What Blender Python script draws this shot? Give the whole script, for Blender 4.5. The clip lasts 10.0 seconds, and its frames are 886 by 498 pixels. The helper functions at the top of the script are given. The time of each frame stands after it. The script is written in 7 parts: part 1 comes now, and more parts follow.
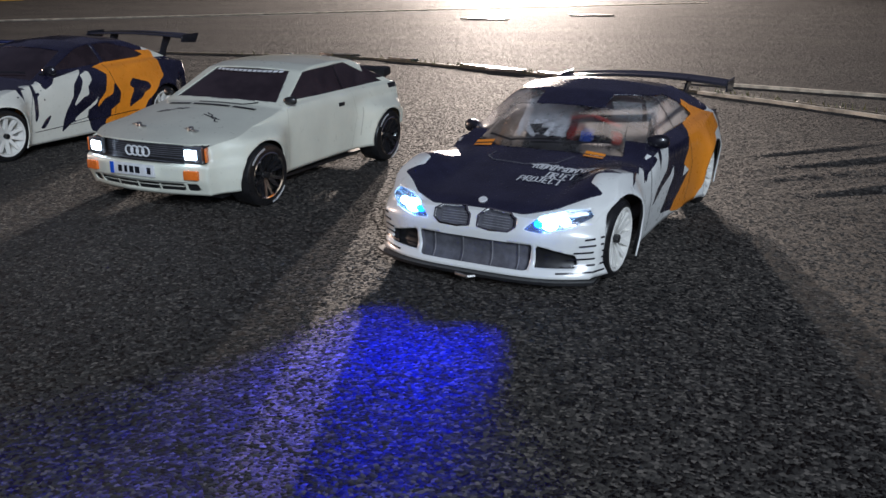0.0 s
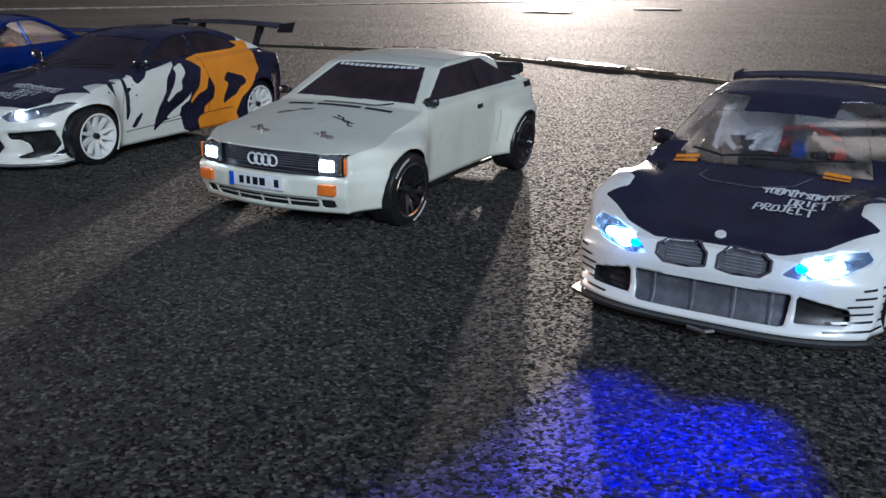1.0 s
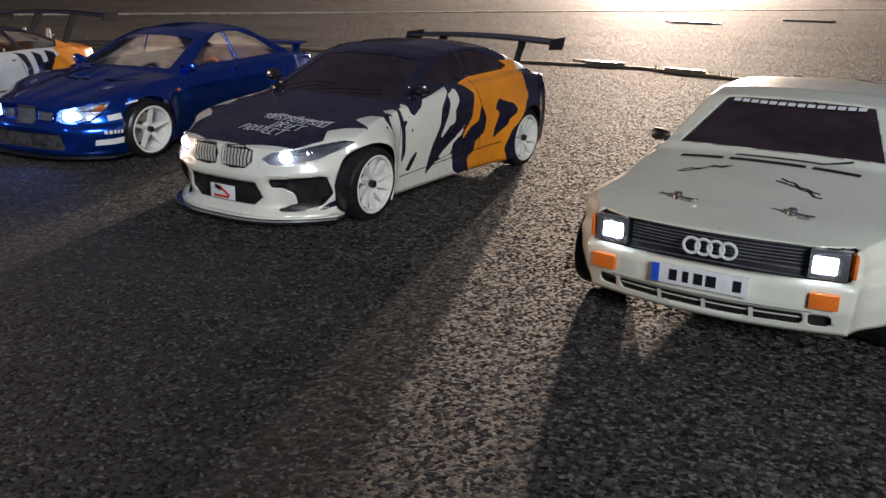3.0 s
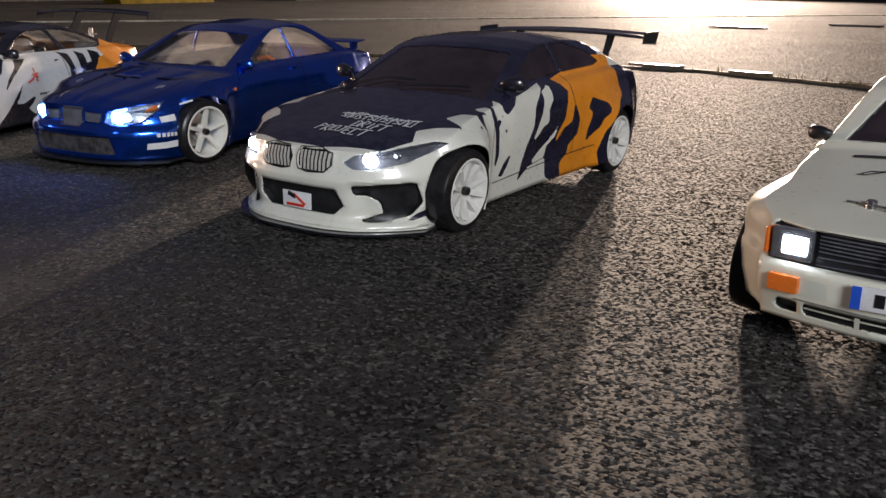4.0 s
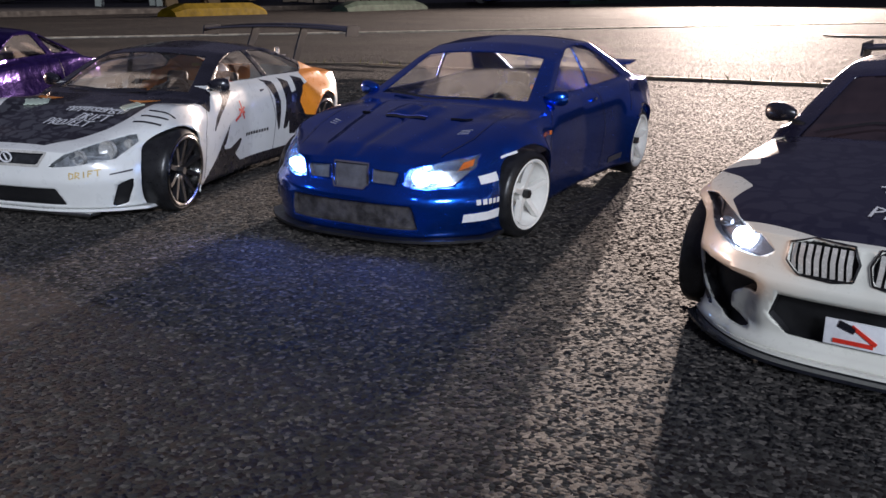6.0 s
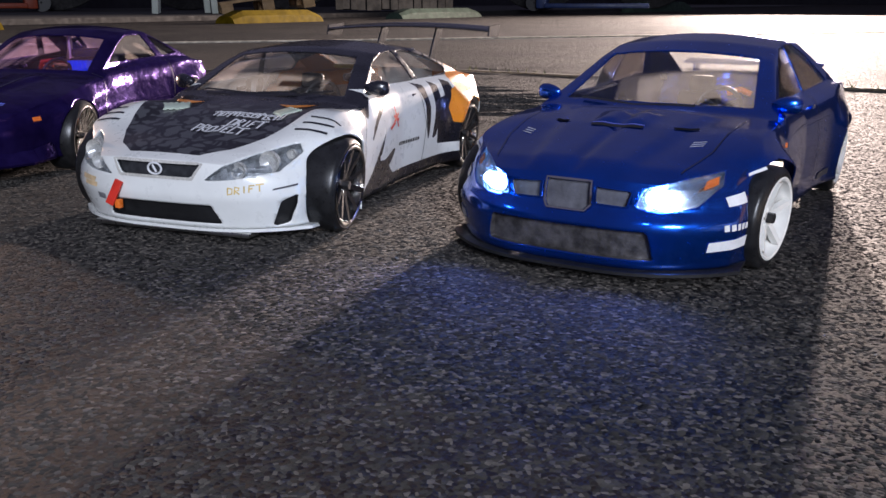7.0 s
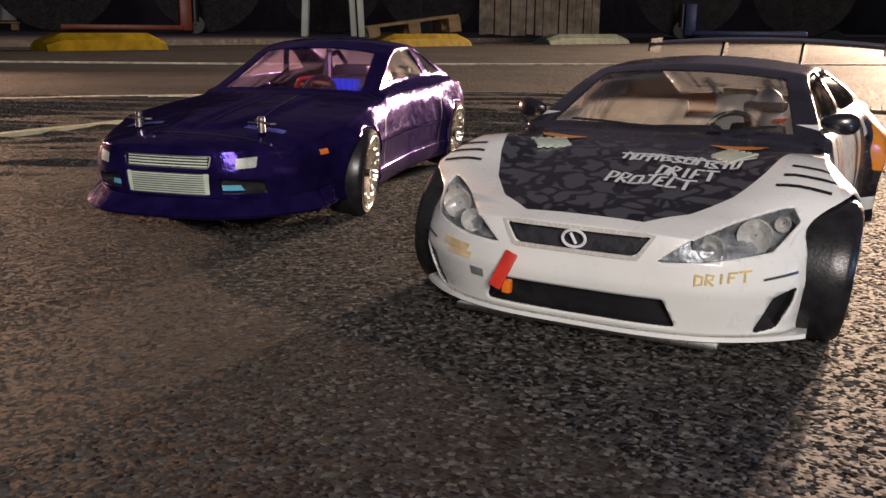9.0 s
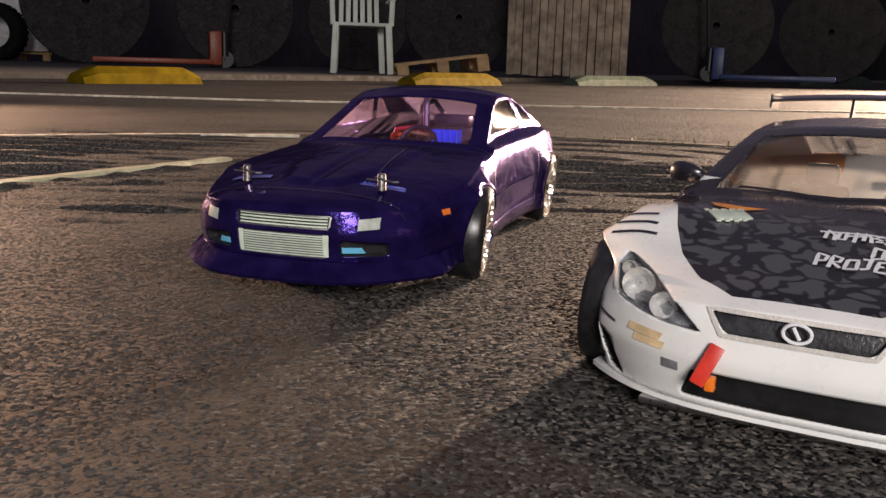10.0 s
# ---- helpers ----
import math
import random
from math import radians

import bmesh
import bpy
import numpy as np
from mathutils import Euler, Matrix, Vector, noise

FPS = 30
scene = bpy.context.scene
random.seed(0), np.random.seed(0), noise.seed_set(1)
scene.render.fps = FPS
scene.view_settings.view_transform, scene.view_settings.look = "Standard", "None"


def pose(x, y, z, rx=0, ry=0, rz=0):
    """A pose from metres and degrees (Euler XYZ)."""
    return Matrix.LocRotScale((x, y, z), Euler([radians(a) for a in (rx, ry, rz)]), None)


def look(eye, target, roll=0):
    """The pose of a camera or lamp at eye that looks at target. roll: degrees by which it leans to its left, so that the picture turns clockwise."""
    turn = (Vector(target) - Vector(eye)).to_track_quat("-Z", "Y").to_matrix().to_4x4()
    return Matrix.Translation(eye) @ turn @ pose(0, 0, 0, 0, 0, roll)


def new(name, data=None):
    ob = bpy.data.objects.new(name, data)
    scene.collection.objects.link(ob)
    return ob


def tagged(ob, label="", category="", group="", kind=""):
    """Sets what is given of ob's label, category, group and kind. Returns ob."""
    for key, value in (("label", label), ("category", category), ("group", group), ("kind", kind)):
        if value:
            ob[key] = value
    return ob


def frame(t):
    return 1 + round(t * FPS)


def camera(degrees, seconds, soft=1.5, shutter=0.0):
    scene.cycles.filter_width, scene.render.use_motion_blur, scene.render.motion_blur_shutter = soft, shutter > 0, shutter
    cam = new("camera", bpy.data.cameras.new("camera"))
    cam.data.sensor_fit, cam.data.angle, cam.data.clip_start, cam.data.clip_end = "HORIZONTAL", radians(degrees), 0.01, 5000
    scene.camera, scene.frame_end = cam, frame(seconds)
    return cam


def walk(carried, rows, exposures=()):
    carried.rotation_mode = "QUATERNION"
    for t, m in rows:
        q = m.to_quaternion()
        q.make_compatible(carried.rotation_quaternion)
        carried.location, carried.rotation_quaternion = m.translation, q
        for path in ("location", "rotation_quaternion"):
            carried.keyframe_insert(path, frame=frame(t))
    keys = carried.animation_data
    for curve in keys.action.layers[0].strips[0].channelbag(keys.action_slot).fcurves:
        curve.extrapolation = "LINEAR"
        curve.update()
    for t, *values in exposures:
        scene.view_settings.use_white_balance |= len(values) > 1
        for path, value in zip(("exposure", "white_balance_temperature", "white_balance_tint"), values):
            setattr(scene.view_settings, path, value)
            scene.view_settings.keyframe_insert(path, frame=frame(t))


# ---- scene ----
# ---- camera ----
cam = camera(52.66, 10.0)
PATH = [
    # seconds, eye x y z, tilt from straight down, lean, heading
    (0, 0.5942, 0.8001, 0.2052, 72.876, 0.095, 19.029),
    (0.5, 0.5299, 0.8350, 0.1931, 72.843, 0.203, 20.519),
    (1, 0.4524, 0.8811, 0.1953, 72.455, 0.577, 21.240),
    (1.5, 0.3850, 0.9158, 0.1929, 72.158, 0.966, 22.077),
    (2, 0.2990, 0.9451, 0.2090, 72.441, 0.764, 23.178),
    (2.5, 0.2181, 0.9802, 0.1963, 72.720, 0.882, 24.319),
    (3, 0.1549, 0.9973, 0.1876, 72.816, 0.929, 26.157),
    (3.2, 0.1388, 1.0062, 0.1850, 72.891, 0.928, 26.458),
    (4.3, 0.0345, 1.0629, 0.1607, 73.488, 0.621, 28.080),
    (4.5, 0.0050, 1.0759, 0.1590, 73.488, 0.664, 28.203),
    (5, -0.0932, 1.1102, 0.1774, 73.705, 0.449, 28.345),
    (5.5, -0.1834, 1.1341, 0.1723, 73.833, 0.218, 28.636),
    (6, -0.2764, 1.1389, 0.1605, 73.987, 0.062, 29.371),
    (6.2, -0.3020, 1.1362, 0.1546, 74.447, -0.106, 30.216),
    (7.3, -0.4584, 1.1854, 0.1474, 74.535, 0.283, 32.438),
    (7.5, -0.4883, 1.2012, 0.1460, 74.796, 0.399, 32.894),
    (8, -0.5504, 1.2192, 0.1391, 75.162, 0.211, 35.843),
    (8.5, -0.6075, 1.2281, 0.1351, 75.624, 0.445, 38.089),
    (9, -0.6695, 1.2229, 0.1320, 76.074, 0.628, 39.706),
    (9.5, -0.7191, 1.2125, 0.1331, 76.997, 1.152, 40.562),
    (10, -0.7527, 1.2137, 0.1399, 78.360, 1.682, 40.797),
]
EXPOSURES = [(0.0, 0.12, 5650, 16), (1.5, 0.28, 5350, 14), (2.5, 0.16, 6100, 17), (4.5, 0.22, 6350, 20), (6.0, 0.52, 5850, 22), (7.5, 0.94, 5800, 24), (8.5, 0.70, 6900, 24), (9.0, 0.76, 7300, 26), (10.0, 1.18, 7150, 26)]
walk(cam, [(t, pose(x, y, z, rx, 0, rz) @ pose(0, 0, 0, 0, 0, lean)) for t, x, y, z, rx, lean, rz in PATH], EXPOSURES)

from mathutils.bvhtree import BVHTree

# ---- light ----
world = bpy.data.worlds.new("night_sky")
scene.world = world
world.use_nodes = True
world.node_tree.nodes["Background"].inputs[0].default_value = (0.68, 0.66, 0.90, 1)
world.node_tree.nodes["Background"].inputs[1].default_value = 0.075


def lamp(name, kind, power, colour, m, **more):
    data = bpy.data.lights.new(name, kind)
    data.energy, data.color = power, colour
    for key, value in more.items():
        if key == "size":
            data.shadow_soft_size = value
        elif key == "area":
            data.shape, data.size = "DISK", value
        elif key == "cone":
            data.spot_size = radians(value)
        elif key == "blend":
            data.spot_blend = value
    ob = new(name, data)
    ob.matrix_world = m
    return ob


FLOOD = Vector((-2.97, 13.3, 1.15))
lamp("floodlight_beam", "SPOT", 8900, (1.0, 0.80, 0.58), look(FLOOD, (0.2, 1.6, 0.05)), size=0.09, cone=92, blend=1.0)
lamp("floodlight_beam", "SPOT", 4400, (1.0, 0.80, 0.58), look(FLOOD + Vector((0.95, 0.1, 0)), (0.6, 1.6, 0.05)), size=0.09, cone=92, blend=1.0)
# unseen lamp, added low beside the end of the row to light its left
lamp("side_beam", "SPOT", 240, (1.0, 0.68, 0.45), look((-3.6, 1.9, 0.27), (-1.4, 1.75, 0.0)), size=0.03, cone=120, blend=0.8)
# unseen fill disk behind the path, added to brighten the car fronts
lamp("front_fill", "AREA", 172, (0.93, 1.0, 0.97), look((2.9, -2.3, 2.0), (-0.3, 1.5, 0.0)), area=1.6)

# ---- materials ----


def material(name):
    m = bpy.data.materials.new(name)
    m.use_nodes = True
    nt = m.node_tree
    return m, nt, nt.nodes["Principled BSDF"]


def add_node(nt, kind, **values):
    n = nt.nodes.new(kind)
    for key, value in values.items():
        n.inputs[key].default_value = value
    return n


def ramp(nt, source, stops):
    r = nt.nodes.new("ShaderNodeValToRGB")
    while len(r.color_ramp.elements) < len(stops):
        r.color_ramp.elements.new(0.5)
    for e, (pos, col) in zip(r.color_ramp.elements, stops):
        e.position, e.color = pos, (*col, 1)
    nt.links.new(source, r.inputs[0])
    return r.outputs[0]


def surface(name, colour, rough=0.4, metal=0.0, coat=0.0, vary=0.12, scale=60.0, bump=0.0, bump_scale=300.0, spec=0.5):
    """A paint, plastic, rubber or metal with dust and wear at two scales."""
    m, nt, b = material(name)
    tc = nt.nodes.new("ShaderNodeTexCoord")
    n1 = add_node(nt, "ShaderNodeTexNoise", Scale=scale, Detail=4.0, Roughness=0.6)
    nt.links.new(tc.outputs["Object"], n1.inputs["Vector"])
    lo = [c * (1 - vary) for c in colour]
    hi = [min(1, c * (1 + vary) + 0.01 * vary) for c in colour]
    nt.links.new(ramp(nt, n1.outputs["Fac"], [(0.35, lo), (0.65, hi)]), b.inputs["Base Color"])
    n2 = add_node(nt, "ShaderNodeTexNoise", Scale=scale * 5, Detail=3.0, Roughness=0.7)
    nt.links.new(tc.outputs["Object"], n2.inputs["Vector"])
    mr = add_node(nt, "ShaderNodeMapRange")
    mr.inputs["From Min"].default_value, mr.inputs["From Max"].default_value = 0.3, 0.7
    mr.inputs["To Min"].default_value, mr.inputs["To Max"].default_value = max(0.02, rough * 0.8), min(1, rough * 1.25)
    nt.links.new(n2.outputs["Fac"], mr.inputs["Value"])
    nt.links.new(mr.outputs["Result"], b.inputs["Roughness"])
    b.inputs["Metallic"].default_value = metal
    b.inputs["Coat Weight"].default_value = coat
    b.inputs["Coat Roughness"].default_value = 0.08
    b.inputs["Specular IOR Level"].default_value = spec
    if bump:
        n3 = add_node(nt, "ShaderNodeTexNoise", Scale=bump_scale, Detail=4.0)
        nt.links.new(tc.outputs["Object"], n3.inputs["Vector"])
        bp = add_node(nt, "ShaderNodeBump", Strength=0.6, Distance=bump)
        nt.links.new(n3.outputs["Fac"], bp.inputs["Height"])
        nt.links.new(bp.outputs["Normal"], b.inputs["Normal"])
    return m


def clear(name, tint, haze=0.08, gloss_rough=0.05):
    """Thin clear plastic: lets light through, scatters a little, mirrors at a slant."""
    m, nt, b = material(name)
    nt.nodes.remove(b)
    out = nt.nodes["Material Output"]
    tr = nt.nodes.new("ShaderNodeBsdfTransparent")
    tr.inputs[0].default_value = (*tint, 1)
    tl = nt.nodes.new("ShaderNodeBsdfTranslucent")
    tl.inputs[0].default_value = (*tint, 1)
    gl = nt.nodes.new("ShaderNodeBsdfGlossy")
    gl.inputs["Roughness"].default_value = gloss_rough
    fr = add_node(nt, "ShaderNodeLayerWeight", Blend=0.05)
    tc = nt.nodes.new("ShaderNodeTexCoord")
    nz = add_node(nt, "ShaderNodeTexNoise", Scale=45.0, Detail=6.0, Roughness=0.7)
    nt.links.new(tc.outputs["Object"], nz.inputs["Vector"])
    mr = add_node(nt, "ShaderNodeMapRange")
    mr.inputs["From Min"].default_value, mr.inputs["From Max"].default_value = 0.35, 0.75
    mr.inputs["To Min"].default_value, mr.inputs["To Max"].default_value = haze * 0.65, haze * 1.15
    nt.links.new(nz.outputs["Fac"], mr.inputs["Value"])
    m1, m2 = nt.nodes.new("ShaderNodeMixShader"), nt.nodes.new("ShaderNodeMixShader")
    nt.links.new(mr.outputs["Result"], m1.inputs[0])
    nt.links.new(tr.outputs[0], m1.inputs[1])
    nt.links.new(tl.outputs[0], m1.inputs[2])
    nt.links.new(fr.outputs[0], m2.inputs[0])
    nt.links.new(m1.outputs[0], m2.inputs[1])
    nt.links.new(gl.outputs[0], m2.inputs[2])
    nt.links.new(m2.outputs[0], out.inputs["Surface"])
    return m


def glow(name, colour, strength):
    m, nt, b = material(name)
    b.inputs["Base Color"].default_value = (*colour, 1)
    b.inputs["Emission Color"].default_value = (*colour, 1)
    b.inputs["Emission Strength"].default_value = strength
    return m


WHITE = surface("white_lexan_paint", (0.74, 0.75, 0.72), 0.3, coat=0.6, vary=0.05, scale=25)
IVORY = surface("ivory_lexan_paint", (0.69, 0.70, 0.59), 0.32, coat=0.6, vary=0.05, scale=25)
IVORY_SEAM = surface("shaded_ivory_seam", (0.46, 0.46, 0.38), 0.4, vary=0.1, scale=40)
CREAM = surface("cream_lexan_paint", (0.72, 0.715, 0.63), 0.3, coat=0.6, vary=0.05, scale=25)
BLACK = surface("black_vinyl", (0.010, 0.010, 0.016), 0.28, coat=0.5, vary=0.3, scale=30)
ORANGE = surface("orange_vinyl", (0.80, 0.27, 0.015), 0.3, coat=0.5, vary=0.08, scale=30)
BLUE = surface("metallic_blue_paint", (0.006, 0.082, 0.54), 0.22, metal=0.92, coat=0.8, vary=0.12, scale=40)
PURPLE = surface("metallic_purple_paint", (0.015, 0.008, 0.068), 0.14, metal=0.6, coat=0.02, vary=0.25, scale=60, bump=0.0015, bump_scale=80, spec=0.12)
PURPLE.node_tree.nodes["Principled BSDF"].inputs["Specular Tint"].default_value = (0.55, 0.46, 0.70, 1)
NAVY = surface("dark_navy_vinyl", (0.012, 0.012, 0.030), 0.26, coat=0.6, vary=0.3, scale=30)
GREY_PATTERN = surface("dark_grey_print", (0.045, 0.045, 0.055), 0.4, coat=0.4, vary=0.2, scale=60)
PLASTIC = surface("black_plastic", (0.012, 0.012, 0.013), 0.38, vary=0.3, scale=80)
CARBON = surface("dark_wing_plastic", (0.012, 0.013, 0.018), 0.22, coat=0.6, vary=0.3, scale=80)
RUBBER = surface("hard_tyre_plastic", (0.010, 0.010, 0.011), 0.32, vary=0.35, scale=120, bump=0.00015, bump_scale=900)
WHITE_RIM = surface("white_rim_plastic", (0.76, 0.75, 0.70), 0.35, vary=0.06, scale=80)
BLACK_RIM = surface("gloss_black_rim", (0.012, 0.012, 0.014), 0.2, coat=0.6, vary=0.2, scale=80)
CHROME = surface("worn_chrome", (0.78, 0.77, 0.74), 0.13, metal=1.0, vary=0.06, scale=90)
STEEL = surface("steel", (0.50, 0.49, 0.47), 0.3, metal=1.0, vary=0.1, scale=90)
TINT = surface("smoked_window", (0.026, 0.017, 0.020), 0.10, vary=0.3, scale=40, spec=0.6)
GRILLE = surface("grille_grey", (0.10, 0.10, 0.115), 0.4, vary=0.25, scale=120, bump=0.0004, bump_scale=700)
GRILLE_DARK = surface("dark_mesh", (0.022, 0.023, 0.026), 0.35, vary=0.4, scale=160, bump=0.0005, bump_scale=600)
SILVER = surface("silver_print", (0.30, 0.30, 0.32), 0.35, metal=0.4, vary=0.3, scale=150)
FOIL = surface("crumpled_foil", (0.15, 0.14, 0.14), 0.35, metal=0.7, vary=0.5, scale=120, bump=0.0012, bump_scale=260)
# pale colour painted in place of the shine of chrome
PALE_BAR = surface("pale_chrome_plastic", (0.62, 0.60, 0.55), 0.25, metal=0.2, coat=0.4, vary=0.1, scale=120)
AMBER = surface("amber_lens", (0.75, 0.17, 0.02), 0.25, coat=0.4, vary=0.1)
RED = surface("red_plastic", (0.55, 0.03, 0.015), 0.35, vary=0.15)
TAIL = glow("red_tail_lamp", (1.0, 0.05, 0.05), 3.0)
STICKER = surface("white_sticker", (0.70, 0.71, 0.72), 0.4, vary=0.08, scale=200)
GOLD = surface("faded_gold_sticker", (0.55, 0.40, 0.12), 0.45, vary=0.2, scale=200)
SKYBLUE = surface("blue_plastic", (0.02, 0.09, 0.55), 0.3, vary=0.15)
SLOT_BLUE = surface("pale_violet_edge", (0.10, 0.12, 0.45), 0.2, coat=0.5, vary=0.2)
CYAN = surface("pale_blue_sticker", (0.10, 0.42, 0.62), 0.35, vary=0.15)
INNER = surface("dark_interior", (0.016, 0.015, 0.016), 0.6, vary=0.3)
FROST = surface("frosted_lamp", (0.34, 0.37, 0.33), 0.3, coat=0.4, vary=0.25, scale=150)
RUBBED = surface("rubbed_orange_sticker", (0.70, 0.52, 0.30), 0.4, vary=0.2, scale=120)
MINT = surface("pale_mint_plate", (0.48, 0.56, 0.46), 0.35, vary=0.1, scale=150)
WINDOW = clear("clear_lexan", (0.97, 0.97, 0.97), 0.15)
HAZY = clear("scratched_lexan", (0.96, 0.96, 0.97), 0.32)
PURPLE_CLEAR = clear("purple_tinted_lexan", (0.85, 0.72, 0.90), 0.10)
LENS = clear("headlight_lens", (0.85, 0.87, 0.9), 0.05)
LED_BLUE = glow("blue_white_led", (0.30, 0.58, 1.0), 30.0)
HALO_BLUE = glow("deep_blue_halo", (0.02, 0.16, 1.0), 9.0)
MATTE = surface("matte_black", (0.008, 0.008, 0.012), 0.9, vary=0.3, spec=0.05)
LED_WHITE = glow("cold_white_led", (0.80, 0.92, 1.0), 20.0)


def printed_vinyl(name, ground, print_, size, bend):
    """Dark vinyl printed with close shapes a little lighter."""
    m, nt, b = material(name)
    tc = nt.nodes.new("ShaderNodeTexCoord")
    mp = nt.nodes.new("ShaderNodeMapping")
    mp.inputs["Rotation"].default_value = (0, 0, 0.5)
    mp.inputs["Scale"].default_value = size
    nt.links.new(tc.outputs["Object"], mp.inputs["Vector"])
    wob = add_node(nt, "ShaderNodeTexNoise", Scale=1.3, Detail=1.0)
    nt.links.new(mp.outputs[0], wob.inputs["Vector"])
    mix = nt.nodes.new("ShaderNodeVectorMath")
    mix.operation = "MULTIPLY_ADD"
    mix.inputs[1].default_value = (bend, bend, bend)
    nt.links.new(wob.outputs["Color"], mix.inputs[0])
    nt.links.new(mp.outputs[0], mix.inputs[2])
    v = add_node(nt, "ShaderNodeTexVoronoi", Scale=1.0)
    v.feature = "DISTANCE_TO_EDGE"
    nt.links.new(mix.outputs[0], v.inputs["Vector"])
    nt.links.new(ramp(nt, v.outputs["Distance"], [(0.09, ground), (0.13, print_)]), b.inputs["Base Color"])
    b.inputs["Roughness"].default_value = 0.34
    b.inputs["Coat Weight"].default_value = 0.4
    return m


PRINT = printed_vinyl("printed_bonnet_vinyl", (0.006, 0.006, 0.008), (0.058, 0.060, 0.066), (58, 74, 58), 1.5)
PRINT_NAVY = printed_vinyl("printed_navy_vinyl", (0.012, 0.012, 0.028), (0.022, 0.022, 0.040), (62, 95, 62), 1.0)
LAMP_INNER = surface("smoky_lamp_inside", (0.30, 0.31, 0.31), 0.3, metal=0.3, vary=0.5, scale=160, bump=0.0008, bump_scale=300)
REFLECTOR = surface("lamp_bowl", (0.55, 0.58, 0.62), 0.2, metal=0.9, vary=0.2, scale=120)

# ---- building helpers ----


def to_mesh(name, verts, faces, mats, index=None, smooth=True, angle=35):
    me = bpy.data.meshes.new(name)
    me.from_pydata([tuple(v) for v in verts], [], [tuple(f) for f in faces])
    for m in mats:
        me.materials.append(m)
    if index is not None:
        me.polygons.foreach_set("material_index", index)
    bm = bmesh.new()
    bm.from_mesh(me)
    bmesh.ops.recalc_face_normals(bm, faces=bm.faces)
    bm.to_mesh(me)
    bm.free()
    if smooth:
        me.polygons.foreach_set("use_smooth", [True] * len(me.polygons))
        me.set_sharp_from_angle(angle=radians(angle))
    return me


def part(name, data, mat, parent, label="", place=None, smooth=True, angle=35):
    """Links a mesh or bmesh as one object under a thing or a part."""
    if isinstance(data, bmesh.types.BMesh):
        bmesh.ops.recalc_face_normals(data, faces=data.faces)
        me = bpy.data.meshes.new(name)
        data.to_mesh(me)
        data.free()
        if smooth:
            me.polygons.foreach_set("use_smooth", [True] * len(me.polygons))
            me.set_sharp_from_angle(angle=radians(angle))
    else:
        me = data
    if mat is not None:
        me.materials.append(mat)
    ob = new(name, me)
    ob.parent = parent
    if place is not None:
        ob.matrix_basis = place
    return tagged(ob, label)


def thing(name, label, category, group="", place=None):
    ob = new(name)
    ob.empty_display_size = 0.05
    if place is not None:
        ob.matrix_world = place
    return tagged(ob, label, category, group)


def box(bm, sx, sy, sz, m=None, bevel=0.0):
    """Adds a box of the given full sizes, centred at m, to bm."""
    r = bmesh.ops.create_cube(bm, size=1.0)
    bmesh.ops.scale(bm, vec=(sx, sy, sz), verts=r["verts"])
    if bevel:
        es = list({e for v in r["verts"] for e in v.link_edges})
        g = bmesh.ops.bevel(bm, geom=es, offset=bevel, segments=2, affect="EDGES", profile=0.6)
        vs = list({v for f in g["faces"] for v in f.verts} | {v for v in r["verts"] if v.is_valid})
    else:
        vs = r["verts"]
    if m is not None:
        bmesh.ops.transform(bm, matrix=m, verts=vs)
    return vs


def a_box(sx, sy, sz, m=None, bevel=0.0):
    bm = bmesh.new()
    box(bm, sx, sy, sz, m, bevel)
    return bm


def spin(bm, profile, n=40, m=None, closed=False):
    """Turns a profile of (along, radius) round the x axis."""
    rings = []
    for k in range(n):
        a = 2 * math.pi * k / n
        rings.append([bm.verts.new((u, r * math.cos(a), r * math.sin(a))) for u, r in profile])
    fs = []
    last = len(profile) if closed else len(profile) - 1
    for k in range(n):
        p, q = rings[k], rings[(k + 1) % n]
        for i in range(last):
            j = (i + 1) % len(profile)
            fs.append(bm.faces.new((p[i], p[j], q[j], q[i])))
    if m is not None:
        bmesh.ops.transform(bm, matrix=m, verts=[v for r in rings for v in r])
    return fs


def a_spin(profile, n=40, m=None, closed=False):
    bm = bmesh.new()
    spin(bm, profile, n, m, closed)
    return bm


def rod(bm, a, b, r, n=8):
    a, b = Vector(a), Vector(b)
    d = b - a
    m = Matrix.Translation((a + b) / 2) @ d.to_track_quat("Z", "Y").to_matrix().to_4x4()
    bmesh.ops.create_cone(bm, cap_ends=True, segments=n, radius1=r, radius2=r, depth=d.length, matrix=m)


def rods(points, r, n=8):
    bm = bmesh.new()
    for a, b in zip(points, points[1:]):
        rod(bm, a, b, r, n)
    return bm


def plate(poly, thick, m=None, bevel=0.0):
    """A flat outline in x, y given a thickness along z."""
    bm = bmesh.new()
    f = bm.faces.new([bm.verts.new((x, y, -thick / 2)) for x, y in poly])
    r = bmesh.ops.extrude_face_region(bm, geom=[f])
    bmesh.ops.translate(bm, vec=(0, 0, thick), verts=[v for v in r["geom"] if isinstance(v, bmesh.types.BMVert)])
    if bevel:
        bmesh.ops.bevel(bm, geom=bm.edges[:], offset=bevel, segments=1, affect="EDGES")
    if m is not None:
        bmesh.ops.transform(bm, matrix=m, verts=bm.verts)
    return bm


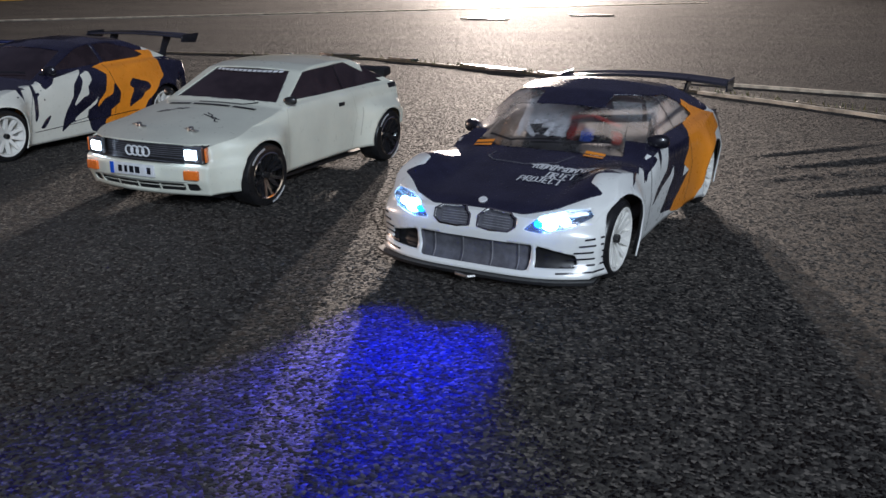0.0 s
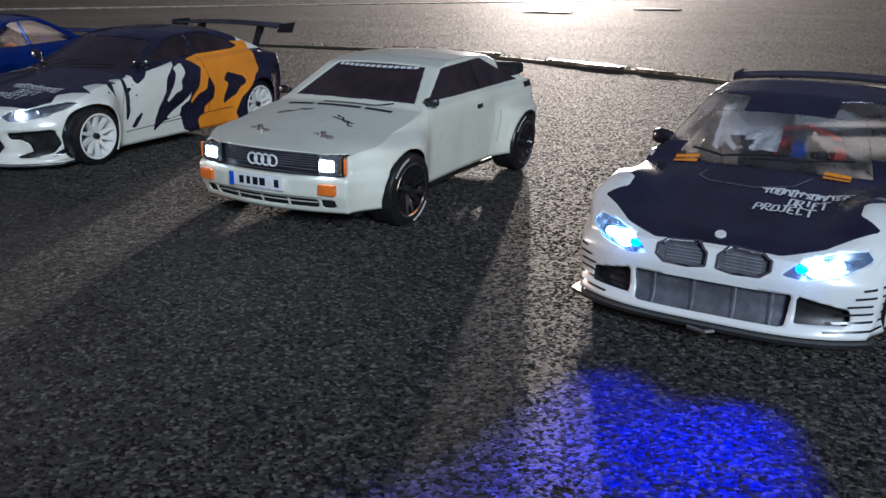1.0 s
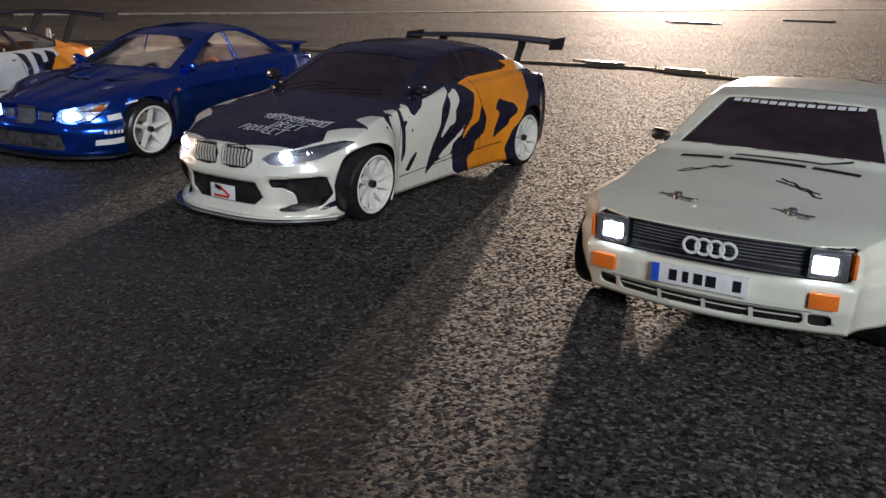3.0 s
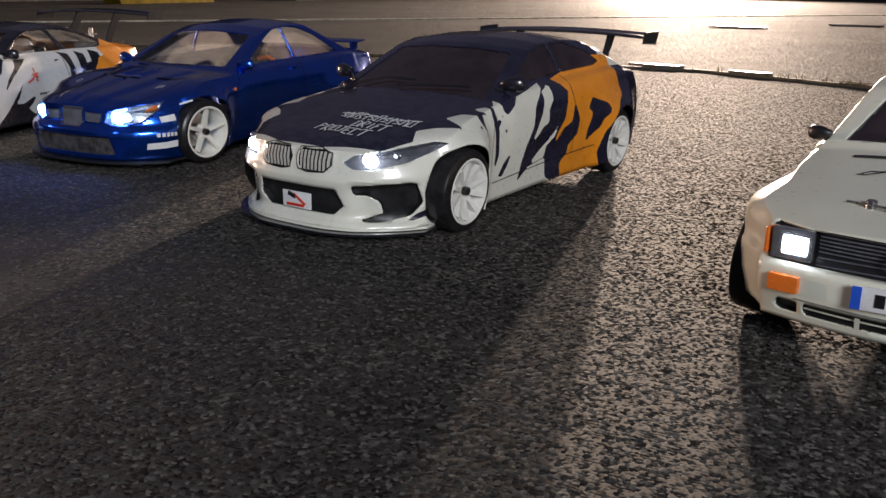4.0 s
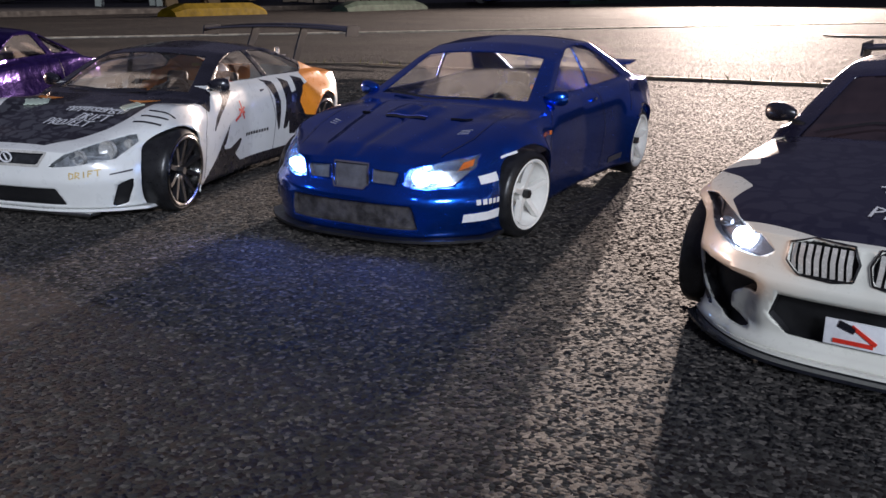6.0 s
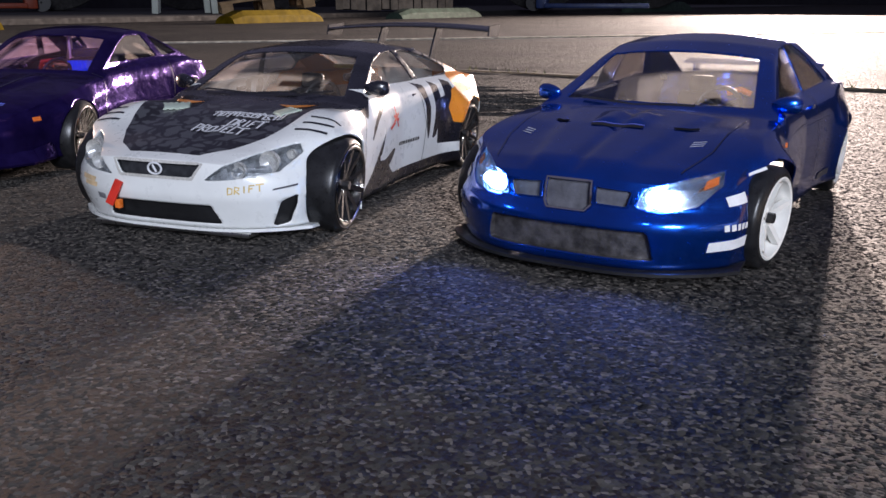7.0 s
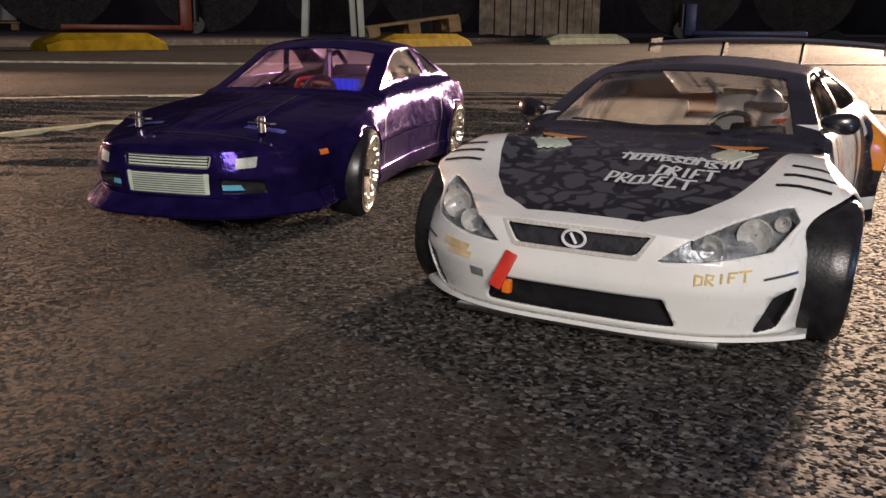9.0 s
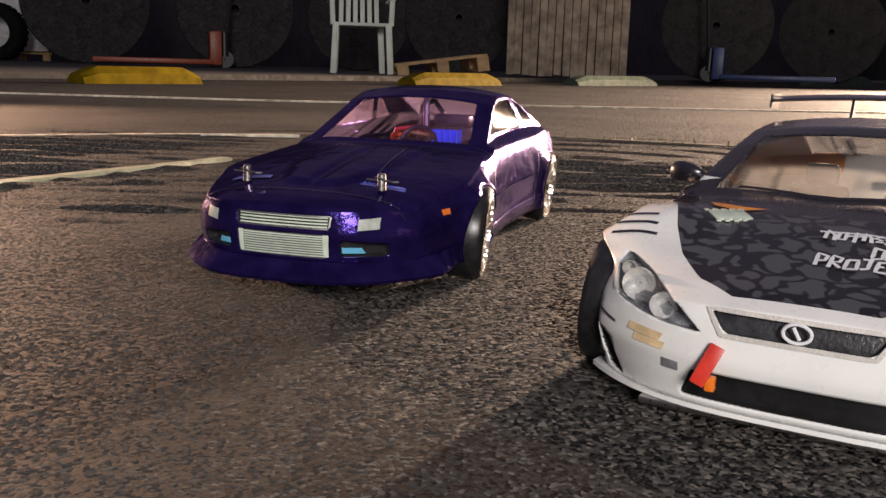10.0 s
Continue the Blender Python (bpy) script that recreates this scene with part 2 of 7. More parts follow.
def poly_distance(px, py, poly):
    """Signed distance to a closed outline: below zero inside."""
    d = np.full(px.shape, 1e9)
    inside = np.zeros(px.shape, bool)
    n = len(poly)
    for i in range(n):
        (ax, ay), (bx, by) = poly[i], poly[(i + 1) % n]
        ex, ey = bx - ax, by - ay
        t = np.clip(((px - ax) * ex + (py - ay) * ey) / (ex * ex + ey * ey + 1e-15), 0, 1)
        d = np.minimum(d, np.hypot(px - ax - t * ex, py - ay - t * ey))
        cross = ((ay > py) != (by > py)) & (px < ex * (py - ay) / (ey if abs(ey) > 1e-12 else 1e-12) + ax)
        inside ^= cross
    return np.where(inside, -d, d)


class Shell:
    """A car body pressed out of one skin; regions of it are cut loose as panes, lamps and paint."""

    def __init__(self, s):
        self.s = s
        nb, na, nc = 176, 68, 42
        self.yf, self.yr = s["top"][0][0], s["top"][-1][0]
        ids, lat, kinds = {}, [], []
        for i in range(nb + 1):
            for j in range(na + 1):
                for k in range(nc + 1):
                    if i in (0, nb) or j in (0, na) or k == nc:
                        ids[i, j, k] = len(lat)
                        lat.append((i / nb, 2 * j / na - 1, k / nc))
        lat = np.array(lat)
        fs = []
        for i in range(nb):
            for j in range(na):
                fs.append((ids[i, j, nc], ids[i + 1, j, nc], ids[i + 1, j + 1, nc], ids[i, j + 1, nc]))
                kinds.append("body")
            for k in range(nc):
                for j in (0, na):
                    fs.append((ids[i, j, k], ids[i + 1, j, k], ids[i + 1, j, k + 1], ids[i, j, k + 1]))
                    kinds.append("flank")
        for j in range(na):
            for k in range(nc):
                for i in (0, nb):
                    fs.append((ids[i, j, k], ids[i, j + 1, k], ids[i, j + 1, k + 1], ids[i, j, k + 1]))
        b, a, c = lat.T
        V = self.shape(a, b, c)
        # soften all the folds
        e = np.array([(f[q], f[(q + 1) % 4]) for f in fs for q in range(4)])
        cnt = np.bincount(e.ravel(), minlength=len(V)).astype(float)[:, None]
        bottom = c == 0
        for _ in range(s.get("soft", 3)):
            acc = np.zeros_like(V)
            for q in range(3):
                acc[:, q] = np.bincount(e[:, 0], V[e[:, 1], q], len(V)) + np.bincount(e[:, 1], V[e[:, 0], q], len(V))
            W = V + 0.5 * (acc / cnt - V)
            W[bottom] = V[bottom]
            V = W
        self.V = [tuple(v) for v in V]
        self.F = [list(f) for f in fs]
        self.L = kinds + ["body"] * (len(fs) - len(kinds))
        self.tree = BVHTree.FromPolygons(self.V, self.F)

    def shape(self, a, b, c):
        s = self.s
        ip = lambda key, v: np.interp(v, *zip(*s[key]))
        y0 = self.yf + (self.yr - self.yf) * b
        w = ip("wide", y0)
        k = s.get("screen_bow", 0.02) * a * a
        ym = s.get("roof_y", 0.05)
        yy = np.where(y0 < ym, np.minimum(y0 - k * np.clip((y0 - self.yf) / 0.08, 0, 1), ym), np.maximum(y0 + k * np.clip((self.yr - y0) / 0.05, 0, 1), ym))
        zt = ip("top", yy) - s.get("crown", 0.006) * np.abs(a) ** 2.2
        for yb, dz, wd in s.get("bulge", []):
            zt = zt + dz * np.exp(-((y0 - yb) / wd) ** 2) * np.clip((np.abs(a) - 0.5) / 0.35, 0, 1)
        # raised or sunken panels of the bonnet and roof
        for poly, dz, sf in s.get("top_press", []):
            zt = zt + dz * np.clip(-poly_distance(np.abs(a) * w * 0.94, y0, poly) / sf, 0, 1)
        zs = ip("sill", y0)
        zb = np.minimum(ip("belt", y0), zt - 0.002)
        # one half of the rows lies below the belt line, the other above
        z = np.where(c < 0.5, zs + (zb - zs) * c * 2, zb + (zt - zb) * (c * 2 - 1))
        t = np.clip((z - zs) / np.maximum(zb - zs, 1e-4), 0, 1)
        pt, pv = zip(*s.get("side", [(0, 0.955), (0.25, 0.985), (0.55, 1.0), (0.82, 0.985), (1, 0.94)]))
        hw = w * np.interp(t, pt, pv)
        up = np.clip((z - zb) / (s["roof_z"] - zb + 1e-6), 0, 1.1)
        wb = w * pv[-1]
        foot = wb - np.interp(y0, *zip(*s.get("shoulder", [(-0.09, 0), (-0.05, 0.006), (0.0, 0.008), (0.10, 0.008), (0.17, 0.002), (0.2, 0)]))) * np.clip((z - zb) / 0.0025, 0, 1)
        hw = np.where(z > zb + 1e-5, foot + (s["roof_w"] - foot) * up ** s.get("tumble", 1.2), hw)
        for yw, fl, wd in s.get("flares", [(-0.1285, 0.004, 0.036), (0.1285, 0.004, 0.036)]):
            hw = hw + fl * np.exp(-((y0 - yw) / wd) ** 4) * np.clip((s.get("flare_top", 0.074) - z) / s.get("flare_soft", 0.016), 0, 1)
        r, za = s.get("arch", (0.032, 0.030))
        for yw in s.get("axles", (-0.1285, 0.1285)):
            hw = hw + s.get("lip", 0.0010) * np.clip(1.6 - (np.hypot(y0 - yw, z - za) - r) / 0.003, 0, 1) * (z < za + r + 0.005)
        for poly, dx, sf in s.get("side_press", []):
            hw = hw + dx * np.clip(-poly_distance(y0, z, poly) / sf, 0, 1)
        x = a * hw
        wf = np.clip(1 - b / 0.30, 0, 1) ** 2
        wr = np.clip(1 - (1 - b) / 0.22, 0, 1) ** 2
        bow = s["bow"] * np.abs(a) ** s.get("bow_pow", 2.4)
        y = y0 + wf * (bow + np.interp(z, *zip(*s["nose"]))) - wr * (s.get("tail_bow", 0.02) * np.abs(a) ** 2.6 + np.interp(z, *zip(*s.get("tail", [(0, 0), (1, 0)]))))
        # pressed reliefs of the front
        for poly, dy, sf in s.get("front_press", []):
            y = y + dy * np.clip(-poly_distance(np.abs(x), z, poly) / sf, 0, 1) * np.clip((-0.12 - y0) / 0.02, 0, 1)
        return np.stack([x, y, z], 1)

    def arr(self):
        A = np.array(self.V)
        return A[:, 0], A[:, 1], A[:, 2]

    def cut(self, d, to, frm=("body",)):
        """Everything of frm where d < 0 becomes the region called to."""
        V, cache, F, L = self.V, {}, [], []
        dl = d.tolist()

        def cross(p, q):
            key = (p, q) if p < q else (q, p)
            if key not in cache:
                t = dl[p] / (dl[p] - dl[q])
                A, B = V[p], V[q]
                cache[key] = len(V)
                V.append((A[0] + t * (B[0] - A[0]), A[1] + t * (B[1] - A[1]), A[2] + t * (B[2] - A[2])))
            return cache[key]

        for f, lab in zip(self.F, self.L):
            if lab not in frm:
                F.append(f), L.append(lab)
                continue
            vals = [dl[v] for v in f]
            if min(vals) >= 0:
                F.append(f), L.append(lab)
            elif max(vals) <= 0:
                F.append(f), L.append(to)
            else:
                pos, neg = [], []
                n = len(f)
                for i in range(n):
                    p, q = f[i], f[(i + 1) % n]
                    (neg if dl[p] < 0 else pos).append(p)
                    if (dl[p] < 0) != (dl[q] < 0):
                        c = cross(p, q)
                        pos.append(c), neg.append(c)
                if len(pos) > 2:
                    F.append(pos), L.append(lab)
                if len(neg) > 2:
                    F.append(neg), L.append(to)
        self.F, self.L = F, L

    def cut_side(self, poly, to, frm=("body",), both=True, inner=0.03, side=1):
        x, y, z = self.arr()
        d = poly_distance(y, z, poly)
        d = np.maximum(d, inner - (np.abs(x) if both else side * x))
        self.cut(d, to, frm)

    def cut_front(self, poly, to, frm=("body",), mirror=False, y_max=-0.11, z_min=None):
        x, y, z = self.arr()
        d = poly_distance(np.abs(x) if mirror else x, z, poly)
        self.cut(np.maximum(d, y - y_max), to, frm)

    def cut_screen(self, cowl, edge, header, to="windscreen"):
        """Windscreen between the cowl line (middle y, then half width and y at its ends) and the header (half width, y)."""
        (ex, ey), (tx, ty) = edge, header
        self.cut_top([(-ex, ey), (-ex * 0.5, cowl + (ey - cowl) * 0.25), (0, cowl), (ex * 0.5, cowl + (ey - cowl) * 0.25), (ex, ey), (tx, ty), (tx * 0.5, ty - 0.003), (0, ty - 0.004), (-tx * 0.5, ty - 0.003), (-tx, ty)], to, z_min=0.06)

    def cut_top(self, poly, to, frm=("body",), mirror=False, z_min=0.04):
        x, y, z = self.arr()
        d = poly_distance(np.abs(x) if mirror else x, y, poly)
        self.cut(np.maximum(d, z_min - z), to, frm)

    def arches(self):
        r, z = self.s.get("arch", (0.032, 0.030))
        for yw in self.s.get("axles", (-0.1285, 0.1285)):
            x, y, zz = self.arr()
            self.cut(np.maximum(np.hypot(y - yw, zz - z) - r, 0.060 - np.abs(x)), "hole", ("flank",))
        self.L = ["body" if l == "flank" else l for l in self.L]

    def normals(self):
        A = np.array(self.V)
        N = np.zeros((len(A), 3))
        tri = np.array([f[:3] for f in self.F])
        p, q, r = A[tri[:, 0]], A[tri[:, 1]], A[tri[:, 2]]
        n = np.cross(q - p, r - p)
        out = (p + r) / 2 - np.stack([p[:, 0] * 0, np.clip(p[:, 1], -0.12, 0.1), p[:, 0] * 0 + 0.03], 1)
        n *= np.where((n * out).sum(1) > 0, 1, -1)[:, None]
        for f, m in zip(self.F, n):
            for v in f:
                N[v] += m
        return N / (np.linalg.norm(N, axis=1)[:, None] + 1e-12)

    def region(self, label, shift=0.0, wall=0.0, side=0, test=None):
        """Verts and faces of a region, moved in by shift; wall gives it a rim back to the skin."""
        A = np.array(self.V)
        if not hasattr(self, "N") or len(self.N) != len(A):
            self.N = self.normals()
        sel = []
        for f, l in zip(self.F, self.L):
            if l == label:
                m = A[f].mean(0)
                if (side == 0 or side * m[0] > 0) and (test is None or test(*m)):
                    sel.append(f)
        ids, vs = {}, []
        out = []
        for f in sel:
            g = []
            for v in f:
                if v not in ids:
                    ids[v] = len(vs)
                    vs.append(tuple(A[v] - shift * self.N[v]))
                g.append(ids[v])
            out.append(g)
        if wall:
            count = {}
            for f in sel:
                for i in range(len(f)):
                    p, q = f[i], f[(i + 1) % len(f)]
                    count.setdefault((min(p, q), max(p, q)), []).append((p, q))
            rim = {}
            for es in count.values():
                if len(es) == 1:
                    p, q = es[0]
                    for v in (p, q):
                        if v not in rim:
                            rim[v] = len(vs)
                            vs.append(tuple(A[v] - 0.0004 * self.N[v]))
                    out.append([ids[q], ids[p], rim[p], rim[q]])
        return vs, out

    def region_part(self, label, name, mat, parent, shift=0.0, wall=0.0, side=0, solid=0.0, text="", test=None):
        vs, fs = self.region(label, shift, wall, side, test)
        if not fs:
            return None
        ob = part(name, to_mesh(name, vs, fs, [mat]), None, parent, text)
        if solid:
            md = ob.modifiers.new("thick", "SOLIDIFY")
            md.thickness, md.offset = solid, -1
        return ob

    def body_part(self, paints, parent, label=""):
        """The painted skin: paints maps region to material."""
        keys = list(paints)
        vs, fs, ix, ids = [], [], [], {}
        for f, l in zip(self.F, self.L):
            if l in paints:
                g = []
                for v in f:
                    if v not in ids:
                        ids[v] = len(vs)
                        vs.append(self.V[v])
                    g.append(ids[v])
                fs.append(g), ix.append(keys.index(l))
        ob = part("body", to_mesh("body", vs, fs, [paints[k] for k in keys], ix, angle=40), None, parent, label)
        md = ob.modifiers.new("thick", "SOLIDIFY")
        md.thickness, md.offset = 0.0011, -1
        return ob

    def hit(self, axis, u, v, side=1):
        """The skin met by a straight line along an axis: from the front ('y': x, z), a side ('x': y, z) or above ('z': x, y)."""
        if axis == "y":
            o, d = Vector((u, -0.5, v)), Vector((0, 1, 0))
        elif axis == "x":
            o, d = Vector((0.5 * side, u, v)), Vector((-side, 0, 0))
        elif axis == "r":
            o, d = Vector((u, 0.5, v)), Vector((0, -1, 0))
        else:
            o, d = Vector((u, v, 0.5)), Vector((0, 0, -1))
        p, n, _, _ = self.tree.ray_cast(o, d)
        if p is None:
            return None, None
        if n.dot(d) > 0:
            n = -n
        return p, n

    def drape(self, name, axis, quad, mat, parent, nx=6, ny=3, off=0.0006, side=1, label=""):
        """A thin sticker or strip laid on the skin between four corners."""
        vs, ok = [], True
        (ax, ay), (bx, by), (cx, cy), (dx, dy) = quad
        for j in range(ny + 1):
            for i in range(nx + 1):
                s, t = i / nx, j / ny
                u = (1 - t) * ((1 - s) * ax + s * bx) + t * ((1 - s) * dx + s * cx)
                v = (1 - t) * ((1 - s) * ay + s * by) + t * ((1 - s) * dy + s * cy)
                p, n = self.hit(axis, u, v, side)
                if p is None:
                    return None
                vs.append(p + n * off)
        fs = [(j * (nx + 1) + i, j * (nx + 1) + i + 1, (j + 1) * (nx + 1) + i + 1, (j + 1) * (nx + 1) + i) for j in range(ny) for i in range(nx)]
        return part(name, to_mesh(name, vs, fs, [mat]), None, parent, label)

    def line(self, name, axis, pts, width, mat, parent, off=0.0005, side=1, step=0.004, label=""):
        """A narrow ribbon along a path on the skin; several paths in pts make one part."""
        paths = pts if isinstance(pts[0][0], (tuple, list)) else [pts]
        if len(paths) > 1 and name in ("door_line", "bonnet_line", "side_crease", "bonnet_mark"):
            return [self.line(name, axis, p, width, mat, parent, off, side, step, label) for p in paths]
        vs, fs = [], []
        for path in paths:
            dense = []
            for (ax, ay), (bx, by) in zip(path, path[1:]):
                n = max(1, int(math.hypot(bx - ax, by - ay) / step))
                dense += [(ax + (bx - ax) * i / n, ay + (by - ay) * i / n) for i in range(n)]
            dense.append(path[-1])
            hits = [h for h in (self.hit(axis, u, v, side) for u, v in dense) if h[0] is not None]
            base = None
            for i, (p, n) in enumerate(hits):
                q = hits[min(i + 1, len(hits) - 1)][0] - hits[max(i - 1, 0)][0]
                c = q.cross(n)
                if c.length < 1e-9:
                    continue
                c = c.normalized() * width / 2
                vs += [p + n * off - c, p + n * off + c]
                if base is not None:
                    fs.append((base, base + 1, len(vs) - 1, len(vs) - 2))
                base = len(vs) - 2
        if not fs:
            return None
        return part(name, to_mesh(name, vs, fs, [mat]), None, parent, label)

# ---- parts shared by the cars ----
TYRE_R, TYRE_W = 0.0315, 0.026


def make_wheel(car, side, y, spokes, rim_mat, lip_mat, steer=0.0, camber=2.0, wide=TYRE_W, track=0.0765, twist=0.0, y_cross=False, lettered=False, mesh_style=False, rim_r=0.0265, tyre_r=TYRE_R):
    """Wheel: hub and disc, with a tyre and a rim of its own; the outer face looks along +x before turning."""
    m = pose(side * track, y, tyre_r, 0, 0, steer) @ pose(0, 0, 0, 0, side * camber, 0 if side > 0 else 180)
    hub = bmesh.new()
    spin(hub, [(-0.009, 0.001), (-0.009, 0.006), (0.008, 0.006), (0.0085, 0.003), (0.0085, 0.0008)], 20)
    spin(hub, [(-0.006, 0.003), (-0.006, 0.016), (-0.0045, 0.016), (-0.0045, 0.003)], 32)
    w = part("wheel", hub, STEEL, car, place=m)
    h, r = wide / 2, tyre_r
    prof = [(-h, rim_r - 0.0006), (-h - 0.0004, rim_r + 0.002), (-h + 0.0012, r - 0.0012), (-h + 0.003, r - 0.0002), (-h * 0.3, r), (h * 0.3, r), (h - 0.003, r - 0.0002), (h - 0.0012, r - 0.0012), (h + 0.0004, rim_r + 0.002), (h, rim_r - 0.0006)]
    part("tyre", a_spin(prof, 56), RUBBER, w)
    bm = bmesh.new()
    spin(bm, [(-h, rim_r), (-h, rim_r - 0.0012), (-h + 0.003, rim_r - 0.003), (h - 0.006, rim_r - 0.0035), (h - 0.0035, rim_r - 0.0022), (h + 0.0004, rim_r - 0.0018), (h + 0.0010, rim_r - 0.0004), (h + 0.0006, rim_r + 0.0004)], 56)
    part("rim", bm, lip_mat, w)
    sp = bmesh.new()
    R = rim_r - 0.0028
    for k in range(spokes):
        arms = (-1, 1) if y_cross else (0,)
        for s in arms:
            L = R - 0.004
            vs = box(sp, 0.0042, 0.0034 if not mesh_style else 0.0018, L, pose(0, 0, 0.004 + L / 2))
            for v in vs:
                t = (v.co.z - 0.004) / L
                v.co.x += h - 0.0058 + 0.0045 * t * t
                v.co.y *= 1.25 - 0.35 * t
                v.co.y += s * t * 0.0042
            bmesh.ops.transform(sp, matrix=Matrix.Rotation(2 * math.pi * k / spokes + twist, 4, "X"), verts=vs)
    spin(sp, [(h - 0.0095, 0.0068), (h - 0.0045, 0.0066), (h - 0.0038, 0.0050), (h - 0.0046, 0.0028), (h - 0.0046, 0.0005)], 24)
    part("spokes", sp, rim_mat, w)
    nut = bmesh.new()
    bmesh.ops.create_cone(nut, cap_ends=True, segments=6, radius1=0.0032, radius2=0.0030, depth=0.005, matrix=pose(h - 0.003, 0, 0, 0, 90, 0))
    part("wheel_nut", nut, PLASTIC, w, smooth=False)
    if lettered:
        for q in range(2):
            bm = bmesh.new()
            for k in range(11):
                a = math.pi * q + 0.25 + 0.075 * k
                for i in range(2):
                    rr = r - 0.0022 - 0.0011 * i
                    box(bm, 0.0003, 0.0013, 0.0006, Matrix.Rotation(a, 4, "X") @ pose(h + 0.0004, 0, rr))
            part("sidewall_lettering", bm, STICKER, w, "faded white bars printed on the sidewall", smooth=False)
    return w


def wheels(car, front, rear=None, axles=(-0.1285, 0.1285), steer=0.0, **style):
    rear = rear or {}
    for side in (1, -1):
        make_wheel(car, side, axles[0], steer=steer, **{**style, **front})
        make_wheel(car, side, axles[1], steer=0.0, **{**style, **rear})


def make_wing(car, y, z, half, chord=0.034, sag=0.004, post_x=0.045, foot_z=0.085, foot_y=None, lean=0.0, mat=None, label="", sweep=0.0):
    """Rear wing: curved blade with end plates on two swan-neck posts."""
    mat = mat or CARBON
    n, prof = 24, [(-0.5, 0.10), (-0.42, 0.20), (-0.2, 0.22), (0.1, 0.16), (0.5, 0.30), (0.49, 0.22), (0.1, 0.04), (-0.2, 0.05), (-0.42, 0.02)]
    vs, fs = [], []
    for i in range(n + 1):
        s = 2 * i / n - 1
        for u, v in prof:
            vs.append((s * half, y + u * chord + sweep * s * s, z + (v - 0.15) * chord * 0.42 - sag * s * s))
    k = len(prof)
    for i in range(n):
        for j in range(k):
            fs.append((i * k + j, i * k + (j + 1) % k, (i + 1) * k + (j + 1) % k, (i + 1) * k + j))
    fs += [list(range(k)), [n * k + j for j in range(k)]]
    w = part("rear_wing", to_mesh("rear_wing", vs, fs, [mat]), None, car, label)
    for s in (1, -1):
        bm = plate([(-0.5 * chord, -0.006), (0.35 * chord, -0.008), (0.55 * chord, 0.005), (-0.4 * chord, 0.004)], 0.0016, pose(s * half, y + sweep, z - sag, 90, 0, 90))
        part("end_plate", bm, mat, w)
    fy = foot_y if foot_y is not None else y - 0.03
    for s in (1, -1):
        bm = plate([(0.004, 0), (-0.008, 0.0), (-0.006 + (y - fy) * 0.4, (z - foot_z) * 0.5), (y - fy - 0.006, z - foot_z), (y - fy + 0.007, z - foot_z - 0.002), (y - fy + 0.005, (z - foot_z) * 0.8), ((y - fy) * 0.5 + 0.003, (z - foot_z) * 0.45)], 0.002, pose(s * post_x, fy, foot_z, 90, 0, 90))
        part("wing_post", bm, CARBON, w)
    return w


def make_mirror(car, x, y, z, mat, size=1.0):
    for s in (1, -1):
        bm = bmesh.new()
        bmesh.ops.create_uvsphere(bm, u_segments=16, v_segments=10, radius=1.0)
        for v in bm.verts:
            c = v.co
            v.co = Vector((c.x * 0.0095 * (1 - 0.15 * c.y), c.y * 0.0052 if c.y < 0 else c.y * 0.0022, (1 if c.z > 0 else -1) * abs(c.z) ** 0.7 * 0.0054 * (1 + 0.25 * c.x * s))) * size
        bmesh.ops.transform(bm, matrix=pose(s * (x + 0.006), y, z, 0, 0, s * 12), verts=bm.verts)
        ob = part("mirror", bm, mat, car)
        part("mirror_arm", rods([(s * (x - 0.008), y - 0.003, z - 0.006), (s * (x + 0.003), y, z - 0.003)], 0.0016), PLASTIC, ob)
        g = bmesh.new()
        bmesh.ops.create_circle(g, cap_ends=True, segments=14, radius=1)
        bmesh.ops.transform(g, matrix=pose(s * (x + 0.006), y + 0.0024, z, 90, 0, 0) @ Matrix.Diagonal((0.0072 * size, 0.0042 * size, 1, 1)), verts=g.verts)
        part("mirror_glass", g, CHROME, ob)


def make_post(car, x, y, z, h=0.013, lean=0.0, clip=True):
    """Body post with a bent spring clip through it."""
    bm = bmesh.new()
    spin(bm, [(0, 0.0003), (0, 0.0028), (h - 0.0008, 0.0025), (h, 0.0018), (h, 0.0003)], 14, pose(x, y, z, 0, -90, 0))
    ob = part("body_post", bm, STEEL, car)
    if clip:
        part("body_clip", rods([(x - 0.011, y + 0.003, z + h * 0.55), (x + 0.009, y - 0.002, z + h * 0.55), (x + 0.012, y - 0.004, z + h * 0.62), (x + 0.009, y - 0.006, z + h * 0.6), (x - 0.004, y - 0.001, z + h * 0.75)], 0.0006, 6), STEEL, ob)
    return ob


def make_wiper(shell, car, pts):
    for path in pts:
        shell.line("wiper", "z", path, 0.0024, PLASTIC, car, off=0.0018)
        

def led_lamp(car, shell, x, z, r, mat, name="led", out=0.001):
    p, n = shell.hit("y", x, z)
    bm = bmesh.new()
    bmesh.ops.create_uvsphere(bm, u_segments=14, v_segments=8, radius=r, matrix=Matrix.Translation(p + Vector((0, 0.0036 - out, 0))) @ Matrix.Diagonal((1, 0.42, 0.78, 1)))
    return part(name, bm, mat, car), p


